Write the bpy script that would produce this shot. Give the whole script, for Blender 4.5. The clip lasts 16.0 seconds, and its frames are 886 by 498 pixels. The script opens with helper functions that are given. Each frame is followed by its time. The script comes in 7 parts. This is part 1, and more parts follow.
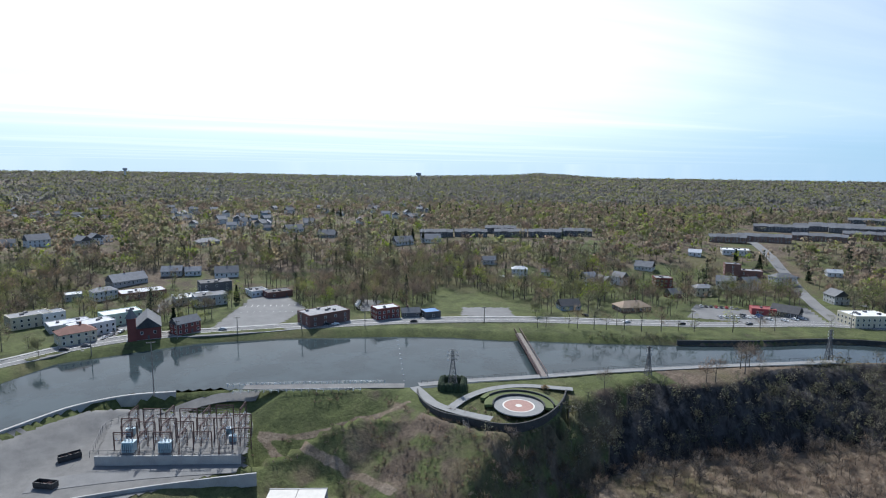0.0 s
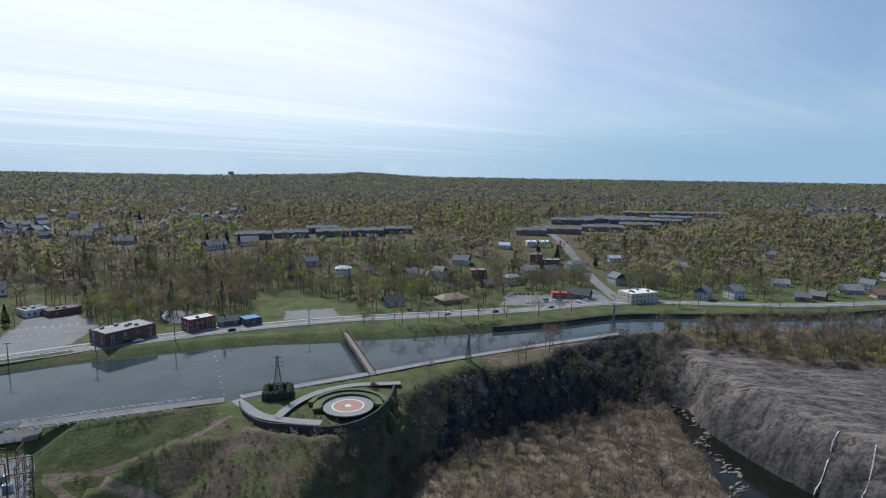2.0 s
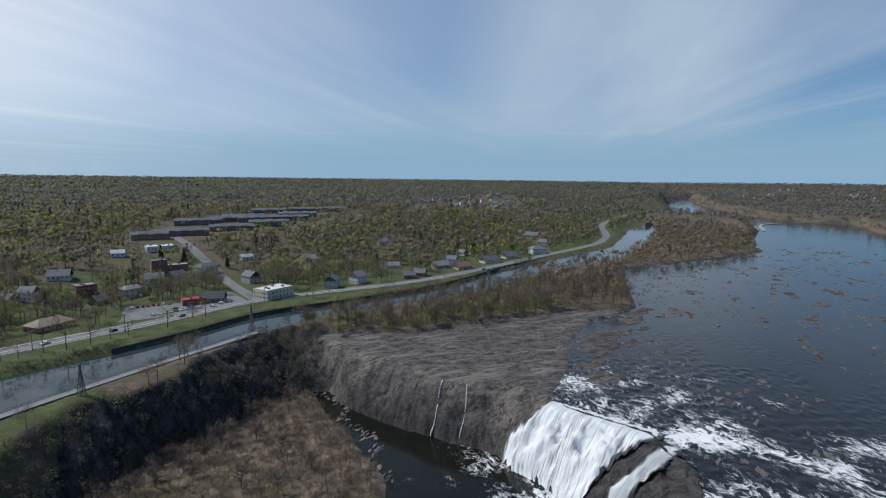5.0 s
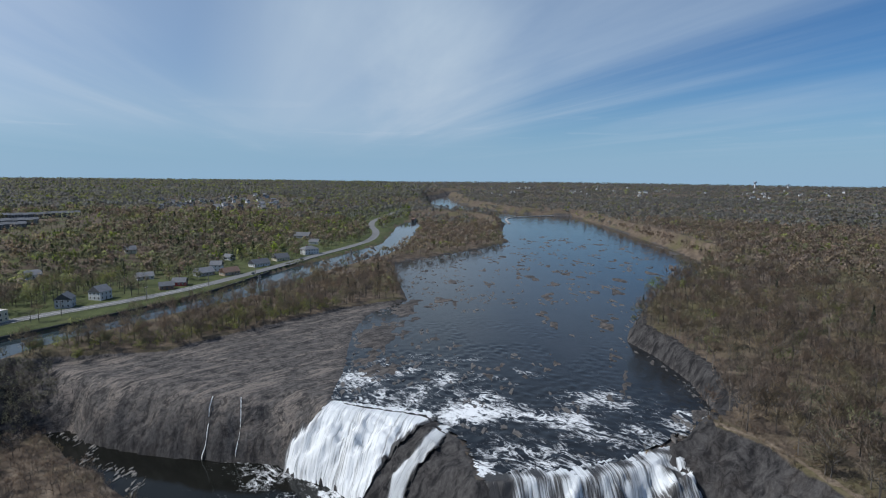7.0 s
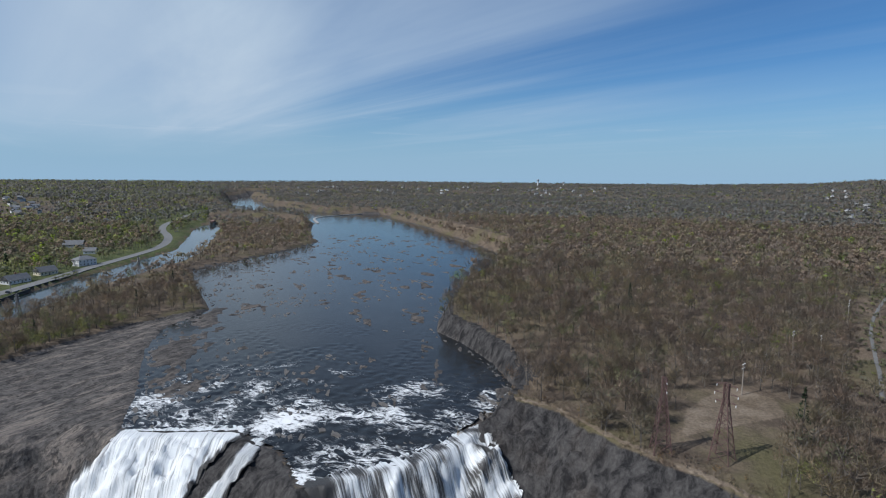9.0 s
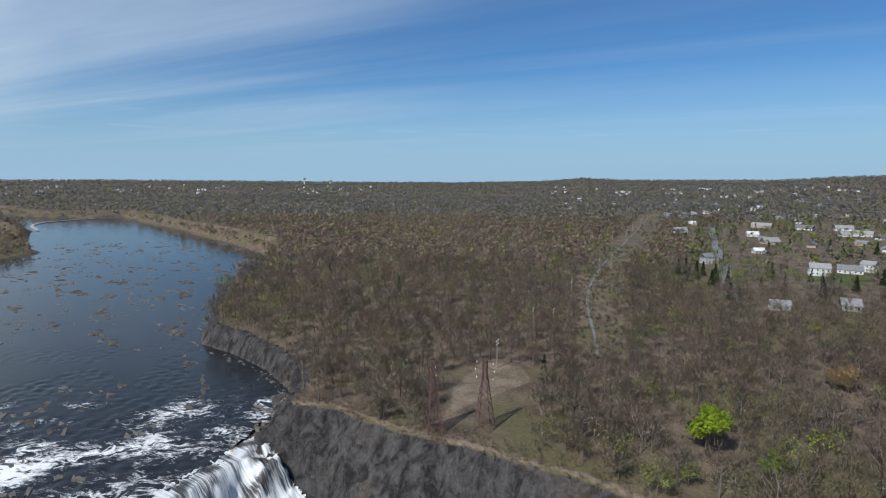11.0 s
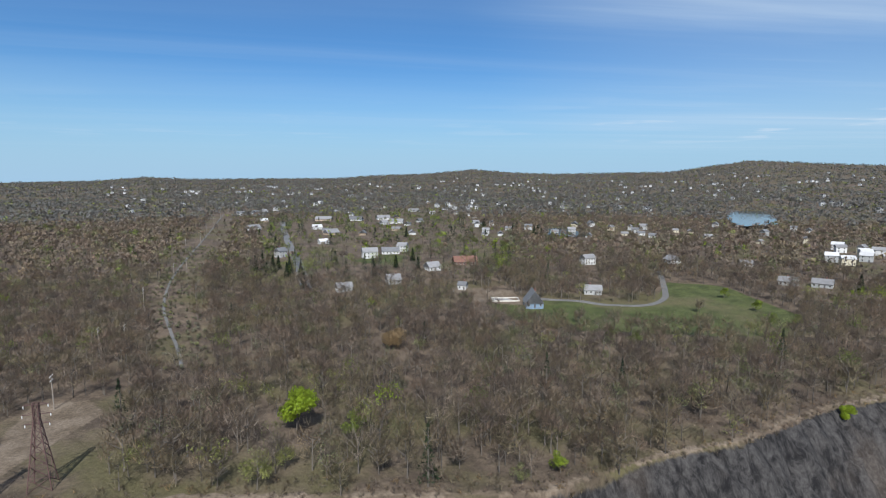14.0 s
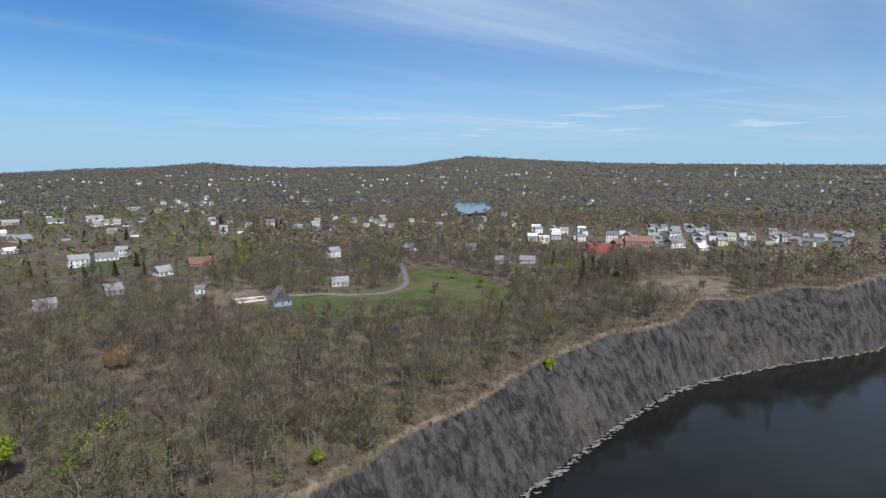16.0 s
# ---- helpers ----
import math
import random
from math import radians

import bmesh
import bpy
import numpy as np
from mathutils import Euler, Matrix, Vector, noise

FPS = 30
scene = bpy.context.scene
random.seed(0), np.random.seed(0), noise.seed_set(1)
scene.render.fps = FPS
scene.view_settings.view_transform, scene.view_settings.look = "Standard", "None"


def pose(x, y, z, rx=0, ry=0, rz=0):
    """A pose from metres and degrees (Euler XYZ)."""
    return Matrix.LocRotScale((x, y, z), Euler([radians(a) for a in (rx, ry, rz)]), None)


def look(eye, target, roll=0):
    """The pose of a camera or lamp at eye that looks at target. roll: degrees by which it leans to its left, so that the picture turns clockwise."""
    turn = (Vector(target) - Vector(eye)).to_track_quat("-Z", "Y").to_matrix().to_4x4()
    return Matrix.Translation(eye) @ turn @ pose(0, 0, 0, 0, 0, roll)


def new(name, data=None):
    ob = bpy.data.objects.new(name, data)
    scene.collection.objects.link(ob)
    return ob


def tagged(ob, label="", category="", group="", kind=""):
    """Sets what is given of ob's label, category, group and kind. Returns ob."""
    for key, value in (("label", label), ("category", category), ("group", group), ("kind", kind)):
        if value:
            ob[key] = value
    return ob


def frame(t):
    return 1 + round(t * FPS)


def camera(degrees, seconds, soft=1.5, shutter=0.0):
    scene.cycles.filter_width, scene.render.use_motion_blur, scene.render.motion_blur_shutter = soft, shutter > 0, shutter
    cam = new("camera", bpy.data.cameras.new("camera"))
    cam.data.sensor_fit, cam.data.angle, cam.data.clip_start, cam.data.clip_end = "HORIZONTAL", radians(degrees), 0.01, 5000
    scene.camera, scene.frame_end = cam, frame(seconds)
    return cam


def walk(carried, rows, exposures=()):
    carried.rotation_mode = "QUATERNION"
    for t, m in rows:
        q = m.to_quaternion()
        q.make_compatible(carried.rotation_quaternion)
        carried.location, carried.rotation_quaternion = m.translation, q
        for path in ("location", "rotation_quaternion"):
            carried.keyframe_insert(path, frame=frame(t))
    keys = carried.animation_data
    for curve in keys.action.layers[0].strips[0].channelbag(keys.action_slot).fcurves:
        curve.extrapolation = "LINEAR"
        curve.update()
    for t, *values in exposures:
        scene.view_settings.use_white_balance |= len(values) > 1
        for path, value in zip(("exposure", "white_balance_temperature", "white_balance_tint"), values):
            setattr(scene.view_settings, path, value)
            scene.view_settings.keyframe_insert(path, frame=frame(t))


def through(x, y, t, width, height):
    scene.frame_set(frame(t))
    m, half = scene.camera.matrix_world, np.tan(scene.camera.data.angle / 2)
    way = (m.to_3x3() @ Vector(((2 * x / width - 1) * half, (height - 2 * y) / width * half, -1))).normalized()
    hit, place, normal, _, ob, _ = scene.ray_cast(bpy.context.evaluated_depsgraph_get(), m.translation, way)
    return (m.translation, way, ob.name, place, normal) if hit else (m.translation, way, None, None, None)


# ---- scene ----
cam = camera(76.9, 16.0, soft=1.1)
rows = [
    (0.0, pose(0, 0, 90, 82.43, -0.53, 34.13)),
    (0.5, pose(0, 0, 90, 82.40, -0.58, 31.66)),
    (1.0, pose(0, 0, 90, 82.39, -0.62, 26.99)),
    (1.5, pose(0, 0, 90, 82.44, -0.60, 21.23)),
    (2.0, pose(0, 0, 90, 82.50, -0.60, 15.97)),
    (2.5, pose(0, 0, 90, 82.53, -0.50, 9.72)),
    (3.0, pose(0, 0, 90, 82.56, -0.45, 3.15)),
    (3.5, pose(0, 0, 90, 82.60, -0.42, -3.75)),
    (4.0, pose(0, 0, 90, 82.61, -0.37, -9.85)),
    (6.5, pose(0, 0, 90, 82.70, -0.59, -37.83)),
    (7.0, pose(0, 0, 90, 82.73, -0.49, -44.11)),
    (7.5, pose(0, 0, 90, 82.76, -0.45, -49.62)),
    (8.0, pose(0, 0, 90, 82.78, -0.47, -53.98)),
    (8.5, pose(0, 0, 90, 82.77, -0.39, -58.64)),
    (11.0, pose(0, 0, 90, 82.72, -0.32, -87.02)),
    (11.5, pose(0, 0, 90, 82.73, -0.24, -94.27)),
    (12.0, pose(0, 0, 90, 82.74, -0.17, -101.62)),
    (12.5, pose(0, 0, 90, 82.73, -0.12, -108.93)),
    (13.0, pose(0, 0, 90, 82.73, -0.16, -115.92)),
    (13.5, pose(0, 0, 90, 82.74, -0.08, -122.37)),
    (14.0, pose(0, 0, 90, 82.76, -0.08, -128.93)),
    (14.5, pose(0, 0, 90, 82.73, -0.07, -135.40)),
    (15.0, pose(0, 0, 90, 82.70, -0.05, -141.81)),
    (15.5, pose(0, 0, 90, 82.68, -0.02, -148.10)),
    (16.0, pose(0, 0, 90, 82.14, 0.01, -154.88)),
]
walk(cam, rows, [(0.0, 0.25, 6100, 10), (1.0, 0.1, 6100, 10), (2.0, -0.15, 6100, 10), (4.0, -0.42, 6100, 10), (7.0, -0.38, 6100, 10), (8.5, -0.3, 6100, 10), (11.0, -0.15, 6250, 10), (12.7, 0.03, 6250, 10), (16.0, 0.06, 6250, 10)])

# ---- sun and sky ----
SUN_TURN, SUN_UP = 52.0, 47.0          # degrees left of the y axis, and above the horizon
sun_way = Vector((-math.sin(radians(SUN_TURN)) * math.cos(radians(SUN_UP)), math.cos(radians(SUN_TURN)) * math.cos(radians(SUN_UP)), math.sin(radians(SUN_UP))))
sun_data = bpy.data.lights.new("sun", "SUN")
sun_data.energy, sun_data.angle, sun_data.color = 4.6, radians(0.53), (1.0, 0.97, 0.92)
sun = new("sun", sun_data)
sun.matrix_world = look(sun_way * 900, (0, 0, 0))

world = bpy.data.worlds.new("sky")
scene.world = world
world.use_nodes = True
wn, wl = world.node_tree.nodes, world.node_tree.links
wn.clear()


def wnode(kind, **values):
    n = wn.new(kind)
    for key, value in values.items():
        n.inputs[key].default_value = value
    return n


def wmath(op, a, b=None, c=None, clamp=False):
    n = wn.new("ShaderNodeMath")
    n.operation, n.use_clamp = op, clamp
    for i, v in enumerate((a, b, c)):
        if v is None:
            continue
        if isinstance(v, (int, float)):
            n.inputs[i].default_value = v
        else:
            wl.new(v, n.inputs[i])
    return n.outputs[0]


sky = wn.new("ShaderNodeTexSky")
sky.sky_type, sky.sun_disc = "NISHITA", False
sky.sun_elevation, sky.sun_rotation = radians(SUN_UP), radians(-SUN_TURN)
sky.altitude, sky.air_density, sky.dust_density, sky.ozone_density = 100, 1.0, 0.15, 2.0
coord = wn.new("ShaderNodeTexCoord")
sep = wn.new("ShaderNodeSeparateXYZ")
wl.new(coord.outputs["Generated"], sep.inputs[0])
# thin high cloud lies on a flat layer: the way up there is divided by its height
up = wmath("MAXIMUM", sep.outputs[2], 0.02)
flat = wn.new("ShaderNodeCombineXYZ")
wl.new(wmath("DIVIDE", sep.outputs[0], up), flat.inputs[0])
wl.new(wmath("DIVIDE", sep.outputs[1], up), flat.inputs[1])


def cloud_noise(turn, scale, size, detail, distort, lo, hi):
    lie = wn.new("ShaderNodeMapping")
    lie.inputs["Rotation"].default_value = (0, 0, radians(turn))
    wl.new(flat.outputs[0], lie.inputs[0])
    m = wn.new("ShaderNodeMapping")
    m.inputs["Scale"].default_value = scale
    wl.new(lie.outputs[0], m.inputs[0])
    n = wnode("ShaderNodeTexNoise", Scale=size, Detail=detail, Distortion=distort, Roughness=0.55)
    wl.new(m.outputs[0], n.inputs["Vector"])
    r = wn.new("ShaderNodeMapRange")
    r.interpolation_type = "SMOOTHSTEP"
    r.inputs["From Min"].default_value, r.inputs["From Max"].default_value = lo, hi
    wl.new(n.outputs[0], r.inputs["Value"])
    return r.outputs[0]


cirrus = cloud_noise(-58, (0.16, 1.0, 1), 0.33, 8, 0.5, 0.4, 0.75)
streaks = cloud_noise(-66, (0.05, 1.0, 1), 0.7, 7, 0.4, 0.5, 0.78)
puffs = cloud_noise(0, (1, 1, 1), 0.42, 7, 0.3, 0.56, 0.66)
# veil of thin cloud about the sun
toward = wn.new("ShaderNodeVectorMath")
toward.operation = "DOT_PRODUCT"
wl.new(coord.outputs["Generated"], toward.inputs[0])
toward.inputs[1].default_value = Vector((-math.sin(radians(48)) * math.cos(radians(20)), math.cos(radians(48)) * math.cos(radians(20)), math.sin(radians(20))))
veil = wn.new("ShaderNodeMapRange")
veil.interpolation_type = "SMOOTHERSTEP"
veil.inputs["From Min"].default_value, veil.inputs["From Max"].default_value = 0.34, 1.0
wl.new(toward.outputs["Value"], veil.inputs["Value"])


def toward_part(turn, rise, lo, hi):
    """1 towards one part of the sky, fading to 0 round it."""
    n = wn.new("ShaderNodeVectorMath")
    n.operation = "DOT_PRODUCT"
    wl.new(coord.outputs["Generated"], n.inputs[0])
    n.inputs[1].default_value = (-math.sin(radians(turn)) * math.cos(radians(rise)), math.cos(radians(turn)) * math.cos(radians(rise)), math.sin(radians(rise)))
    r = wn.new("ShaderNodeMapRange")
    r.interpolation_type = "SMOOTHSTEP"
    r.inputs["From Min"].default_value, r.inputs["From Max"].default_value = lo, hi
    wl.new(n.outputs["Value"], r.inputs["Value"])
    return r.outputs[0]


fan = toward_part(-44, 16, 0.66, 1.0)          # the great fan of cirrus up the river
west = toward_part(-180, 22, 0.66, 0.97)        # thickening cloud beyond the lower gorge
plume = toward_part(-37, 9, 0.955, 1.0)
low_band = wmath("MULTIPLY", wmath("SUBTRACT", 1, wmath("MULTIPLY", wmath("ABSOLUTE", wmath("SUBTRACT", sep.outputs[2], 0.075)), 16), clamp=True), puffs)
cover = wmath("ADD", wmath("MULTIPLY", cirrus, wmath("ADD", 0.12, wmath("MULTIPLY", wmath("MAXIMUM", wmath("MULTIPLY", fan, 0.75), west), 0.75))), wmath("MULTIPLY", streaks, 0.16), clamp=True)
cover = wmath("ADD", cover, wmath("ADD", wmath("MULTIPLY", plume, 0.42), wmath("MULTIPLY", west, 0.2)), clamp=True)
cover = wmath("ADD", cover, wmath("MULTIPLY", low_band, wmath("ADD", 0.18, wmath("MULTIPLY", west, 0.6))), clamp=True)
fade = wn.new("ShaderNodeMapRange")
fade.interpolation_type = "SMOOTHSTEP"
fade.inputs["From Min"].default_value, fade.inputs["From Max"].default_value = 0.02, 0.1
wl.new(sep.outputs[2], fade.inputs["Value"])
cover = wmath("ADD", cover, wmath("MULTIPLY", toward_part(2, 20, 0.6, 1.0), 0.5), clamp=True)
cover = wmath("MULTIPLY", cover, fade.outputs[0])
deep = wn.new("ShaderNodeMapRange")
deep.interpolation_type = "SMOOTHSTEP"
deep.inputs["From Min"].default_value, deep.inputs["From Max"].default_value = 0.01, 0.13
deep.inputs["To Min"].default_value = 0.35
wl.new(sep.outputs[2], deep.inputs["Value"])
cover = wmath("MAXIMUM", cover, wmath("MULTIPLY", wmath("MULTIPLY", veil.outputs[0], deep.outputs[0]), wmath("ADD", 0.74, wmath("MULTIPLY", cirrus, 0.4))), clamp=True)
cloud_light = wn.new("ShaderNodeMix")
cloud_light.data_type = "RGBA"
wl.new(veil.outputs[0], cloud_light.inputs["Factor"])
cloud_light.inputs["A"].default_value = (5.8, 7.0, 8.2, 1)
cloud_light.inputs["B"].default_value = (11.2, 11.5, 11.8, 1)
blend = wn.new("ShaderNodeMix")
blend.data_type = "RGBA"
wl.new(cover, blend.inputs["Factor"])
tint = wn.new("ShaderNodeMix")
tint.data_type, tint.blend_type = "RGBA", "MULTIPLY"
tint.inputs["Factor"].default_value = 1
wl.new(sky.outputs[0], tint.inputs["A"])
tint.inputs["B"].default_value = (0.42, 0.72, 1.0, 1)
# paler air towards the horizon
low = wn.new("ShaderNodeMapRange")
low.interpolation_type = "SMOOTHSTEP"
low.inputs["From Min"].default_value, low.inputs["From Max"].default_value = 0.2, -0.02
wl.new(sep.outputs[2], low.inputs["Value"])
air = wn.new("ShaderNodeMix")
air.data_type = "RGBA"
wl.new(low.outputs[0], air.inputs["Factor"])
wl.new(tint.outputs["Result"], air.inputs["A"])
air.inputs["B"].default_value = (3.7, 5.6, 7.3, 1)
wl.new(air.outputs["Result"], blend.inputs["A"])
wl.new(cloud_light.outputs["Result"], blend.inputs["B"])
back = wnode("ShaderNodeBackground", Strength=0.1)
wl.new(blend.outputs["Result"], back.inputs[0])
out = wn.new("ShaderNodeOutputWorld")
wl.new(back.outputs[0], out.inputs[0])

# ---- the lie of the land (metres; canal water is 0) ----
CANAL_S = [(-320, -120), (-300, 20), (-283, 83), (-292, 108), (-283, 129), (-268, 165), (-239, 197), (-215, 216), (-191, 236), (-165, 253), (-140, 264), (-126, 273), (-96, 289), (-58, 312), (-20, 338), (0, 358), (25, 374), (65, 384), (107, 399), (152, 416), (193, 442), (247, 482), (300, 510), (349, 534), (384, 555), (468, 600), (576, 712), (666, 807), (749, 875)]
CANAL_N = [(-230, -120), (-225, 50), (-230, 77), (-232, 90), (-226, 109), (-200, 135), (-173, 157), (-144, 178), (-133, 184), (-118, 203), (-100, 221), (-78, 245), (-60, 262), (-30, 290), (-6, 310), (17, 331), (40, 347), (60, 356), (120, 377), (184, 396), (270, 450), (331, 480), (410, 515), (477, 565), (580, 665), (763, 851)]
ROAD = [(-340, -120), (-312, 20), (-300, 88), (-303, 112), (-299, 137), (-286, 160), (-267, 181), (-248, 205), (-227, 228), (-205, 252), (-179, 275), (-152, 296), (-123, 314), (-93, 330), (-65, 347), (-37, 366), (-14, 384), (6, 399), (40, 412), (70, 419), (114, 427), (162, 444), (221, 476), (265, 502), (329, 541), (402, 581), (470, 626), (550, 719), (604, 811), (691, 914), (864, 1056), (1004, 1132)]
GORGE_FOOT = [(-160, 20), (-105, 110), (-81, 165), (-51, 215), (-21, 249), (-2, 266), (18, 284), (38, 294), (47, 289), (49, 271), (58, 253), (67, 237), (76, 227), (84, 216), (92, 208), (101, 197), (100, 186), (106, 170), (108, 150), (114, 122), (112, 99), (126, 92), (138, 82), (149, 74), (160, 65), (168, 50), (152, 30), (140, 0), (128, -30), (98, -80), (75, -125), (60, -160), (48, -200), (32, -250), (13, -305), (-18, -350), (-65, -398), (-105, -436), (-133, -495), (-190, -545), (-310, -612), (-500, -660), (-420, -400), (-320, -150), (-220, -20)]
GORGE_BROW = [(-172, 60), (-150, 112), (-133, 150), (-115, 158), (-101, 160), (-91, 160), (-81, 164), (-75, 175), (-73, 188), (-75, 207), (-68, 224), (-56, 244), (-42, 247), (-27, 263), (-13, 291), (5, 314), (30, 335), (46, 322), (52, 302), (66, 275), (83, 249), (97, 224), (114, 214), (123, 193), (131, 177), (143, 155), (138, 140), (137, 130), (122, 109), (131, 104), (141, 96), (150, 88), (171, 81), (198, 79), (194, 50), (177, 24), (166, -2), (150, -32), (118, -74), (92, -108), (88, -126), (83, -152), (72, -181), (65, -229), (55, -256), (41, -295), (12, -325), (0, -385), (-25, -392), (-56, -438), (-84, -442), (-122, -505), (-175, -560), (-310, -640), (-560, -700), (-460, -400), (-360, -160), (-250, -30)]
RIVER_L = [(123, 193), (134, 206), (150, 222), (168, 246), (186, 268), (205, 287), (226, 303), (272, 318), (330, 402), (384, 473), (444, 480), (550, 495), (642, 522), (716, 601), (909, 747), (1038, 935), (1060, 1131), (1703, 1852), (2207, 2253)]
RIVER_R = [(196, 76), (226, 75), (234, 81), (256, 98), (281, 127), (296, 151), (334, 166), (410, 188), (500, 194), (655, 249), (777, 355), (943, 515), (1208, 777), (1174, 896), (1239, 1068), (1491, 1445), (1875, 1887), (2350, 2150)]
YARD = [(-227, 30), (-229, 70), (-231, 90), (-221, 104), (-184, 130), (-151, 109), (-141, 119), (-124, 126), (-100, 108), (-150, 30)]
CROSS_ROAD = [(16, 403), (4, 450), (-8, 500), (-22, 550), (-44, 620), (-80, 720)]
SHELF = [(46, 330), (40, 300), (66, 262), (120, 180), (150, 222), (205, 287), (240, 300), (272, 318), (215, 326), (149, 316), (90, 306)]
LAWN = [(-152, 172), (-118, 160), (-97, 168), (-84, 174), (-79, 186), (-82, 210), (-60, 236), (-44, 248), (-58, 258), (-100, 216), (-130, 182)]
SKYLINE = [(-200, 0.6), (-193, 0.65), (-172, 0.95), (-165, 1.25), (-157.5, 1.7), (-151, 0.7), (-140, 0.5), (-136, 0.63), (-132, 0.95), (-127, 0.5), (-122, 0.33), (-118, 0.02), (-105, -0.05), (-101, 0.14), (-97, -0.2), (-88, -0.38), (-76, -0.4), (-56, -0.3), (-42, -0.37), (-20, -0.3), (-10, -0.24), (1, -0.18), (17, -0.12), (24.5, 0.28), (27, 0.1), (39, -0.15), (55, 0.0), (64, 0.08), (80, 0.02)]


def to_line(p, line, closed=False):
    """How far points are from a line of corners."""
    q = np.asarray(line, float)
    a, b = (q, np.roll(q, -1, 0)) if closed else (q[:-1], q[1:])
    best = np.full(len(p), 1e18)
    for s, e in zip(a, b):
        v = e - s
        u = np.clip(((p - s) @ v) / (v @ v), 0, 1)
        w = p - s - u[:, None] * v
        best = np.minimum(best, (w * w).sum(1))
    return np.sqrt(best)


def inside(p, poly):
    q = np.asarray(poly, float)
    hit = np.zeros(len(p), bool)
    for s, e in zip(q, np.roll(q, -1, 0)):
        if s[1] != e[1]:
            cross = (s[1] > p[:, 1]) != (e[1] > p[:, 1])
            hit ^= cross & (p[:, 0] < (e[0] - s[0]) * (p[:, 1] - s[1]) / (e[1] - s[1]) + s[0])
    return hit


def signed(p, poly):
    d = to_line(p, poly, True)
    return np.where(inside(p, poly), d, -d)


def ease(x, lo, hi):
    u = np.clip((x - lo) / (hi - lo), 0, 1)
    return u * u * (3 - 2 * u)


def waves(x, y, size, seed):
    """Smooth uneven values between about -1 and 1."""
    rng = np.random.RandomState(seed)
    v = np.zeros(len(x))
    for i in range(9):
        turn, k, off = rng.uniform(0, 6.283), rng.uniform(0.6, 2.2) * 6.283 / size, rng.uniform(0, 6.283)
        v += np.sin((x * math.cos(turn) + y * math.sin(turn)) * k + off + 1.3 * np.sin((x * math.sin(turn) - y * math.cos(turn)) * k * 0.7 + off))
    return v / 4.5


CANAL = CANAL_S + CANAL_N[::-1]
CREST = [(171, 81), (150, 88), (141, 96), (131, 104), (122, 109), (137, 130), (138, 140), (143, 155), (131, 177)]
RIVER = RIVER_L + RIVER_R[::-1] + CREST


def south_side(x, y):
    """1 south of the canal, 0 on the river's side."""
    p = np.stack([x, y], 1)
    far = [(749, 875), (2200, 2400), (4000, 6000), (-6000, 6000), (-6000, -300), (-320, -120)]
    return inside(p, CANAL_S + far[1:])


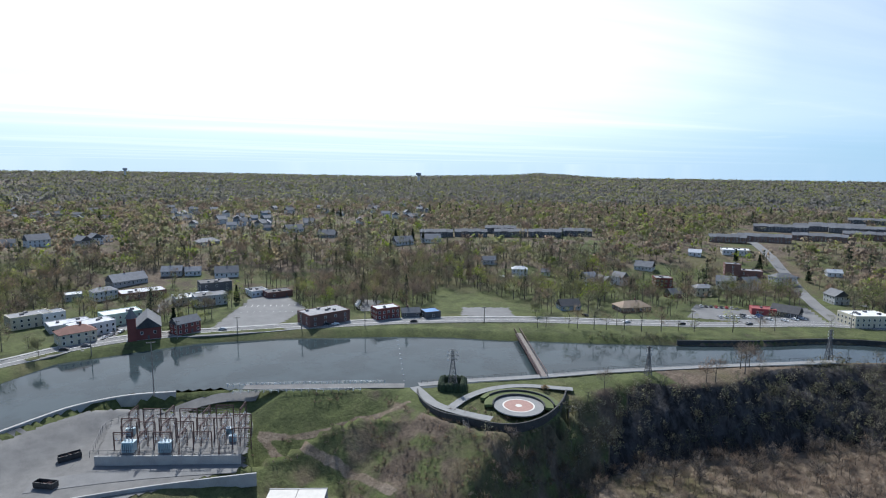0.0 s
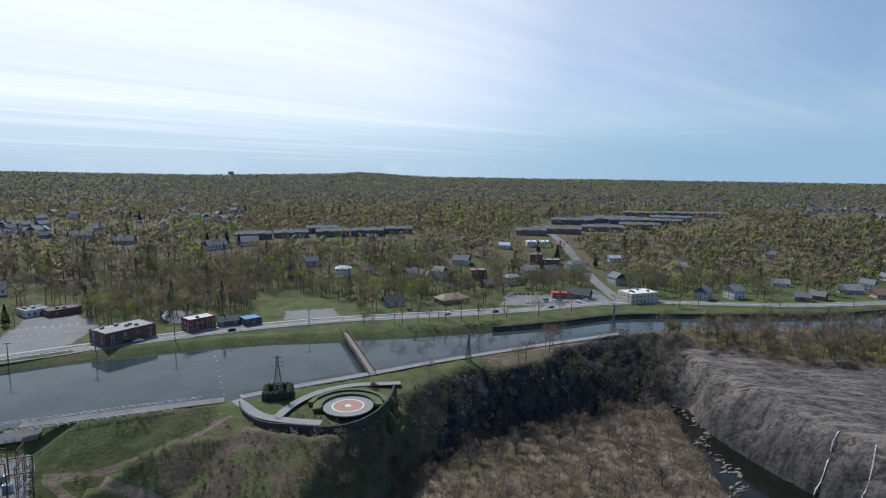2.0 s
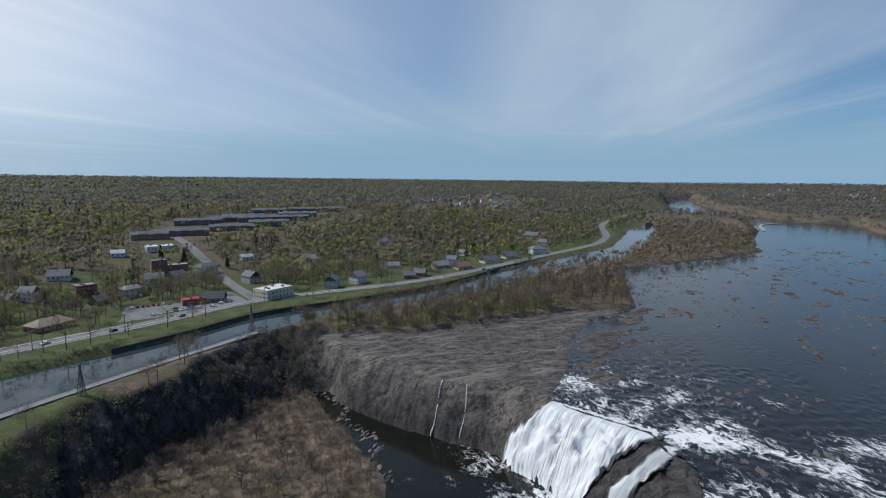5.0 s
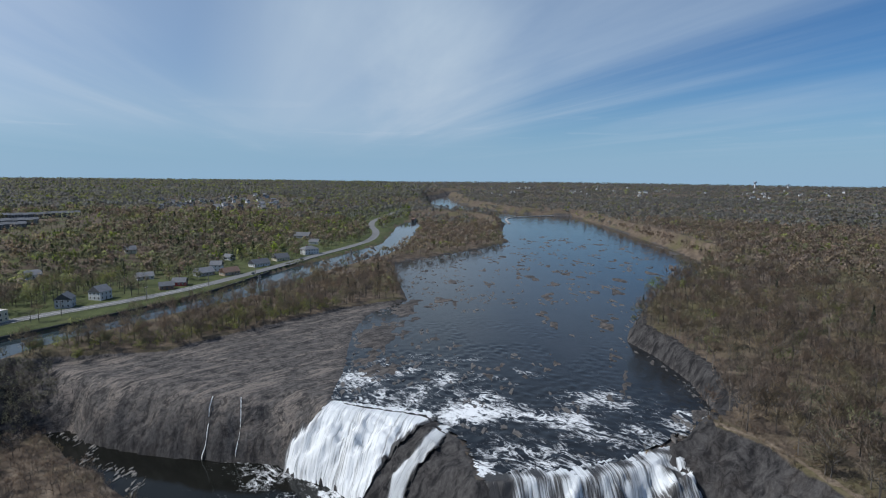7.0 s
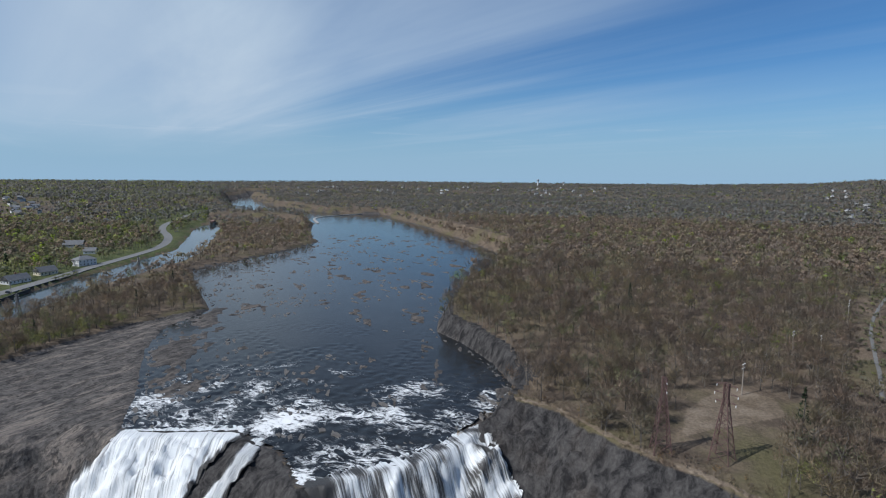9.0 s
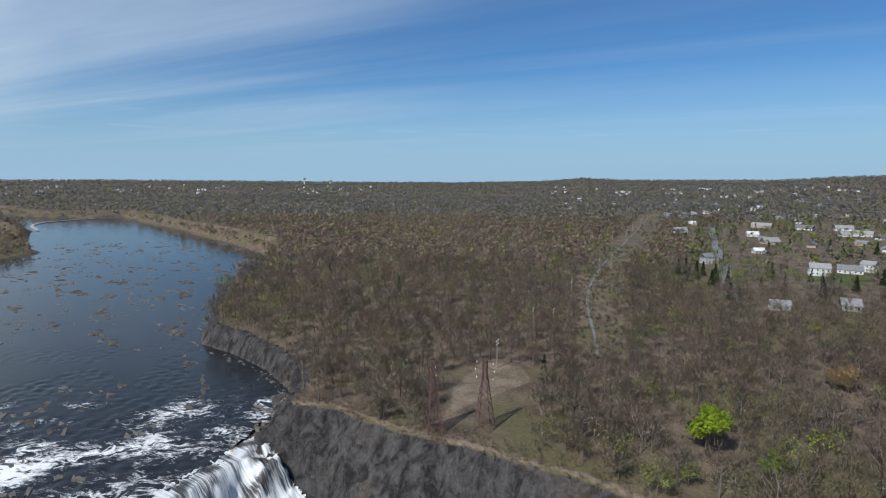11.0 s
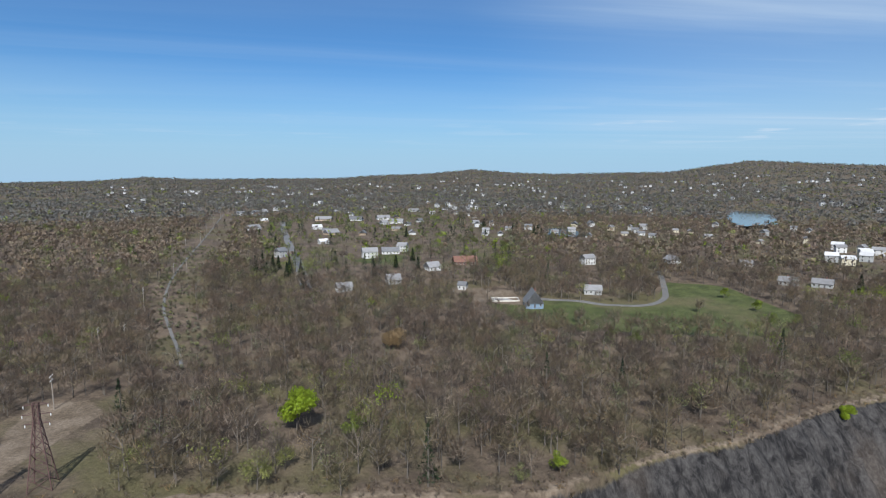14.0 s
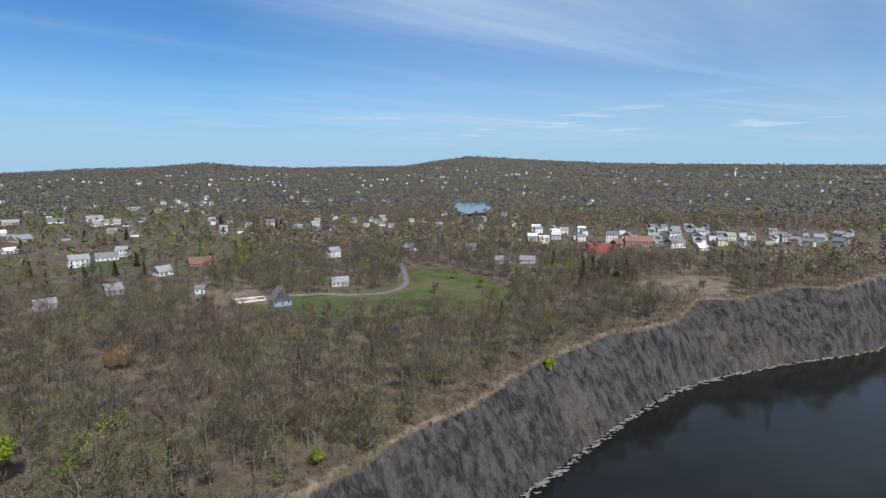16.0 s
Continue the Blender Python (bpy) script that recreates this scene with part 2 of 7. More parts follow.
def land(x, y):
    """The height of the ground, with its banks and cliffs."""
    x, y = np.asarray(x, float), np.asarray(y, float)
    p = np.stack([x, y], 1)
    r = np.hypot(x, y)
    az = np.degrees(np.arctan2(-x, y))
    az = np.where(az > 110, az - 360, az)
    south = south_side(x, y)
    from_road = to_line(p, ROAD)
    z_s = 3 + 20 * ease(from_road, 70, 260) + 5 * ease(from_road, 200, 420)
    z_n = 6 + 9 * ease(r, 260, 520) - 6 * ease(r, 700, 1500)
    z = np.where(south, np.where(from_road < 400, z_s, z_s), z_n)
    # strip between canal and river
    spit = (~south) & (x < 1000) & (to_line(p, CANAL_N) < 140) & (y > x * 0.62 + 60)
    z = np.where(spit, 2.0 - 2.5 * ease(to_line(p, CANAL_N), 6, 60), z)
    el = np.interp(az, [a for a, _ in SKYLINE], [e for _, e in SKYLINE])
    z_far = 90 + 4700 * np.tan(np.radians(el)) - 9
    u = np.clip((r - 900) / 3800, 0, 1)
    z = z + (z_far - z) * u ** 1.5 + waves(x, y, 700, 3) * 5 * ease(r, 900, 1800) * (1 - ease(r, 4200, 4700))
    z = z + waves(x, y, 60, 4) * 0.5 * ease(from_road, 20, 60) * ease(r, 150, 300)
    z = np.where(inside(p, SHELF), -2.4 + waves(x, y, 40, 9) * 0.5, z)
    # lower yard beside the power house
    d = signed(p, YARD)
    z = np.where(d > 0, -7.0 + 5.2 * (1 - ease(to_line(p, CANAL_N), 2, 24)), np.where(d > -18, np.minimum(z, -7.0 - d * 0.52), z))
    # canal cut
    d = signed(p, CANAL)
    z = np.where(d > -7, np.minimum(z, np.where(d > 0, -np.minimum(d * 0.7, 3.0), -d * np.where(south & (x > -50) & (x < 270), 2.2, 0.42))), z)
    z = np.where(d > -1.2, np.maximum(z, np.where(d > 0, -np.minimum(d * 0.7, 3.0), 0.0)), z)
    z = np.where((d > -16) & (d <= -7) & (to_line(p, CANAL_N) < 30) & (x < 20) & (z > 0), 2.4, z)
    # river above the falls
    d = signed(p, RIVER)
    steep = np.where((x > 180) & (x < 420) & (y < 220), 1.9, 0.55)
    bank = -3.2 + np.maximum(-d, 0) * steep
    u = 0.82 * x + 0.57 * y
    v = -0.57 * x + 0.82 * y
    shoal = waves(u * 0.8, v * 1.7, 60, 15) + 0.55 * waves(u, v * 1.6, 15, 16) + 0.9 * ease(to_line(p, RIVER_L), 60, 5) * (r < 420) - 0.3
    bed_r = -4.0 + 1.45 * ease(shoal, -0.1, 0.75) * ease(d, 0, 5) * ease(to_line(p, CREST), 14, 50) * (1 - 0.9 * inside(p, [(215, 215), (262, 150), (310, 235), (260, 300)]))
    z = np.where(d > 0, np.maximum(-3.2 - np.minimum(d * 0.5, 1.5), np.where(r < 900, bed_r, -9)), np.where((d > -14) & (r < 2600), np.minimum(z, bank), z))
    # the gorge
    foot, brow = to_line(p, GORGE_FOOT, True), to_line(p, GORGE_BROW, True)
    in_foot, in_brow = inside(p, GORGE_FOOT), inside(p, GORGE_BROW)
    u = np.clip(foot / (foot + brow + 1e-6), 0, 1)
    shelf_face = ease(x, 40, 60) * ease(y, 60, 90)
    rough = waves(x, y, 17, 5) * 0.085 + waves(x, y, 7, 6) * 0.05 + waves(x, y, 38, 7) * 0.08
    u = np.clip(u + rough * np.sin(np.pi * u), 0, 1)
    prof = np.where(shelf_face > 0.5, 1 - (1 - u) ** 1.9, u ** 0.85)
    top = np.where(shelf_face > 0.5, np.minimum(z, -2.8), z)
    bed = -24.2 + waves(x, y, 45, 8) * 0.5 + 0.8
    slope = bed + (top - bed) * prof
    z = np.where(in_foot, bed, np.where(in_brow, np.minimum(slope, z + 0.2), z))
    # brushy slope below the towpath and the overlook
    off = to_line(p, SLOPE_RIM)
    easy = 2.0 - 0.46 * np.maximum(off - 1.0, 0) - 1.3 * np.maximum(x + 84, 0) + waves(x, y, 14, 10) * 0.25 * ease(off, 2, 8)
    easy = np.maximum(np.minimum(easy, -7.0 - signed(p, YARD) * 0.52), -23.5)
    below = inside(p, SLOPE_RIM + [(-60, 190), (-60, 110), (-100, 50), (-215, 50)]) & (signed(p, YARD) < 0)
    z = np.where(below, np.where(in_brow, np.maximum(z, easy), easy), z)
    # deeper bed under the lower river
    pool = to_line(p, POOL_MID) - np.interp(y, [-600, 60, 120, 190, 240, 295], [85, 95, 50, 24, 10, 3])
    z = np.where(in_foot, z - 3.2 * (1 - ease(pool, -2, 7)), z)
    return z


SLOPE_RIM = [(-196, 131), (-172, 148), (-150, 164), (-136, 172), (-128, 167), (-115, 160), (-102, 160), (-92, 161), (-82, 165), (-76, 175), (-74, 188), (-77, 205)]
POOL_MID = [(-250, -800), (-160, -500), (-60, -360), (-40, -260), (0, -150), (30, -60), (60, 40), (70, 110), (80, 170), (75, 205), (62, 233), (50, 262), (44, 291)]

# ---- materials ----
def shader(name):
    m = bpy.data.materials.new(name)
    m.use_nodes = True
    t = m.node_tree
    return m, t, t.nodes["Principled BSDF"]


def add(t, kind, **values):
    n = t.nodes.new(kind)
    for key, value in values.items():
        n.inputs[key].default_value = value
    return n


def noise_at(t, size, detail=5, rough=0.6, stretch=(1, 1, 1), turn=(0, 0, 0), distort=0.0):
    """Noise in metres: features of about that size."""
    c = add(t, "ShaderNodeTexCoord")
    m = add(t, "ShaderNodeMapping", Scale=stretch, Rotation=turn)
    t.links.new(c.outputs["Object"], m.inputs[0])
    n = add(t, "ShaderNodeTexNoise", Scale=1.0 / size, Detail=detail, Roughness=rough, Distortion=distort)
    t.links.new(m.outputs[0], n.inputs["Vector"])
    return n.outputs["Fac"]


def ramp(t, fac, *stops):
    r = add(t, "ShaderNodeValToRGB")
    e = r.color_ramp.elements
    while len(e) < len(stops):
        e.new(0.5)
    for el, (at, c) in zip(e, stops):
        el.position, el.color = at, (*c, 1)
    t.links.new(fac, r.inputs[0])
    return r.outputs["Color"]


def mixed(t, fac, a, b):
    n = t.nodes.new("ShaderNodeMix")
    n.data_type = "RGBA"
    for key, v in (("Factor", fac), ("A", a), ("B", b)):
        if isinstance(v, (tuple, list)):
            n.inputs[key].default_value = (*v, 1)
        elif isinstance(v, (int, float)):
            n.inputs[key].default_value = v
        else:
            t.links.new(v, n.inputs[key])
    return n.outputs["Result"]


def span(t, value, lo, hi, a=0.0, b=1.0):
    n = add(t, "ShaderNodeMapRange")
    n.interpolation_type = "SMOOTHSTEP"
    for key, v in (("From Min", lo), ("From Max", hi), ("To Min", a), ("To Max", b)):
        n.inputs[key].default_value = v
    t.links.new(value, n.inputs["Value"])
    return n.outputs[0]


def reckon(t, op, a, b):
    n = t.nodes.new("ShaderNodeMath")
    n.operation = op
    for i, v in enumerate((a, b)):
        if isinstance(v, (int, float)):
            n.inputs[i].default_value = v
        else:
            t.links.new(v, n.inputs[i])
    return n.outputs[0]


def attr(t, name):
    n = t.nodes.new("ShaderNodeAttribute")
    n.attribute_name = name
    return n.outputs["Fac"]


def relief(t, b, height, strength, distance):
    n = add(t, "ShaderNodeBump", Strength=strength, Distance=distance)
    t.links.new(height, n.inputs["Height"])
    t.links.new(n.outputs[0], b.inputs["Normal"])


def surface(name, dark, light, size=2.0, rough=0.85, grain=0.15, bump=0.0, metal=0.0, vary=0.0):
    """A plain weathered surface: two scales of variation, and a little of its own for each thing."""
    m, t, b = shader(name)
    n1, n2 = noise_at(t, size, 6), noise_at(t, grain, 3)
    f = reckon(t, "ADD", reckon(t, "MULTIPLY", n1, 0.65), reckon(t, "MULTIPLY", n2, 0.35))
    c = ramp(t, f, (0.3, dark), (0.72, light))
    if vary:
        info = t.nodes.new("ShaderNodeObjectInfo")
        h = add(t, "ShaderNodeHueSaturation")
        t.links.new(span(t, info.outputs["Random"], 0, 1, 1 - vary, 1 + vary), h.inputs["Value"])
        t.links.new(c, h.inputs["Color"])
        c = h.outputs[0]
    t.links.new(c, b.inputs["Base Color"])
    b.inputs["Roughness"].default_value, b.inputs["Metallic"].default_value = rough, metal
    if bump:
        relief(t, b, n2, 0.6, bump)
    return m


def ground_material():
    m, t, b = shader("ground")
    big, mid, fine = noise_at(t, 55, 5), noise_at(t, 9, 6), noise_at(t, 1.2, 4)
    litter = mixed(t, span(t, mid, 0.35, 0.65), (0.085, 0.065, 0.049), (0.165, 0.127, 0.092))
    litter = mixed(t, span(t, big, 0.45, 0.65), litter, (0.11, 0.098, 0.05))
    grass = mixed(t, span(t, mid, 0.3, 0.7), (0.052, 0.064, 0.024), (0.098, 0.114, 0.042))
    grass = mixed(t, span(t, big, 0.5, 0.75), grass, (0.125, 0.11, 0.058))
    streak = noise_at(t, 4.0, 9, 0.7, (1, 1, 0.24), (0.38, 0.3, 0.5), 0.5)
    beds = noise_at(t, 7.0, 8, 0.7, (0.3, 1.3, 1.0), (0, 0, -0.5), 1.0)
    rock = mixed(t, span(t, streak, 0.36, 0.62), (0.015, 0.0145, 0.0155), (0.07, 0.066, 0.064))
    rock = mixed(t, reckon(t, "MULTIPLY", span(t, big, 0.54, 0.68), 0.4), rock, (0.1, 0.08, 0.064))
    shelf = mixed(t, span(t, streak, 0.34, 0.62), (0.035, 0.033, 0.033), (0.13, 0.118, 0.108))
    shelf = mixed(t, span(t, beds, 0.48, 0.6), shelf, (0.19, 0.163, 0.142))
    joints = noise_at(t, 2.6, 7, 0.75, (0.28, 1.2, 1.0), (0, 0, -0.42), 1.2)
    shelf = mixed(t, reckon(t, "MULTIPLY", span(t, joints, 0.5, 0.4), 0.75), shelf, (0.03, 0.027, 0.026))
    shelf = mixed(t, reckon(t, "MULTIPLY", span(t, joints, 0.56, 0.68), 0.28), shelf, (0.25, 0.215, 0.185))
    rock = mixed(t, attr(t, "ledge"), rock, shelf)
    soil = mixed(t, span(t, mid, 0.3, 0.7), (0.13, 0.1, 0.07), (0.225, 0.18, 0.135))
    edge = reckon(t, "MULTIPLY", reckon(t, "SUBTRACT", mid, 0.5), 0.7)

    def mask(name):
        return span(t, reckon(t, "ADD", attr(t, name), edge), 0.38, 0.62)
    c = mixed(t, mask("grass"), litter, grass)
    c = mixed(t, mask("soil"), c, soil)
    c = mixed(t, mask("rock"), c, rock)
    grain = mixed(t, span(t, fine, 0.25, 0.75), (0.72, 0.72, 0.72), (1.2, 1.2, 1.2))
    k = t.nodes.new("ShaderNodeMix")
    k.data_type, k.blend_type = "RGBA", "MULTIPLY"
    k.inputs["Factor"].default_value = 1
    t.links.new(c, k.inputs["A"])
    t.links.new(grain, k.inputs["B"])
    t.links.new(k.outputs["Result"], b.inputs["Base Color"])
    b.inputs["Roughness"].default_value = 0.95
    b.inputs["Specular IOR Level"].default_value = 0.2
    relief(t, b, reckon(t, "ADD", reckon(t, "MULTIPLY", streak, 2.0), fine), 0.55, 0.6)
    return m


def water_material(name, deep, ripple, size, foam=False, rough=0.06, gloss=0.42):
    m, t, b = shader(name)
    n1, n2 = noise_at(t, size, 6, 0.6), noise_at(t, size * 14, 4)
    c = mixed(t, span(t, n2, 0.4, 0.6), deep, tuple(v * 1.35 for v in deep))
    b.inputs["Roughness"].default_value = rough
    b.inputs["IOR"].default_value = 1.33
    b.inputs["Specular IOR Level"].default_value = gloss
    if foam:
        patch = noise_at(t, 22.0, 3, 0.5, (1.0, 1.0, 1), (0, 0, 0), 0.4)
        lines = noise_at(t, 7.0, 9, 0.72, (1.0, 0.55, 1), (0, 0, 0.6), 0.9)
        fine = noise_at(t, 1.6, 6, 0.7, (1.0, 0.6, 1), (0, 0, 0.6), 0.5)
        thin = reckon(t, "SUBTRACT", 0.62, reckon(t, "MULTIPLY", reckon(t, "ABSOLUTE", reckon(t, "SUBTRACT", lines, 0.5), 0.0), 3.2))
        f = reckon(t, "ADD", reckon(t, "ADD", reckon(t, "MULTIPLY", patch, 0.42), reckon(t, "MULTIPLY", thin, 0.34)), reckon(t, "MULTIPLY", fine, 0.26))
        f = span(t, reckon(t, "ADD", f, reckon(t, "MULTIPLY", reckon(t, "SUBTRACT", attr(t, "rapid"), 1.0), 0.3)), 0.5, 0.61)
        c = mixed(t, f, c, (0.78, 0.79, 0.79))
        t.links.new(span(t, f, 0, 1, rough, 0.8), b.inputs["Roughness"])
    t.links.new(c, b.inputs["Base Color"])
    relief(t, b, n1, ripple, 0.25)
    return m


def twig_material(name, *stops, through=0.46):
    """Twigs, buds or leaves: each tree takes its own tone along the stops."""
    m, t, b = shader(name)
    c = ramp(t, attr(t, "tone"), *stops)
    fine = noise_at(t, 0.9, 2)
    h = add(t, "ShaderNodeHueSaturation")
    stand = span(t, noise_at(t, 11, 2), 0.3, 0.7, 0.8, 1.3)
    t.links.new(reckon(t, "MULTIPLY", span(t, fine, 0.3, 0.7, 0.85, 1.2), stand), h.inputs["Value"])
    t.links.new(c, h.inputs["Color"])
    t.links.new(h.outputs[0], b.inputs["Base Color"])
    b.inputs["Roughness"].default_value = 0.9
    b.inputs["Specular IOR Level"].default_value = 0.15
    # twigs and leaves take light as the rounded bough does that they belong to
    puff = t.nodes.new("ShaderNodeAttribute")
    puff.attribute_name = "puff"
    turned = t.nodes.new("ShaderNodeVectorTransform")
    turned.vector_type, turned.convert_from, turned.convert_to = "NORMAL", "OBJECT", "WORLD"
    t.links.new(puff.outputs["Vector"], turned.inputs[0])
    t.links.new(turned.outputs[0], b.inputs["Normal"])
    tr = add(t, "ShaderNodeBsdfTranslucent")
    t.links.new(turned.outputs[0], tr.inputs["Normal"])
    t.links.new(h.outputs[0], tr.inputs[0])
    mx = add(t, "ShaderNodeMixShader", Fac=through)
    t.links.new(b.outputs[0], mx.inputs[1])
    t.links.new(tr.outputs[0], mx.inputs[2])
    t.links.new(mx.outputs[0], t.nodes["Material Output"].inputs[0])
    return m


M_GROUND = ground_material()
M_CANAL = water_material("canal_water", (0.03, 0.042, 0.046), 0.05, 1.4, gloss=0.27)
M_LOWER = water_material("lower_river_water", (0.008, 0.0085, 0.007), 0.06, 1.1, True, gloss=0.3)
M_RIVER = water_material("river_water", (0.014, 0.016, 0.018), 0.2, 1.2, True, gloss=0.36)
M_ASPHALT = surface("asphalt", (0.13, 0.13, 0.13), (0.2, 0.198, 0.192), 6, 0.9, 0.3)
M_BARE = twig_material("bare_twigs", (0.0, (0.205, 0.165, 0.14)), (0.25, (0.30, 0.222, 0.165)), (0.5, (0.29, 0.24, 0.197)), (0.7, (0.285, 0.245, 0.155)), (0.87, (0.32, 0.25, 0.17)), (1.0, (0.4, 0.285, 0.155)))
M_BUD = twig_material("budding_twigs", (0.0, (0.215, 0.205, 0.155)), (0.4, (0.21, 0.218, 0.132)), (0.75, (0.27, 0.285, 0.125)), (1.0, (0.39, 0.42, 0.11)), through=0.48)
# far twigs: bare twig colours greyed, with distance haze put into the base colour
M_DISTANT_HAZED = twig_material("distant_hazed_twigs", (0.0, (0.19, 0.185, 0.185)), (0.4, (0.222, 0.217, 0.205)), (0.7, (0.215, 0.226, 0.208)), (1.0, (0.253, 0.236, 0.215)))
M_LEAF = twig_material("spring_leaves", (0.0, (0.15, 0.18, 0.07)), (0.5, (0.2, 0.245, 0.08)), (1.0, (0.36, 0.48, 0.04)), through=0.5)
M_NEEDLE = twig_material("needles", (0.0, (0.022, 0.036, 0.022)), (1.0, (0.045, 0.065, 0.03)), through=0.3)
M_BARK = surface("bark", (0.07, 0.06, 0.05), (0.17, 0.15, 0.13), 0.6, 0.95, 0.1)


# ---- mesh helpers ----
def mesh_of(name, verts, faces, mats, slots=None, smooth=False, floats=None, puffs=None):
    me = bpy.data.meshes.new(name)
    verts, faces = np.asarray(verts, np.float32), np.asarray(faces, np.int32)
    k = faces.shape[1]
    me.vertices.add(len(verts))
    me.vertices.foreach_set("co", verts.ravel())
    me.loops.add(faces.size)
    me.loops.foreach_set("vertex_index", faces.ravel())
    me.polygons.add(len(faces))
    me.polygons.foreach_set("loop_start", np.arange(0, faces.size, k, dtype=np.int32))
    for m in mats:
        me.materials.append(m)
    if slots is not None:
        me.polygons.foreach_set("material_index", np.asarray(slots, np.int32))
    me.polygons.foreach_set("use_smooth", np.full(len(faces), smooth, bool))
    for key, v in (floats or {}).items():
        me.attributes.new(key, "FLOAT", "POINT").data.foreach_set("value", np.asarray(v, np.float32))
    if puffs is not None:
        me.attributes.new("puff", "FLOAT_VECTOR", "POINT").data.foreach_set("vector", np.asarray(puffs, np.float32).ravel())
    me.update()
    return me


def widen(line, half):
    """Points on both sides of a line, half metres off."""
    q = np.asarray(line, float)
    d = np.gradient(q, axis=0)
    d /= np.linalg.norm(d, axis=1)[:, None]
    n = np.stack([-d[:, 1], d[:, 0]], 1)
    return q + n * half, q - n * half


def smoothed(line, step):
    """The line with rounded corners, a point every step metres."""
    q = np.asarray(line, float)
    for _ in range(3):
        a, b = q[:-1] * 0.75 + q[1:] * 0.25, q[:-1] * 0.25 + q[1:] * 0.75
        q = np.concatenate([q[:1], np.stack([a, b], 1).reshape(-1, 2), q[-1:]])
    s = np.concatenate([[0], np.cumsum(np.linalg.norm(np.diff(q, axis=0), axis=1))])
    u = np.arange(0, s[-1], step)
    return np.stack([np.interp(u, s, q[:, 0]), np.interp(u, s, q[:, 1])], 1)


def ribbon(name, line, width, mat, lift, label, category, thick=0.25, step=5.0, z=None, kind="structure"):
    """A road or path that follows the ground."""
    q = smoothed(line, step)
    a, b = widen(q, width / 2)
    zc = land(q[:, 0], q[:, 1]) if z is None else np.full(len(q), z)
    za = zb = zc + lift
    if z is None:
        za, zb = np.maximum(land(a[:, 0], a[:, 1]), zc - 0.4) + lift, np.maximum(land(b[:, 0], b[:, 1]), zc - 0.4) + lift
    n = len(q)
    v = np.concatenate([np.c_[a, za], np.c_[b, zb], np.c_[a, za - thick], np.c_[b, zb - thick]])
    i = np.arange(n - 1)
    f = np.concatenate([np.c_[i, i + n, i + n + 1, i + 1], np.c_[i, i + 1, i + 2 * n + 1, i + 2 * n], np.c_[i + n, i + 3 * n, i + 3 * n + 1, i + n + 1]])
    return tagged(new(name, mesh_of(name, v, f, [mat])), label, category, kind=kind)


def grid_sheet(name, xr, yr, step, keep, height, mat, floats=None, smooth=True):
    """A sheet over a stretch of the plan, where keep() says so."""
    xs, ys = np.arange(*xr, step), np.arange(*yr, step)
    gx, gy = np.meshgrid(xs, ys)
    x, y = gx.ravel(), gy.ravel()
    ok = keep(x, y)
    n = len(xs)
    i = (np.arange(len(ys) - 1)[:, None] * n + np.arange(n - 1)[None]).ravel()
    f = np.c_[i, i + 1, i + n + 1, i + n]
    f = f[ok[f].all(1)]
    used = np.unique(f)
    at = np.zeros(len(x), int)
    at[used] = np.arange(len(used))
    x, y = x[used], y[used]
    fl = {k: fn(x, y) for k, fn in (floats or {}).items()}
    return new(name, mesh_of(name, np.c_[x, y, height(x, y)], at[f], [mat], smooth=smooth, floats=fl))


# ---- ground ----
def polys_mask(x, y, polys, soft=4.0):
    p = np.stack([x, y], 1)
    v = np.zeros(len(x))
    for q in polys:
        v = np.maximum(v, ease(signed(p, q), -soft, soft))
    return v


GRASS = [LAWN]
SOIL = []
FIELD_BACK = [(-385, 279), (-338, 315), (-297, 331), (-283, 322), (-333, 280), (-367, 258)]
FIELD_MID = [(-198, 291), (-238, 342), (-218, 359), (-178, 347), (-155, 344), (-143, 311), (-184, 283)]
LAWN_HILL = [(-211, 379), (-222, 420), (-205, 446), (-180, 409), (-187, 383)]
LAWN_MID = [(-129, 463), (-125, 503), (-86, 517), (-71, 507), (-98, 466), (-118, 414)]
LAWN_FAR = [(-196, 495), (-195, 570), (-152, 525), (-181, 484)]
MEADOW = [(215, -389), (182, -405), (119, -365), (108, -317), (147, -279), (193, -240), (224, -236), (257, -246), (240, -285), (215, -300), (188, -325)]
BARE_FIELD = [(43, -412), (7, -451), (-19, -452), (-17, -388), (8, -373), (30, -385)]
DUG_GROUND = [(312, -255), (275, -283), (233, -266), (281, -237)]
CLEARING = [(171, 7), (187, 16), (214, 9), (249, -3), (245, -32), (211, -33), (200, -21), (172, -16), (158, -22), (156, 2)]
CORRIDOR = [(262, -48), (332, -62), (386, -70), (461, -96), (607, -148), (819, -220), (1306, -395), (1268, -425), (735, -238), (563, -170), (438, -118), (370, -96), (289, -84), (250, -66)]
CLIFF_STRIP = [(200, 78), (206, 72), (201, 48), (184, 22), (173, -4), (157, -36), (125, -78), (98, -112), (92, -112), (118, -74), (150, -32), (166, -2), (177, 24), (194, 50)]
SUBURB_LAWN = [(470, -290), (440, -310), (400, -270), (440, -250)]
FAR_LAWN = [(900, -380), (960, -420), (800, -350), (760, -310)]
GRASS += [FIELD_BACK, FIELD_MID, LAWN_HILL, LAWN_MID, LAWN_FAR, MEADOW, SUBURB_LAWN, FAR_LAWN]
SOIL += [BARE_FIELD, DUG_GROUND, [(192, 6), (214, 7), (247, -5), (243, -24), (225, -26), (210, -10)]]


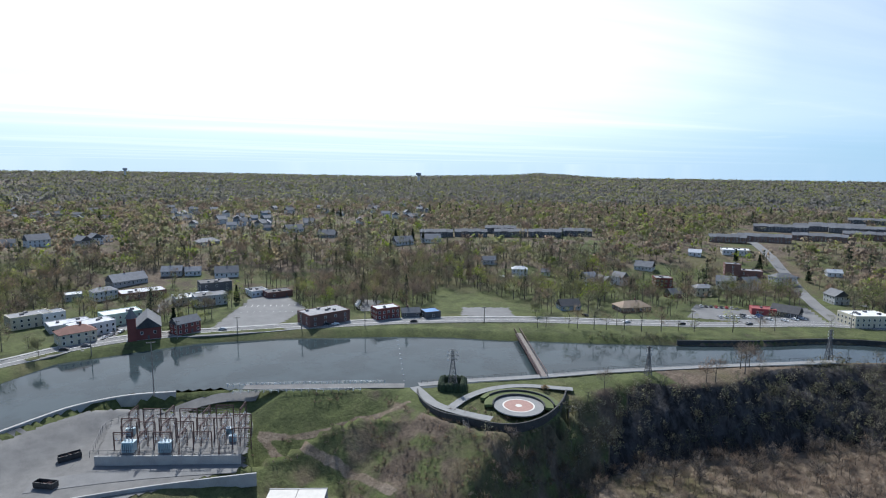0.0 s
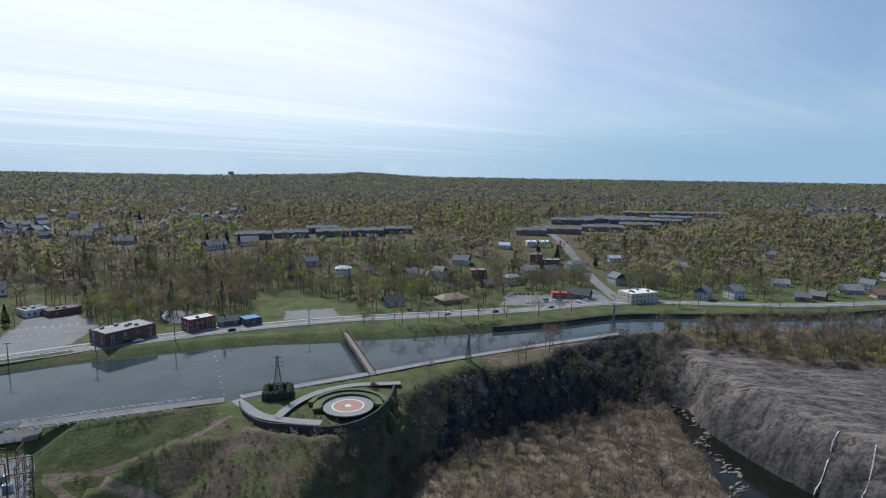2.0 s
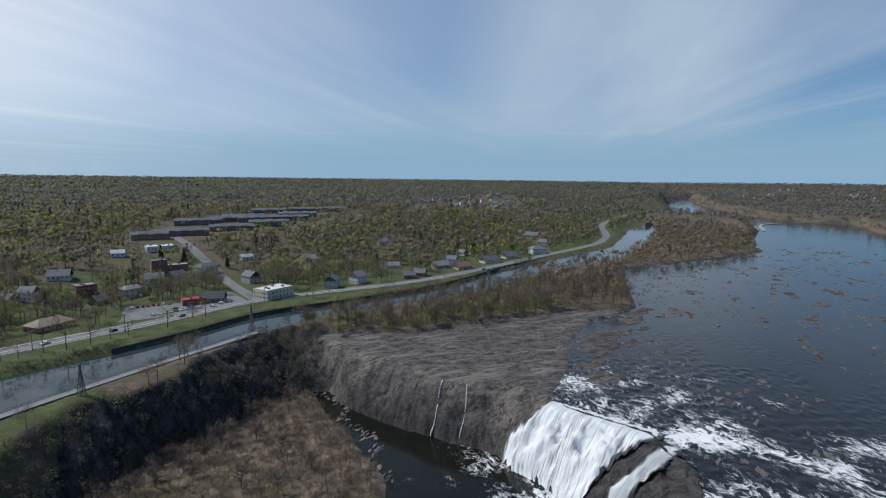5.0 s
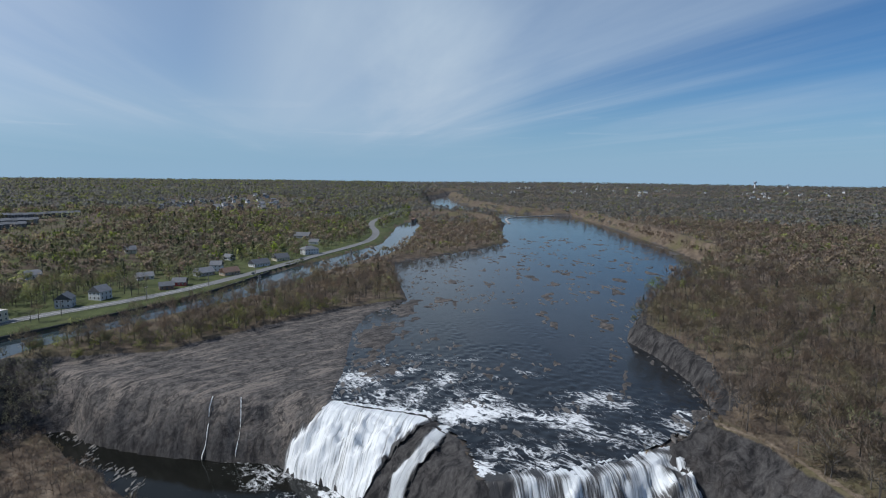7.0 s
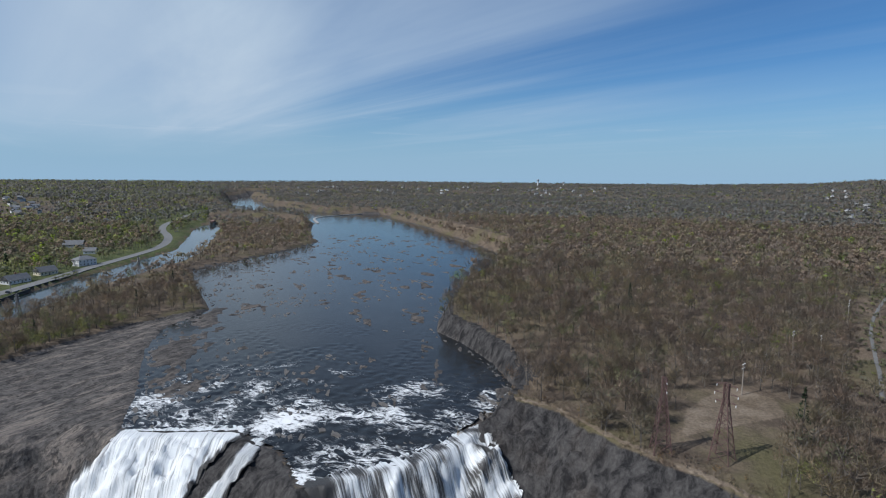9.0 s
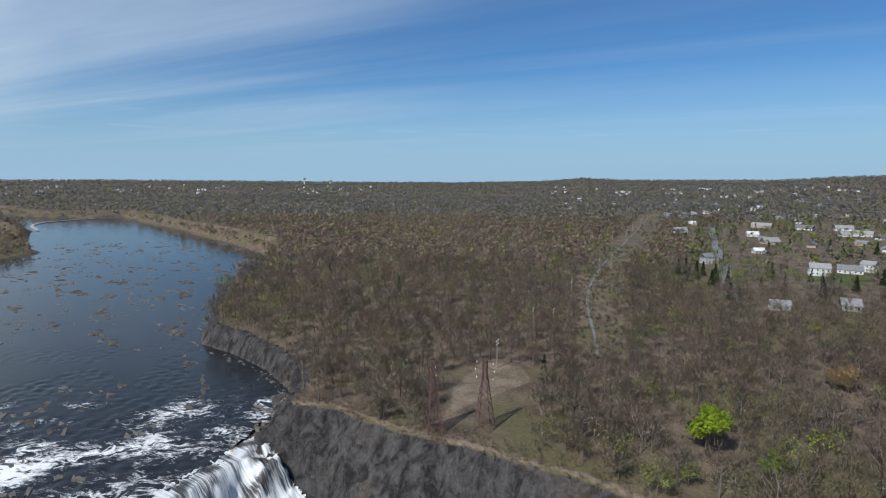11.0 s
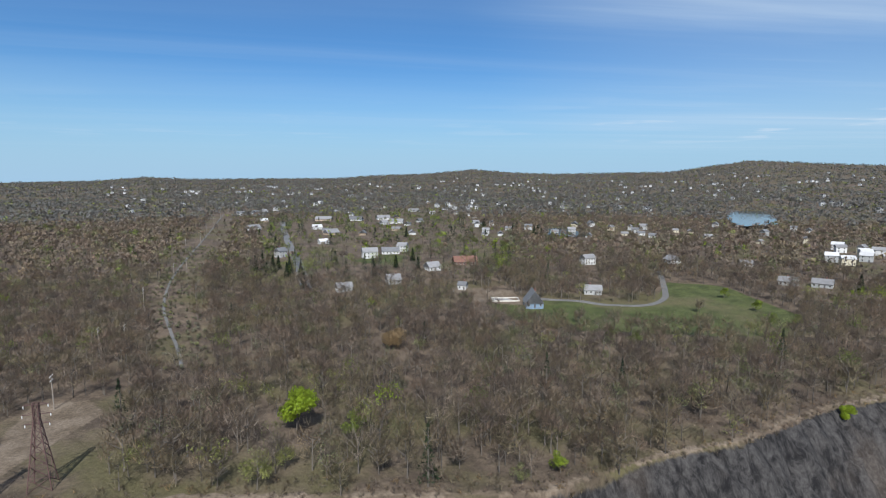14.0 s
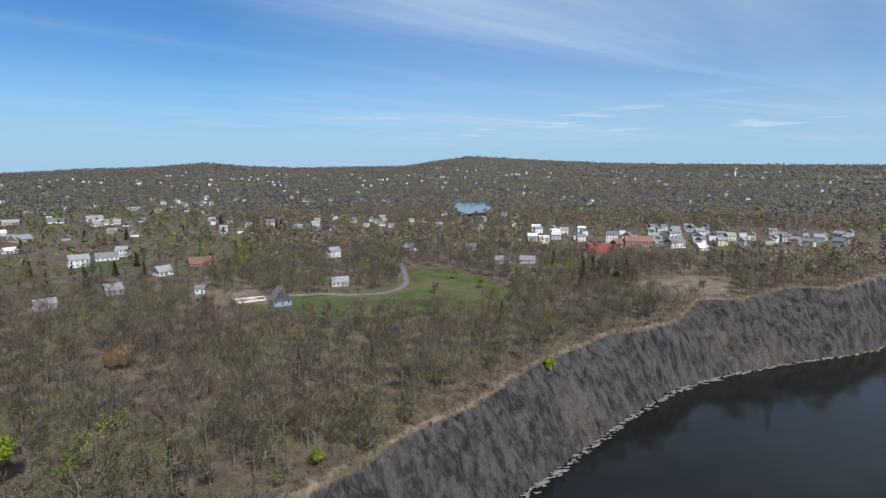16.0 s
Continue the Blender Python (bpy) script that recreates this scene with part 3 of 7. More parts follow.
def make_ground():
    az = np.concatenate([np.arange(-205, 82, 0.5), np.arange(82, 154.9, 3.0)])
    rad = np.concatenate([np.arange(50, 130, 10), np.arange(130, 460, 1.75), 460 * 1.014 ** np.arange(0, 56), 1000 * 1.03 ** np.arange(0, 54)])
    rad = rad[rad < 4890]
    a, r = np.meshgrid(np.radians(az), rad)
    x, y = (-np.sin(a) * r).ravel(), (np.cos(a) * r).ravel()
    z = land(x, y)
    n, m = len(az), len(rad)
    i = np.arange(m - 1)[:, None] * n + np.arange(n)[None]
    j = np.arange(m - 1)[:, None] * n + (np.arange(n)[None] + 1) % n
    f = np.stack([i, i + n, j + n, j], -1).reshape(-1, 4)
    p = np.stack([x, y], 1)
    south = south_side(x, y)
    d_r, d_brow, d_foot = signed(p, RIVER), signed(p, GORGE_BROW), signed(p, GORGE_FOOT)
    rock = np.maximum(ease(d_brow, -2, 3) * (1 - ease(d_foot, -1, 4)), inside(p, SHELF) * 1.0)
    rock = np.maximum(rock, (d_r > -9) & (x > 180) & (x < 420) & (y < 220))
    rock = np.maximum(rock, (d_r > 0) * 1.0)
    ledge = np.maximum(ease(signed(p, SHELF), -14, 4), (d_r > 0) * 0.7)
    slope_left = (x < -60) & ~south & (np.hypot(x, y) < 330) & (y > 0)
    rock = np.where(slope_left, 0, rock)
    grass = polys_mask(x, y, GRASS)
    near_road = to_line(p, ROAD)
    grass = np.maximum(grass, np.where(south & (near_road < 140), 0.66 - 0.2 * ease(near_road, 40, 140), 0))
    grass = np.maximum(grass, np.where(south & (np.hypot(x, y) < 1000), 0.42 + 0.2 * waves(x, y, 70, 44), 0))
    grass = np.maximum(grass, np.where(slope_left, 0.52 + 0.25 * ease(-x, 120, 160) - 0.2 * ease(waves(x, y, 30, 45), 0.0, 0.7) * (x > -150), 0))
    soil = np.maximum(polys_mask(x, y, SOIL), np.where((d_foot > 1) & (x < 60) & (y > 100) & ~slope_left, 0.47, 0))
    track = to_line(p, [(-128, 165), (-141, 153), (-149.6, 139), (-158, 131), (-167, 126), (-155, 123.5), (-142, 125.6), (-130, 129.5), (-121, 131), (-107, 130)])
    soil = np.maximum(soil, np.where(slope_left, 0.72 * (1 - ease(track, 0.8, 2.6)), 0))
    soil = np.maximum(soil, np.where((d_brow < 0) & (d_brow > -3.2) & (x > -120) & (y < 75), 0.62, 0))
    ground = new("ground", mesh_of("ground", np.c_[x, y, z], f, [M_GROUND], smooth=True, floats={"rock": rock, "grass": grass, "soil": soil, "ledge": ledge}))
    return tagged(ground, "leaf-littered woodland floor, grass and grey shale cliffs", "ground", kind="structure")


make_ground()


# ---- water ----
def on_poly(poly, grow):
    return lambda x, y: signed(np.stack([x, y], 1), poly) > -grow


canal = grid_sheet("canal", (-330, 770), (-120, 890), 3.0, lambda x, y: (signed(np.stack([x, y], 1), CANAL) > -6) & ((land(x, y) > -1.0) | (signed(np.stack([x, y], 1), CANAL) > -0.8)), lambda x, y: np.zeros(len(x)), M_CANAL)
tagged(canal, "still grey-blue canal water mirroring its banks", "canal", kind="structure")


def rapid(x, y):
    p = np.stack([x, y], 1)
    d = to_line(p, CREST)
    v = 1.04 - 0.7 * ease(d, 12, 150)
    v = v - 0.35 * ease(x + y * 0.35, 330, 380) - 0.5 * ((waves(x, y, 60, 21) > 0.2) & (d > 55))
    return np.clip(v, 0, 1)


river = grid_sheet("river", (100, 430), (50, 440), 1.5, lambda x, y: (signed(np.stack([x, y], 1), RIVER) > -5) & ~inside(np.stack([x, y], 1), GORGE_BROW), lambda x, y: -3.0 + (waves(x, y, 9, 22) * 0.16 + waves(x, y, 4, 23) * 0.1) * rapid(x, y) * 1.6, M_RIVER, {"rapid": rapid})
tagged(river, "dark river water with white rapids above the falls", "river", kind="structure")
upper = grid_sheet("upper_river", (240, 2400), (60, 2300), 18.0, lambda x, y: (signed(np.stack([x, y], 1), RIVER) > -20) & ((x > 415) | (y > 425)), lambda x, y: np.full(len(x), -3.1), M_RIVER, {"rapid": lambda x, y: np.zeros(len(x))})
tagged(upper, "wide calm blue river above the rapids", "river", kind="structure")


def churn(x, y):
    p = np.stack([x, y], 1)
    return np.clip(0.95 - 0.6 * ease(to_line(p, [(104, 190), (108, 150), (118, 108), (172, 68)]), 4, 75) - 0.75 * ease(-y, -90, 60), 0.08, 1)


lower = grid_sheet("lower_river", (-520, 200), (-840, 300), 6.0, on_poly(GORGE_BROW, 0), lambda x, y: np.full(len(x), -25.0), M_LOWER, {"rapid": churn})
tagged(lower, "dark deep river below the falls with drifting foam", "river", kind="structure")

ribbon("road", ROAD, 11.0, M_ASPHALT, 0.15, "pale worn two-lane asphalt road beside the canal", "road", thick=0.6)
ribbon("side_road", CROSS_ROAD, 9.0, M_ASPHALT, 0.16, "side street climbing away from the canal", "road", thick=0.6)

# ---- things: how they are put together ----
def solid(name, pieces, mat, smooth=False):
    """A mesh out of (corners, faces) pieces."""
    vs, fs = [], []
    for v, f in pieces:
        fs += [[i + len(vs) for i in q] for q in f]
        vs += [tuple(c) for c in v]
    me = bpy.data.meshes.new(name)
    me.from_pydata(vs, [], fs)
    for m in (mat if isinstance(mat, (list, tuple)) else [mat]):
        me.materials.append(m)
    if smooth:
        me.polygons.foreach_set("use_smooth", np.ones(len(me.polygons), bool))
    me.update()
    return me


def hung(name, data, parent, at=(0, 0, 0), turn=0.0, label=""):
    """A part under its thing."""
    ob = new(name, data)
    ob.parent = parent
    ob.location, ob.rotation_euler = at, (0, 0, radians(turn))
    return tagged(ob, label)


def thing(name, x, y, turn, label, category, group="", z=None):
    e = new(name)
    e.empty_display_size = 1
    e.location, e.rotation_euler = (x, y, float(land([x], [y])[0]) if z is None else z), (0, 0, radians(turn))
    return tagged(e, label, category, group)


BOX = [(0, 3, 2, 1), (4, 5, 6, 7), (0, 1, 5, 4), (1, 2, 6, 5), (2, 3, 7, 6), (3, 0, 4, 7)]


def block(x0, x1, y0, y1, z0, z1, inset=0.0):
    i = inset
    return [(x0, y0, z0), (x1, y0, z0), (x1, y1, z0), (x0, y1, z0), (x0 + i, y0 + i, z1), (x1 - i, y0 + i, z1), (x1 - i, y1 - i, z1), (x0 + i, y1 - i, z1)], BOX


def bar(a, b, w, h=None):
    """A square bar between two points."""
    a, b = Vector(a), Vector(b)
    h = h or w
    d = (b - a).normalized()
    s = d.cross(Vector((0, 0, 1)) if abs(d.z) < 0.95 else Vector((1, 0, 0))).normalized() * w / 2
    u = s.cross(d).normalized() * h / 2
    return [a - s - u, a + s - u, a + s + u, a - s + u, b - s - u, b + s - u, b + s + u, b - s + u], [(0, 1, 2, 3), (7, 6, 5, 4), (0, 4, 5, 1), (1, 5, 6, 2), (2, 6, 7, 3), (3, 7, 4, 0)]


def tube(points, radii, sides=8):
    """A round body through points, with a radius at each."""
    vs, fs = [], []
    for (x, y, z), r in zip(points, radii):
        vs += [(x + math.cos(k * 6.2832 / sides) * r, y + math.sin(k * 6.2832 / sides) * r, z) for k in range(sides)]
    for j in range(len(points) - 1):
        fs += [(j * sides + k, j * sides + (k + 1) % sides, (j + 1) * sides + (k + 1) % sides, (j + 1) * sides + k) for k in range(sides)]
    n = len(vs)
    fs += [tuple(range(sides))[::-1], tuple(range(n - sides, n))]
    return vs, fs


def pitched(w, d, z, rise, over, hip=0.0, t=0.22):
    """A pitched roof with eaves; the ridge runs along x, hip draws its ends in."""
    x, y, drop = w / 2 + over, d / 2 + over, rise * over / (d / 2 + 0.01) * 0.7
    v = [(-x, -y, z - drop), (x, -y, z - drop), (x, y, z - drop), (-x, y, z - drop), (-x + hip, 0, z + rise), (x - hip, 0, z + rise)]
    v += [(a, b, c + t) for a, b, c in v]
    return v, [(6, 7, 11, 10), (8, 9, 10, 11), (0, 4, 5, 1), (2, 5, 4, 3), (0, 1, 7, 6), (2, 3, 9, 8), (1, 2, 5), (7, 8, 11)[::1], (3, 0, 4), (9, 6, 10)[::1], (1, 2, 8, 7), (3, 0, 6, 9)]


WALLS = {"cream": ((0.46, 0.42, 0.31), (0.58, 0.53, 0.41)), "white": ((0.5, 0.51, 0.52), (0.68, 0.68, 0.67)), "grey": ((0.3, 0.31, 0.31), (0.44, 0.45, 0.45)), "mint": ((0.4, 0.52, 0.44), (0.5, 0.62, 0.53)), "red": ((0.14, 0.04, 0.035), (0.22, 0.065, 0.055)), "brick": ((0.12, 0.06, 0.05), (0.2, 0.105, 0.085)), "dark": ((0.06, 0.06, 0.065), (0.13, 0.13, 0.135)), "bluegrey": ((0.2, 0.25, 0.3), (0.3, 0.35, 0.4)), "redpaint": ((0.28, 0.05, 0.05), (0.4, 0.09, 0.085)), "blue": ((0.16, 0.27, 0.36), (0.24, 0.38, 0.48)), "bluewall": ((0.17, 0.25, 0.36), (0.24, 0.33, 0.45)), "brown": ((0.15, 0.09, 0.07), (0.24, 0.15, 0.12)), "tan": ((0.33, 0.25, 0.18), (0.44, 0.35, 0.26))}
COVERS = {"grey": ((0.17, 0.17, 0.175), (0.28, 0.28, 0.285)), "white": ((0.45, 0.46, 0.47), (0.64, 0.64, 0.64)), "slate": ((0.1, 0.105, 0.115), (0.19, 0.195, 0.2)), "dark": ((0.05, 0.05, 0.055), (0.1, 0.1, 0.1)), "rust": ((0.15, 0.075, 0.055), (0.24, 0.12, 0.09)), "blue": ((0.1, 0.22, 0.42), (0.16, 0.3, 0.52)), "tan": ((0.27, 0.2, 0.14), (0.37, 0.28, 0.2)), "red": ((0.27, 0.06, 0.06), (0.36, 0.1, 0.1)), "redpaint": ((0.25, 0.06, 0.06), (0.34, 0.09, 0.09)), "brown": ((0.16, 0.1, 0.07), (0.24, 0.16, 0.12))}
M_WALL = {k: surface("wall_" + k, a, b, 3.0, 0.85, 0.4, vary=0.08) for k, (a, b) in WALLS.items()}
M_COVER = {k: surface("roofing_" + k, a, b, 2.5, 0.85, 0.35, vary=0.12) for k, (a, b) in COVERS.items()}
M_TRIM = surface("trim_paint", (0.62, 0.62, 0.6), (0.78, 0.78, 0.76), 1.0, 0.6, 0.2)
M_PANE, _t, _b = shader("window_glass")
_b.inputs["Base Color"].default_value = (0.03, 0.035, 0.04, 1)
_b.inputs["Roughness"].default_value = 0.08
M_CONCRETE = surface("concrete", (0.27, 0.265, 0.255), (0.42, 0.41, 0.39), 4.0, 0.9, 0.3)
M_DARKSTONE = surface("dark_stone_wall", (0.03, 0.03, 0.03), (0.075, 0.075, 0.072), 3.0, 0.95, 0.5, bump=0.1)
M_STEEL = surface("weathered_steel", (0.1, 0.1, 0.105), (0.2, 0.2, 0.205), 1.0, 0.6, 0.2, metal=0.3)
M_RUST = surface("rusty_steel", (0.06, 0.036, 0.034), (0.15, 0.085, 0.075), 1.2, 0.85, 0.2)
M_WOODPOLE = surface("grey_pole_wood", (0.18, 0.155, 0.13), (0.34, 0.3, 0.26), 1.0, 0.9, 0.15)
M_PATH = surface("paving", (0.17, 0.172, 0.17), (0.25, 0.25, 0.243), 3.0, 0.9, 0.3)
M_GRAVEL = surface("gravel", (0.1, 0.098, 0.094), (0.2, 0.195, 0.185), 5.0, 0.95, 0.25, bump=0.06)
M_LOT = surface("lot_asphalt", (0.12, 0.12, 0.12), (0.2, 0.2, 0.195), 7.0, 0.92, 0.4)
M_LINE = surface("road_paint", (0.55, 0.54, 0.5), (0.7, 0.69, 0.66), 1.0, 0.8, 0.2)
M_REDBRICK = surface("plaza_brick", (0.26, 0.15, 0.125), (0.38, 0.24, 0.2), 1.5, 0.9, 0.2)
M_PALESTONE = surface("pale_stone", (0.5, 0.48, 0.43), (0.64, 0.61, 0.56), 1.5, 0.9, 0.2)
M_TURF = surface("mown_grass", (0.065, 0.085, 0.03), (0.12, 0.14, 0.05), 3.0, 0.95, 0.4)
M_HEDGE = surface("clipped_hedge", (0.012, 0.025, 0.012), (0.04, 0.06, 0.025), 0.8, 0.95, 0.2, bump=0.3)
M_TRANSFORMER = surface("blue_grey_enamel", (0.25, 0.36, 0.41), (0.36, 0.47, 0.52), 0.8, 0.5, 0.2)
M_DECK = surface("weathered_deck", (0.13, 0.11, 0.1), (0.24, 0.21, 0.19), 1.5, 0.9, 0.3)
M_BLACK = surface("black_iron", (0.02, 0.02, 0.022), (0.05, 0.05, 0.052), 0.8, 0.6, 0.2)

SITES = []
def window_mesh(w, h, rim):
    """Frame and recessed pane in one sheet."""
    o = [(-w, 0), (w, 0), (w, h), (-w, h)]
    i = [(-w + rim, rim), (w - rim, rim), (w - rim, h - rim), (-w + rim, h - rim)]
    v = [(x, 0.03, z) for x, z in o] + [(x, -0.09, z) for x, z in o] + [(x, -0.09, z) for x, z in i] + [(x, -0.03, z) for x, z in i]
    f = [(12, 13, 14, 15)]
    for k in range(4):
        j = (k + 1) % 4
        f += [(k, j, 4 + j, 4 + k), (4 + k, 4 + j, 8 + j, 8 + k), (8 + k, 8 + j, 12 + j, 12 + k)]
    me = solid("window", [(v, f)], [M_PANE, M_TRIM])
    for q in me.polygons:
        q.material_index = 0 if q.index == 0 else 1
    return me


WINDOW = window_mesh(0.66, 1.6, 0.13)
DOOR = solid("door", [block(-0.5, 0.5, -0.07, 0.03, 0, 2.1), block(-0.62, 0.62, -0.1, 0.03, 2.1, 2.22)], M_WALL["dark"])
CHIMNEY = solid("chimney", [block(-0.4, 0.4, -0.4, 0.4, -1.2, 1.3), block(-0.48, 0.48, -0.48, 0.48, 1.3, 1.45)], M_WALL["brick"])
VENT = solid("roof_unit", [block(-0.9, 0.9, -0.7, 0.7, 0, 0.9), block(-0.7, 0.7, -0.5, 0.5, 0.9, 1.0)], M_STEEL)
STOREY_WORD = {1: "single-storey", 2: "two-storey", 3: "three-storey"}
WALL_WORD = {"red": "dark red brick", "brick": "brown brick", "redpaint": "bright red", "mint": "pale green", "bluegrey": "blue-grey", "bluewall": "slate-blue clapboard"}


def home(x, y, w, d, storeys, roof, turn, wall, cover, detail=True):
    """A house or shop, its front towards -y before it is turned."""
    near = math.hypot(x, y) < 720 and detail
    if roof != "flat" and wall != "bluewall":
        turn += (x * 13 + y * 7) % 50 - 25
        w, d = (w * 0.78, d * 0.78) if w > 11 else (w, d)
    kind = "building" if roof == "flat" else "house"
    h = 2.85 * storeys + (0.9 if roof == "flat" else 0.3)
    e = thing(kind, x, y, turn, f"{STOREY_WORD[storeys]} {WALL_WORD.get(wall, wall)} {kind} with {cover} {roof} roof", kind, "houses of the town" if y > 0 else "houses across the river")
    SITES.append((x, y, max(w, d) * 0.6 + 3))
    swap = d > w and roof != "flat"
    a, b = (d, w) if swap else (w, d)
    rise = 0.0 if roof == "flat" else b * 0.5 * (1.35 if wall == "bluewall" else 0.75 if roof == "gable" else 0.5)
    pieces = [block(-a / 2, a / 2, -b / 2, b / 2, -2.0, h)]
    if roof == "flat":
        t = 0.35
        pieces += [block(-a / 2 - 0.05, a / 2 + 0.05, -b / 2 - 0.05, -b / 2 + t, h, h + 0.5), block(-a / 2 - 0.05, a / 2 + 0.05, b / 2 - t, b / 2 + 0.05, h, h + 0.5), block(-a / 2 - 0.05, -a / 2 + t, -b / 2 + t, b / 2 - t, h, h + 0.5), block(a / 2 - t, a / 2 + 0.05, -b / 2 + t, b / 2 - t, h, h + 0.5)]
        cap = [block(-a / 2 + t, a / 2 - t, -b / 2 + t, b / 2 - t, h, h + 0.25)]
    else:
        if roof == "gable":
            pieces.append(([(-a / 2, -b / 2, h), (-a / 2, b / 2, h), (-a / 2, 0, h + rise), (a / 2, -b / 2, h), (a / 2, b / 2, h), (a / 2, 0, h + rise)], [(0, 2, 1), (3, 4, 5), (0, 3, 5, 2), (1, 2, 5, 4)]))
        cap = [pitched(a, b, h, rise, 0.45, b * 0.45 if roof == "hip" else 0.0)]
    spin = 90.0 if swap else 0.0
    hung("wall", solid("wall", pieces, M_WALL[wall]), e, turn=spin)
    top = hung("roof", solid("roof", cap, M_COVER[cover]), e, turn=spin, label=f"{cover} {'membrane' if roof == 'flat' else 'shingle'} roof")
    pick = random.Random(int(x * 7 + y * 13))
    if roof == "flat" and max(a, b) > 11 and near:
        for _ in range(2 + (a > 20) * 3):
            hung("roof_unit", VENT, e, (pick.uniform(-a * 0.35, a * 0.35), pick.uniform(-b * 0.3, b * 0.3), h + 0.25), pick.choice((0, 90)))
    elif roof != "flat" and near and pick.random() < 0.6:
        hung("chimney", CHIMNEY, e, (pick.uniform(-w * 0.2, w * 0.2) if not swap else 0.6, 0.6 if not swap else pick.uniform(-d * 0.2, d * 0.2), h + rise))
    sides = [(0, w, d / 2)] + ([(90, d, w / 2), (-90, d, w / 2)] if near or swap else [])
    for at, length, off in sides:
        n = max(1, int(length / (6.5 if roof == "flat" and wall in ("brick", "dark", "redpaint") else 2.9 if near else 4.5)))
        for s in range(storeys):
            for k in range(n):
                u = (k + 0.5) / n * length - length / 2
                q = Matrix.Rotation(radians(at), 3, "Z") @ Vector((u, -off - 0.02, s * 2.85 + 0.95))
                if at == 0 and s == 0 and k == n // 2 and n > 1:
                    hung("door", DOOR, e, (q.x, q.y, 0.05), at)
                else:
                    hung("window", WINDOW, e, q, at)
    return e


# ---- plaza above the gorge ----
def ring(r0, r1, z0, z1, a0=0, a1=360, n=72):
    """A flat ring, or part of one, with thickness."""
    ang = [radians(a0 + (a1 - a0) * k / n) for k in range(n + 1)]
    vs = []
    for a in ang:
        vs += [(math.cos(a) * r0, math.sin(a) * r0, z0), (math.cos(a) * r1, math.sin(a) * r1, z0), (math.cos(a) * r1, math.sin(a) * r1, z1), (math.cos(a) * r0, math.sin(a) * r0, z1)]
    fs = []
    for k in range(n):
        i, j = 4 * k, 4 * k + 4
        fs += [(i + 3, i + 2, j + 2, j + 3), (i + 1, j + 1, j + 2, i + 2), (i, i + 3, j + 3, j)]
    fs += [(0, 1, 2, 3), (4 * n + 3, 4 * n + 2, 4 * n + 1, 4 * n)]
    return vs, fs


PLAZA = (-90, 186)
plaza = thing("plaza", *PLAZA, 0, "round overlook plaza paved in red brick and grey stone", "plaza", z=2.35)
tagged(plaza, kind="structure")
hung("brick_disc", solid("brick_disc", [ring(1.3, 5.6, -0.3, 0.14)], M_REDBRICK), plaza, label="red brick paving disc")
hung("centre_stone", solid("centre_stone", [ring(0.01, 1.3, -0.3, 0.16, n=32)], M_PALESTONE), plaza, label="pale round centre stone")
hung("pale_border", solid("pale_border", [ring(5.6, 6.2, -0.3, 0.15)], M_PALESTONE), plaza, label="pale stone border ring")
hung("paving_ring", solid("paving_ring", [ring(6.2, 9.6, -0.3, 0.1)], M_PATH), plaza, label="grey paved ring")
hung("low_wall", solid("low_wall", [ring(9.6, 10.1, -0.5, 0.9, 20, 215)], M_DARKSTONE), plaza, label="curved dark stone seat wall")
hung("turf_bank", solid("turf_bank", [ring(10.1, 13.2, -0.6, 0.5, 20, 215)], M_TURF), plaza, label="mown turf terrace")
hung("upper_wall", solid("upper_wall", [ring(13.2, 13.7, -0.6, 1.2, 30, 175)], M_DARKSTONE), plaza, label="curved dark stone terrace wall")
hung("upper_turf", solid("upper_turf", [ring(13.7, 15.8, -0.6, 0.7, 30, 190)], M_TURF), plaza, label="upper mown turf terrace")


def wall_along(name, line, z0, z1, thick, mat, label, category, step=3.0, follow=False, parent=None):
    """A wall with thickness along a line of the plan."""
    q = smoothed(line, step)
    a, b = widen(q, thick / 2)
    g = land(q[:, 0], q[:, 1]) if follow else np.zeros(len(q))
    n = len(q)
    v = np.concatenate([np.c_[a, g + z0], np.c_[b, g + z0], np.c_[b, g + z1], np.c_[a, g + z1]])
    i = np.arange(n - 1)
    f = np.concatenate([np.c_[i, i + 1, i + 3 * n + 1, i + 3 * n], np.c_[i + n, i + 2 * n, i + 2 * n + 1, i + n + 1], np.c_[i + 2 * n, i + 3 * n, i + 3 * n + 1, i + 2 * n + 1], [[0, 3 * n, 2 * n, n]], [[n - 1, 2 * n - 1, 3 * n - 1, 4 * n - 1]]])
    ob = new(name, mesh_of(name, v, f, [mat]))
    return tagged(ob, label, category, kind="structure")


wall_along("overlook_wall", [(-131, 176), (-126, 170), (-116.5, 164.2), (-109.4, 162.5), (-100.1, 164.6), (-90.8, 165.3), (-84.1, 168.4), (-79.3, 174.5), (-76.6, 185.7), (-77.5, 199.8), (-81, 212)], -2.5, 3.2, 0.6, M_DARKSTONE, "dark stone overlook wall above the gorge", "wall")
ribbon("footpath", [(-134, 178), (-126, 173.5), (-116, 167.5), (-101, 168), (-91, 170)], 4.2, M_PATH, 0.12, "grey asphalt footpath round the overlook", "path", z=2.4, step=2)
ribbon("footpath", [(-110, 168), (-111, 182), (-107, 196), (-98, 206), (-86, 211), (-79, 214)], 3.6, M_PATH, 0.14, "grey asphalt path looping the plaza", "path", z=2.45, step=2)
ribbon("canal_path", [(-134, 181), (-117, 200), (-98, 218), (-76, 242), (-58, 259), (-30, 285), (-8, 304), (14, 324)], 4.0, M_PATH, 0.14, "grey canal-side footpath", "path", z=2.42, step=3)
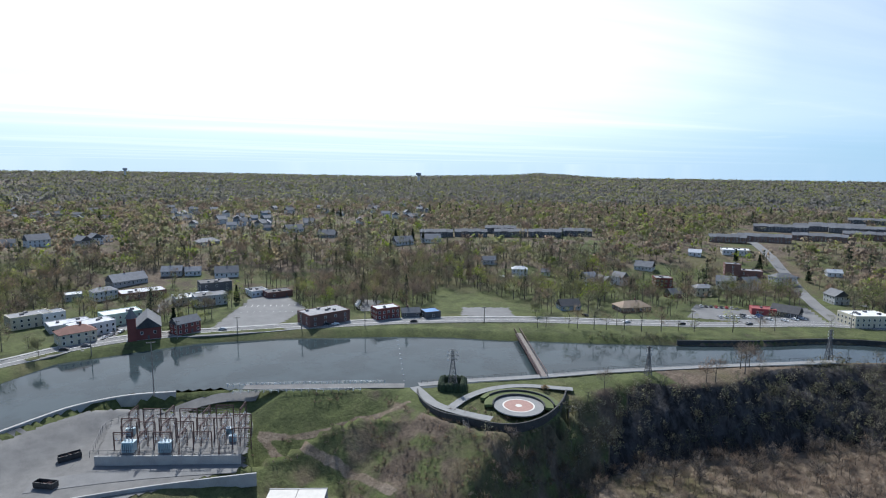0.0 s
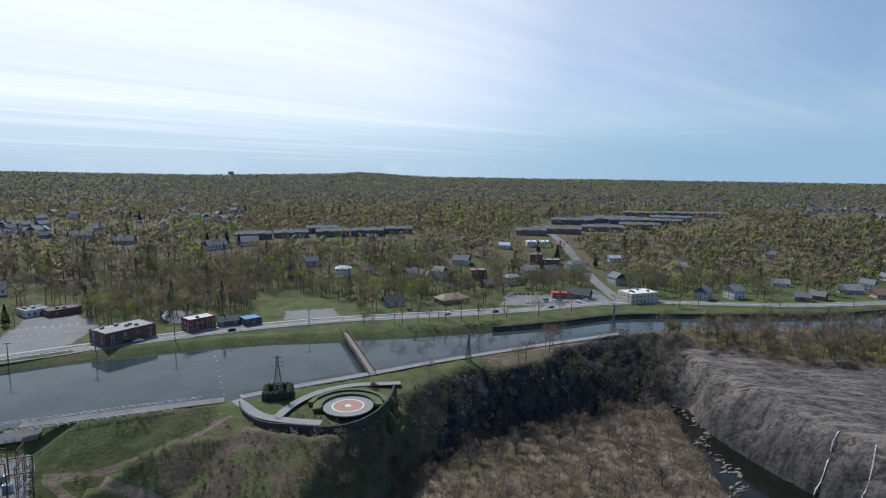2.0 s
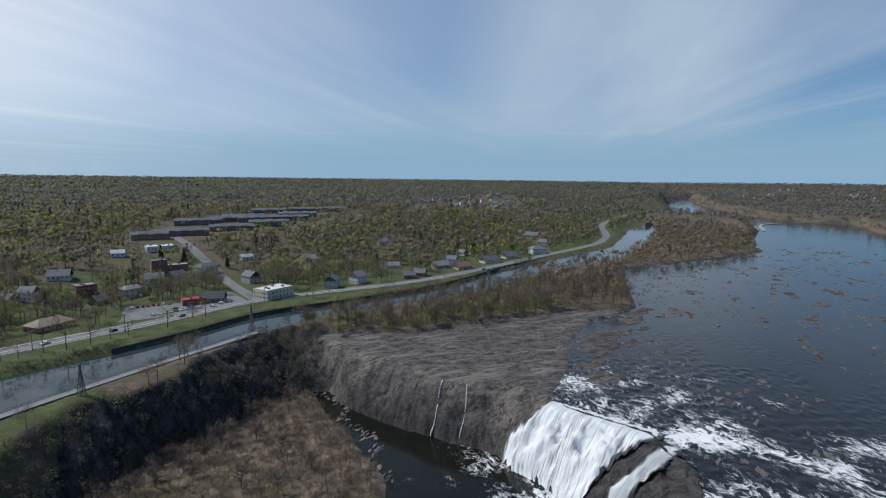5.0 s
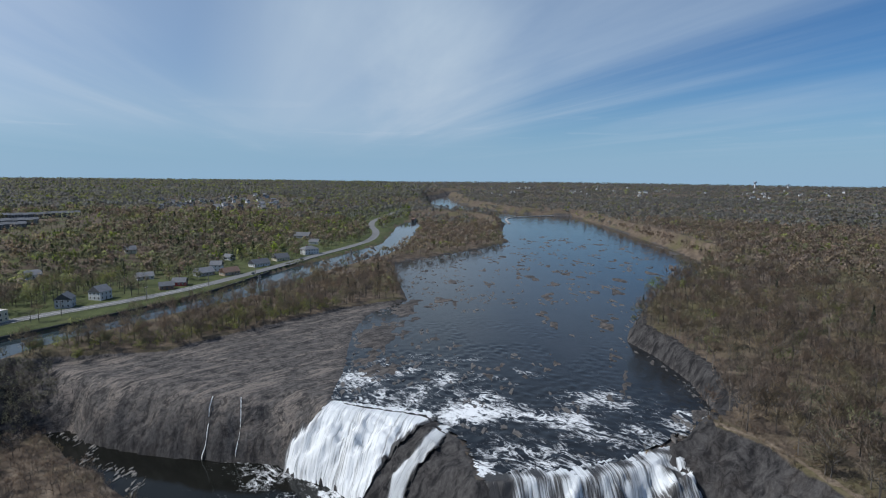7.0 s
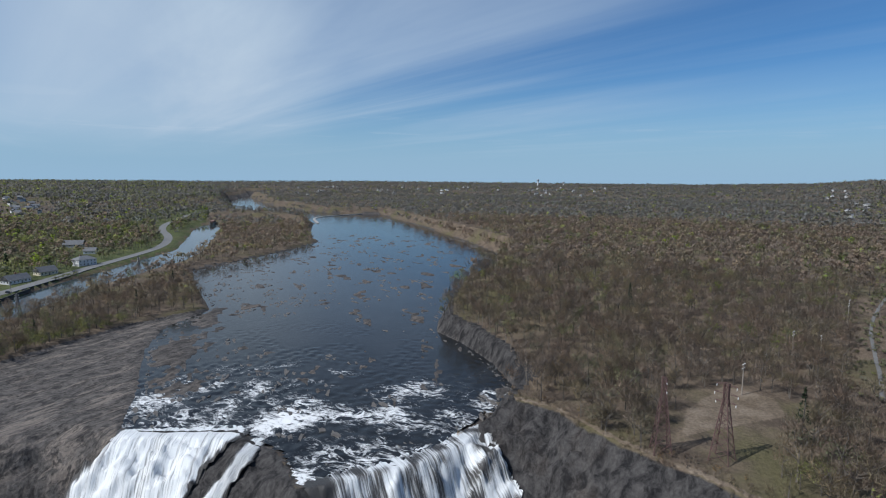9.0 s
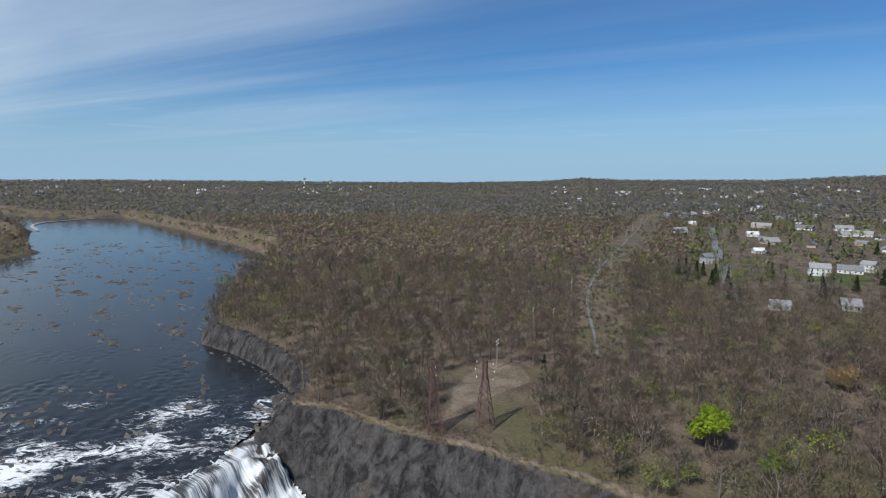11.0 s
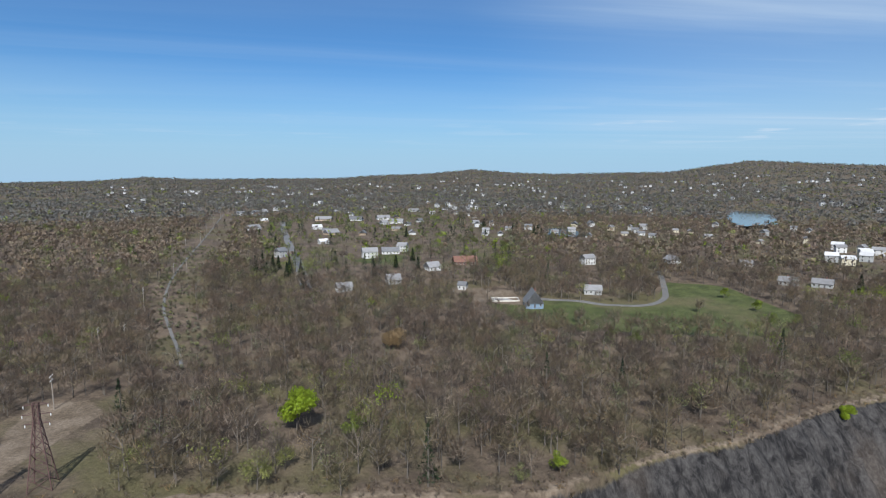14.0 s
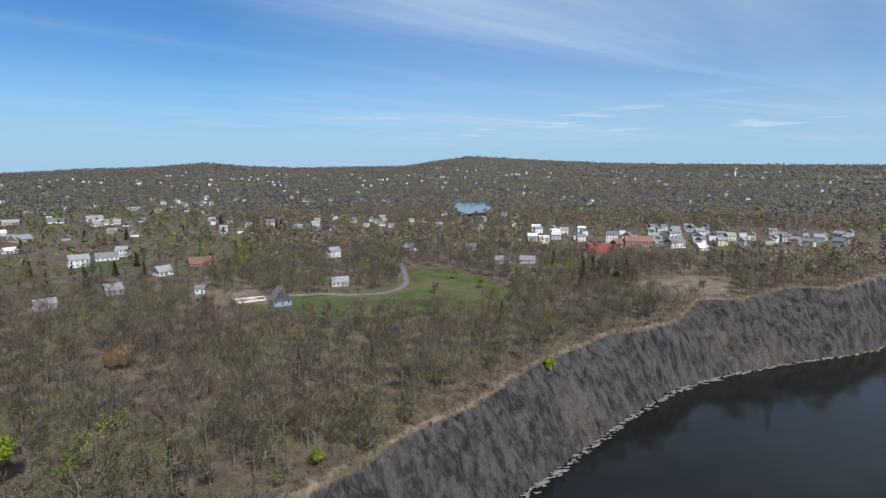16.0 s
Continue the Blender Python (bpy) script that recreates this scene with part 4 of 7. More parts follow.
ribbon("towpath", [(-191, 137), (-184, 142), (-172, 151), (-150, 168), (-136, 178)], 5.0, M_GRAVEL, 0.16, "pale gravel towpath on the canal bank", "path", z=2.42, step=3)
ribbon("yard_drive", [(-186, 140), (-194, 135), (-202, 127), (-208, 117), (-212, 106), (-212, 94), (-206, 80), (-196, 68), (-182, 60)], 5.5, M_GRAVEL, 0.2, "dusty gravel drive down to the yard", "path", step=2)
yard = grid_sheet("yard", (-228, -95), (28, 134), 1.5, lambda x, y: (signed(np.stack([x, y], 1), YARD) > -0.5) & (land(x, y) > -7.3), lambda x, y: np.maximum(-6.85, land(x, y) + 0.12) + waves(x, y, 20, 41) * 0.05, M_GRAVEL)
tagged(yard, "grey gravel yard of the power house", "yard", kind="structure")
ribbon("yard_road", [(-196, 62), (-178, 84), (-160, 101), (-152, 108)], 8.0, M_LOT, 0.1, "asphalt service road past the substation", "road", z=-6.8, step=2)


def lot(name, poly, z, mat, label):
    x = [p[0] for p in poly]
    y = [p[1] for p in poly]
    ob = grid_sheet(name, (min(x) - 4, max(x) + 4), (min(y) - 4, max(y) + 4), 2.0, on_poly(poly, 0), lambda a, b: land(a, b) + z, mat)
    return tagged(ob, label, "parking lot", kind="structure")


LOT_MAIN = [(-280, 179), (-331, 247), (-312, 264), (-270, 244), (-250, 200)]
LOT_SHOP = [(-64, 366), (-68, 411), (-29, 414), (-2, 447), (10, 404), (-29, 376)]
LOT_SMALL = [(-181, 286), (-193, 307), (-166, 326), (-150, 304)]
lot("parking_lot", LOT_MAIN, 0.12, M_LOT, "worn grey asphalt parking lot with faded lines")
lot("parking_lot", LOT_SHOP, 0.12, M_LOT, "asphalt parking lot before the red shop")
lot("parking_lot", LOT_SMALL, 0.12, M_LOT, "empty asphalt lot beside the road")
lot("side_lot", [(-262, 285), (-240, 258), (-232, 262), (-246, 292)], 0.12, M_LOT, "narrow lot beside the brick building")
ribbon("side_street", [(-297, 118), (-309, 138), (-323, 158), (-345, 185), (-372, 215)], 8.0, M_ASPHALT, 0.17, "side street between brick and white houses", "road")
lane_v, lane_f = [], []
for k in range(22):
    cx, cy = -296 + (k % 11) * 3.0, 212 + (k % 11) * 2.6 + (k // 11) * 16 - (k // 11) * 4
    cx -= (k // 11) * 12
    g = float(land([cx], [cy])[0]) + 0.14
    v, f = bar((cx, cy, g), (cx - 3.4, cy + 3.8, g), 0.22, 0.04)
    lane_f += [[i + len(lane_v) for i in q] for q in f]
    lane_v += list(v)
tagged(new("bay_lines", solid("bay_lines", [(lane_v, lane_f)], M_LINE)), "faded white parking bay lines", "road marking", kind="structure")
for off in (-5.2, 5.2, -0.12, 0.12):
    q = widen(smoothed(ROAD, 5.0), abs(off))[0 if off > 0 else 1]
    ribbon("road_line", [tuple(p) for p in q[:170]], 0.22, M_LINE, 0.2, "worn road edge line" if abs(off) > 1 else "worn double centre line", "road marking", thick=0.03)
ribbon("pavement", [tuple(p) for p in widen(smoothed(ROAD, 5.0), 7.4)[0][:120]], 2.2, M_CONCRETE, 0.28, "pale concrete pavement along the road", "pavement", thick=0.5)
wall_along("canal_wall", [tuple(q) for q in widen(smoothed(CANAL_S[13:22], 6.0), 1.0)[0]], -0.8, 2.8, 0.8, M_DARKSTONE, "dark stone retaining wall between road and canal", "wall")
wall_along("forebay_wall", [(-226, 10), (-226, 50), (-230.5, 77), (-232.5, 90), (-226.5, 108), (-213, 121)], -8.0, 0.8, 1.2, M_CONCRETE, "stained concrete wall along the canal forebay", "wall")
wall_along("substation_wall", [(-193, 80), (-152, 110)], -7.0, -3.6, 0.6, M_CONCRETE, "concrete retaining wall under the substation", "wall")
wall_along("yard_wall", [(-186, 52), (-168, 78), (-152, 97), (-142, 108)], -12.0, -5.6, 0.6, M_CONCRETE, "pale-capped concrete wall of the yard", "wall")
substation_pad = grid_sheet("substation_pad", (-240, -150), (70, 140), 1.0, on_poly([(-193, 80), (-152, 110), (-180, 132), (-221, 99)], 0), lambda x, y: np.full(len(x), -3.7) + waves(x, y, 6, 42) * 0.04, M_GRAVEL)
tagged(substation_pad, "gravel terrace of the substation", "yard", kind="structure")


# ---- steelwork, poles and rails ----
def fence(line, height, gap, mat, label, z=None, rails=2, name="fence", post=0.1, group=""):
    """Posts and rails along a line; each post and each run of rail is a part."""
    q = smoothed(line, gap)
    g = (land(q[:, 0], q[:, 1]) if z is None else np.full(len(q), z))
    e = thing(name, q[0][0], q[0][1], 0, label, "fence", group, z=float(g[0]))
    me = solid("post", [block(-post / 2, post / 2, -post / 2, post / 2, -0.4, height)], mat)
    base = Vector((q[0][0], q[0][1], g[0]))
    for p, h in zip(q, g):
        hung("post", me, e, Vector((p[0], p[1], h)) - base)
    for k in range(rails):
        lift = height * (k + 1) / rails - 0.06
        pieces = [bar(Vector((*q[i], g[i] + lift)) - base, Vector((*q[i + 1], g[i + 1] + lift)) - base, 0.07, 0.1) for i in range(len(q) - 1)]
        hung("rail", solid("rail", pieces, mat), e)
    return e


fence([(-134, 183), (-117, 202.5), (-101, 219)], 1.3, 2.5, M_BLACK, "dark iron railing along the canal path", z=2.4)
fence([(-93, 226), (-77, 244.5), (-58, 262), (-30, 288), (-8, 308), (14, 328)], 1.3, 2.5, M_BLACK, "dark iron railing along the canal bank", z=2.4)
fence([(-198, 134), (-172, 155.5), (-146, 176)], 1.0, 2.4, M_TRIM, "white-painted guard rail along the towpath", z=2.4, post=0.28)
fence([(-190, 131), (-172, 146), (-150, 163)], 0.9, 3.0, M_TRIM, "pale pipe rail beside the towpath", z=2.3, post=0.2)
fence([(-62, 338), (-40, 353), (-15, 373), (5, 388), (40, 403), (70, 409), (112, 417), (165, 435)], 1.0, 4.0, M_STEEL, "grey steel guard rail along the road", z=3.0)
fence([(-205, 240), (-180, 264), (-152, 286), (-128, 302)], 1.0, 4.0, M_BLACK, "dark rail beside the road on the canal bank", z=3.0)


def pylon(x, y, h, base, label, mat=None, arms=3, turn=0.0, z=None):
    """A lattice mast: four legs, bracing and cross-arms."""
    mat = mat or M_STEEL
    e = thing("pylon", x, y, turn, label, "pylon", "power line pylons", z=z)
    top = base * 0.22
    at = lambda k, s: Vector((s[0] * (base + (top - base) * min(k / 0.8, 1)) / 2, s[1] * (base + (top - base) * min(k / 0.8, 1)) / 2, h * k))
    corners = [(-1, -1), (1, -1), (1, 1), (-1, 1)]
    for s in corners:
        hung("leg", solid("leg", [bar(at(0, s) - Vector((0, 0, 0.8)), at(0.8, s), 0.24), bar(at(0.8, s), at(1, s), 0.2)], mat), e)
    steps = [0, 0.16, 0.31, 0.45, 0.57, 0.68, 0.78, 0.88, 1.0]
    brace = []
    for a, b in zip(steps, steps[1:]):
        for s, t in zip(corners, corners[1:] + corners[:1]):
            brace += [bar(at(a, s), at(b, t), 0.12), bar(at(a, t), at(b, s), 0.12), bar(at(b, s), at(b, t), 0.12)]
    hung("bracing", solid("bracing", brace, mat), e)
    for k in range(arms):
        hz, reach = h * (0.98 - 0.11 * k), base * (0.5 + 0.08 * (k == 1))
        hung("cross_arm", solid("cross_arm", [bar((-reach, 0, hz), (reach, 0, hz), 0.16), bar((-reach, 0, hz), (0, 0, hz + 0.9), 0.1), bar((reach, 0, hz), (0, 0, hz + 0.9), 0.1)], mat), e)
        for s in (-1, 1):
            hung("insulator", solid("insulator", [tube([(s * reach * 0.95, 0, hz - 0.9), (s * reach * 0.95, 0, hz - 0.5), (s * reach * 0.95, 0, hz)], [0.09, 0.16, 0.06], 6)], M_TRIM), e)
    return e


pylon(-121, 187, 16, 4.2, "grey lattice pylon standing in a hedged square", turn=30, z=2.3)
pylon(-58, 250, 13, 2.6, "slim grey lattice pylon on the canal bank", turn=40, z=2.2)
pylon(9, 327, 15, 2.6, "slim grey lattice pylon above the gorge", turn=40, z=1.5)
pylon(187, 388, 15, 3.0, "lattice pylon on the wooded spit", turn=25)
pylon(330, 476, 15, 3.0, "lattice pylon beside the far canal reach", turn=25)
pylon(177, 12, 24, 5.5, "rusty lattice pylon in the cliff-top clearing", M_RUST, 2, turn=20)
pylon(180, -5, 24, 6.0, "rusty lattice pylon with white insulators in the clearing", M_RUST, 3, turn=70)
pylon(-48, -430, 26, 5.0, "rusty lattice pylon near the far cliff edge", M_RUST, 3, turn=10)
for k, (dx, dy, turn) in enumerate(((-4.6, 0, 90), (4.6, 0, 90), (0, 4.6, 0), (0, -4.6, 0))):
    hx, hy = -121 + dx * math.cos(radians(30)) - dy * math.sin(radians(30)), 187 + dx * math.sin(radians(30)) + dy * math.cos(radians(30))
    hedge = new("hedge", solid("hedge", [tube([(u, 0, z) for z in (-0.3, 0.6, 1.8, 3.0, 3.7)], [1.2, 1.5, 1.5, 1.1, 0.3], 9) for u in (-3.6, -1.8, 0, 1.8, 3.6)], M_HEDGE))
    hedge.matrix_world = pose(hx, hy, 2.3, 0, 0, turn + 30)
    tagged(hedge, "dark evergreen hedge round the pylon foot", "hedge", "hedges of the pylon")


def pole(x, y, h, label, turn=0.0, arms=2, lamp=False, z=None, mat=None):
    """A wooden utility pole with cross-arms, or a lamp on an arm."""
    e = thing("utility_pole" if not lamp else "street_lamp", x, y, turn, label, "pole" if not lamp else "street lamp", "poles of the line", z=z)
    mat = mat or M_WOODPOLE
    hung("shaft", solid("shaft", [tube([(0, 0, -1), (0, 0, h * 0.5), (0, 0, h)], [0.26, 0.22, 0.16], 7)], mat), e)
    for k in range(arms):
        hung("cross_arm", solid("cross_arm", [block(-1.7, 1.7, -0.1, 0.1, h - 0.7 - k * 1.6, h - 0.45 - k * 1.6)], mat), e)
        for u in (-1.5, -0.7, 0.7, 1.5):
            hung("insulator", solid("insulator", [tube([(u, 0, h - 0.45 - k * 1.6), (u, 0, h - 0.15 - k * 1.6)], [0.1, 0.06], 6)], M_TRIM), e)
    if lamp:
        hung("lamp_arm", solid("lamp_arm", [bar((0, 0, h - 0.4), (1.8, 0, h), 0.1), block(1.6, 2.4, -0.16, 0.16, h - 0.08, h + 0.1)], M_STEEL), e)
    return e


pole(-216, 113, 22, "tall grey wooden pole beside the towpath", 60, 1, z=1.5)
for x, y in ((-289, 122), (-277, 159), (-259, 183), (-237, 209), (-211, 233), (-160, 281), (-94, 322), (-57, 345), (-24, 367), (20, 396), (66, 407), (118, 418), (168, 436), (222, 468)):
    pole(x, y, 10, "grey wooden pole along the canal road", 40, 1)
for x, y, h in ((241, -12, 13), (298, -34, 14), (305, -46, 12), (370, -67, 15), (437, -100, 14), (461, -115, 14), (600, -150, 15), (668, -183, 15), (781, -222, 16), (893, -266, 16), (1000, -300, 16), (1106, -342, 16), (1253, -407, 16)):
    pole(x, y, h, "weathered wooden pole in the cleared power corridor", -20, 2 if h < 15 else 3)
ribbon("dirt_track", [(258, -60), (290, -66), (321, -70), (377, -78), (449, -100), (583, -150), (774, -222), (1253, -395)], 1.6, M_GRAVEL, 0.2, "pale dirt track along the power corridor", "path", step=6)
ribbon("suburb_road", [(360, -168), (441, -200), (585, -254), (774, -327), (946, -399)], 8.0, M_LOT, 0.3, "grey asphalt suburban street", "road", step=6)
ribbon("farm_lane", [(252, -278), (228, -294), (206, -303), (189, -317), (188, -341), (204, -368), (238, -418)], 4.0, M_GRAVEL, 0.25, "pale gravel lane curving past the meadow", "path", step=4)


# ---- footbridge over the canal ----
def footbridge(a, b, z):
    a, b = Vector((*a, z)), Vector((*b, z))
    run = (b - a).length
    turn = math.degrees(math.atan2(b.y - a.y, b.x - a.x))
    e = thing("footbridge", a.x, a.y, turn, "long brown steel truss footbridge with a weathered deck", "bridge", z=z)
    hung("deck", solid("deck", [block(0, run, -1.5, 1.5, -0.25, 0.0)], M_DECK), e, label="grey-brown plank deck")
    n = 22
    for s in (-1.6, 1.6):
        hung("top_chord", solid("top_chord", [bar((0, s, 1.7), (run, s, 1.7), 0.24)], M_RUST), e)
        hung("bottom_chord", solid("bottom_chord", [bar((0, s, -0.45), (run, s, -0.45), 0.3)], M_RUST), e)
        for k in range(n + 1):
            u = run * k / n
            hung("upright", solid("upright", [bar((u, s, -0.45), (u, s, 1.7), 0.16)], M_RUST), e)
            if k < n:
                hung("diagonal", solid("diagonal", [bar((u, s, -0.4), (u + run / n, s, 1.65), 0.11)], M_RUST), e)
    for u in (0.5, run - 0.5):
        hung("pier", solid("pier", [block(u - 1.2, u + 1.2, -2.2, 2.2, -4.0, -0.3)], M_CONCRETE), e)
    return e


footbridge((-137.5, 279), (-95, 220.5), 2.7)
for k in range(9):
    u = (k + 0.5) / 9
    buoy = new("buoy", solid("buoy", [tube([(0, 0, -0.2), (0, 0, 0.1), (0, 0, 0.35)], [0.3, 0.42, 0.15], 8)], M_TRIM))
    buoy.location = (-143 + (-188 + 143) * u, 183 + (234 - 183) * u, 0)
    tagged(buoy, "small white float in a line across the canal", "buoy", "line of floats")


# ---- substation and yard ----
def gantry(x, y, turn, w, h, mat):
    e = thing("substation_gantry", x, y, turn, "rusty steel switchgear gantry with insulators", "gantry", "substation gantries", z=-3.7)
    for u in (-w / 2, w / 2):
        hung("post", solid("post", [bar((u, -0.25, -0.2), (u, -0.25, h), 0.16), bar((u, 0.25, -0.2), (u, 0.25, h), 0.16)] + [bar((u, -0.25, k), (u, 0.25, k + 0.7), 0.08) for k in np.arange(0, h - 0.7, 0.8)], mat), e)
    hung("top_beam", solid("top_beam", [bar((-w / 2, 0, h), (w / 2, 0, h), 0.2, 0.3), bar((-w / 2, 0, h - 0.8), (w / 2, 0, h - 0.8), 0.12)] + [bar((-w / 2 + k, 0, h - 0.8), (-w / 2 + k + 0.8, 0, h), 0.07) for k in np.arange(0, w - 0.8, 0.9)], mat), e)
    hung("low_beam", solid("low_beam", [bar((-w / 2, 0, h * 0.55), (w / 2, 0, h * 0.55), 0.16)], mat), e)
    for k in range(int(w / 1.4)):
        u = -w / 2 + 0.9 + k * 1.4
        hung("insulator", solid("insulator", [tube([(u, 0, h * 0.55), (u, 0, h * 0.55 + 0.4), (u, 0, h * 0.55 + 0.9)], [0.14, 0.2, 0.1], 6)], M_TRIM), e)
    return e


ex, ey = Vector((0.806, 0.592)), Vector((-0.65, 0.51))     # along the terrace, and towards the slope
for row in range(4):
    for k in range(7):
        p = Vector((-190, 84)) + ex * (3.5 + k * 6.6) + ey * (3.0 + row * 6.8)
        gantry(p.x, p.y, 36 + (90 if (k + row) % 2 else 0), 6.2, 6.5 + (row % 2) * 1.2 + (k > 4) * 1.2, M_RUST)


def transformer(x, y, turn, s=1.0):
    e = thing("transformer", x, y, turn, "blue-grey finned transformer with bushings on top", "transformer", "substation transformers", z=-3.7)
    hung("tank", solid("tank", [block(-1.6 * s, 1.6 * s, -1.1 * s, 1.1 * s, 0, 3.0 * s), block(-1.75 * s, 1.75 * s, -1.25 * s, 1.25 * s, 3.0 * s, 3.15 * s)], M_TRANSFORMER), e)
    for k in range(6):
        hung("cooling_fin", solid("cooling_fin", [block((-1.5 + k * 0.55) * s, (-1.3 + k * 0.55) * s, -1.6 * s, -1.1 * s, 0.3 * s, 2.7 * s)], M_TRANSFORMER), e)
    for u in (-1.0, 0, 1.0):
        hung("bushing", solid("bushing", [tube([(u * s, 0, 3.1 * s), (u * s, 0, 3.5 * s), (u * s, 0, 4.2 * s)], [0.18, 0.24, 0.08], 8)], M_TRIM), e)


transformer(-187, 88.5, 36, 1.15)
transformer(-177, 95.5, 36, 1.15)
transformer(-199, 95, 36, 0.8)
transformer(-171, 116, 36, 0.7)
transformer(-165, 113, 36, 0.7)
fence([(-194, 79), (-151, 110.5), (-180, 133), (-222, 99), (-195, 80)], 2.2, 3.0, M_STEEL, "grey chain-link fence posts round the substation", z=-3.7)


def container(x, y, turn, label):
    e = thing("dumpster", x, y, turn, label, "container", "open containers in the yard", z=-6.75)
    for name, a in (("side_panel", block(-3.4, 3.4, -1.25, -1.1, 0.3, 2.1)), ("side_panel", block(-3.4, 3.4, 1.1, 1.25, 0.3, 2.1)), ("end_panel", block(-3.4, -3.25, -1.1, 1.1, 0.3, 2.1)), ("end_panel", block(3.25, 3.4, -1.1, 1.1, 0.3, 2.1)), ("floor_panel", block(-3.3, 3.3, -1.1, 1.1, 0.2, 0.4))):
        hung(name, solid(name, [a], M_BLACK), e)
    for k in range(7):
        for s in (-1.31, 1.25):
            hung("rib", solid("rib", [block(-3.2 + k, -3.05 + k, s, s + 0.06, 0.3, 2.1)], M_BLACK), e)
    hung("skid", solid("skid", [block(-3.2, 3.2, -0.8, -0.6, 0, 0.2), block(-3.2, 3.2, 0.6, 0.8, 0, 0.2)], M_BLACK), e)
    rng = random.Random(int(x))
    hung("scrap", solid("scrap", [bar((rng.uniform(-2.8, 2.8), rng.uniform(-0.8, 0.8), 0.5), (rng.uniform(-2.8, 2.8), rng.uniform(-0.8, 0.8), 1.6), 0.25) for _ in range(14)], M_RUST), e, label="rusty scrap metal load")


container(-204, 77, 75, "open black steel dumpster full of rusty scrap")
container(-191, 65, 25, "open black steel dumpster standing empty-ish in the yard")
station = thing("power_house", -124, 104, 36, "power house with a pale flat membrane roof", "building", z=-14)
hung("wall", solid("wall", [block(-9, 9, -9, 9, -3, 5.0), block(-9.1, 9.1, -9.1, -8.7, 5.0, 5.5), block(-9.1, 9.1, 8.7, 9.1, 5.0, 5.5)], M_CONCRETE), station)
hung("roof", solid("roof", [block(-8.9, -0.1, -8.6, 8.6, 5.0, 5.35), block(0.1, 8.9, -8.6, 8.6, 5.0, 5.35)], M_PALESTONE), station)
for k in range(5):
    hung("window", WINDOW, station, (-7 + k * 3.5, -9.02, 2.0))


# ---- stairs down the slope ----
def hill_stair(a, b, n):
    a, b = Vector(a), Vector(b)
    e = thing("hill_stair", a.x, a.y, 0, "dark iron stair running down the brushy slope", "stairs", z=a.z)
    d = (b - a) / n
    side = Vector((-d.y, d.x, 0)).normalized() * 0.85
    for s in (-1, 1):
        hung("stringer", solid("stringer", [bar(side * s, b - a + side * s, 0.3, 0.5)], M_BLACK), e)
        hung("handrail", solid("handrail", [bar(side * s + Vector((0, 0, 1.1)), b - a + side * s + Vector((0, 0, 1.1)), 0.1)], M_BLACK), e)
    me = solid("tread", [bar(-side, side, 0.68, 0.1)], M_BLACK)
    for k in range(n):
        hung("tread", me, e, d * k + Vector((0, 0, 0.1)))


hill_stair((-100.4, 163.6, 2.0), (-79.3, 144.9, -12.3), 60)


# ---- houses ----
home(-367, 124, 20, 12, 2, "flat", 86, "cream", "grey")
home(-363, 134, 11, 10, 2, "flat", 85, "white", "grey")
home(-342, 134, 20, 13, 1, "flat", 79, "grey", "white")
home(-408, 164, 10, 10, 1, "flat", 68, "grey", "white")
home(-312, 125, 21, 14, 2, "hip", 88, "cream", "rust")
home(-321, 136, 21, 12, 2, "flat", 87, "white", "white")
home(-397, 178, 19, 11, 2, "hip", 76, "white", "grey")
home(-386, 198, 28, 16, 1, "flat", 73, "brick", "white")
home(-332, 157, 20, 12, 2, "flat", 80, "mint", "white")
home(-284, 168, 17, 10, 2, "gable", 79, "red", "slate")
home(-349, 213, 24, 16, 1, "flat", 69, "grey", "white")
home(-333, 215, 20, 13, 2, "flat", 67, "grey", "slate")
home(-360, 237, 21, 15, 2, "flat", 67, "dark", "dark")
home(-416, 238, 19, 12, 1, "gable", 65, "grey", "grey")
home(-406, 249, 15, 10, 1, "gable", 64, "white", "grey")
home(-418, 204, 31, 16, 1, "gable", 69, "grey", "grey")
home(-384, 264, 22, 15, 1, "gable", 71, "white", "slate")
home(-331, 251, 12, 13, 1, "flat", 73, "white", "grey")
home(-317, 258, 18, 12, 1, "flat", 71, "brick", "dark")
home(-239, 228, 26, 16, 2, "flat", 74, "brick", "grey")
home(-216, 257, 15, 10, 2, "flat", 65, "red", "white")
home(-205, 268, 14, 8, 1, "gable", 59, "dark", "slate")
home(-195, 275, 10, 10, 1, "flat", 57, "dark", "blue")
home(-241, 430, 16, 11, 1, "gable", 39, "grey", "slate")
home(-204, 416, 16, 10, 2, "hip", 46, "white", "white")
home(-186, 428, 7, 6, 1, "gable", 24, "white", "grey")
home(-148, 425, 13, 12, 2, "gable", 79, "white", "grey")
home(-138, 432, 10, 11, 1, "gable", 58, "white", "grey")
home(-128, 441, 9, 10, 2, "gable", 76, "white", "grey")
home(-122, 491, 19, 14, 1, "gable", 24, "white", "slate")
home(-133, 345, 17, 12, 1, "gable", 33, "bluegrey", "dark")
home(-98, 367, 27, 16, 1, "hip", 27, "brick", "tan")
home(-99, 455, 13, 12, 2, "flat", 27, "red", "grey")
home(-85, 427, 9, 9, 1, "gable", 41, "red", "slate")
home(-68, 446, 18, 11, 2, "hip", 24, "cream", "grey")
home(-57, 478, 17, 13, 2, "gable", 27, "white", "grey")
home(-42, 485, 17, 13, 2, "gable", 25, "white", "slate")
home(-58, 520, 12, 10, 3, "flat", 16, "brick", "slate")
home(-46, 528, 19, 11, 1, "flat", 15, "brick", "grey")
home(-21, 515, 22, 13, 2, "hip", 32, "white", "slate")
home(-26, 407, 14, 10, 1, "flat", 14, "redpaint", "red")
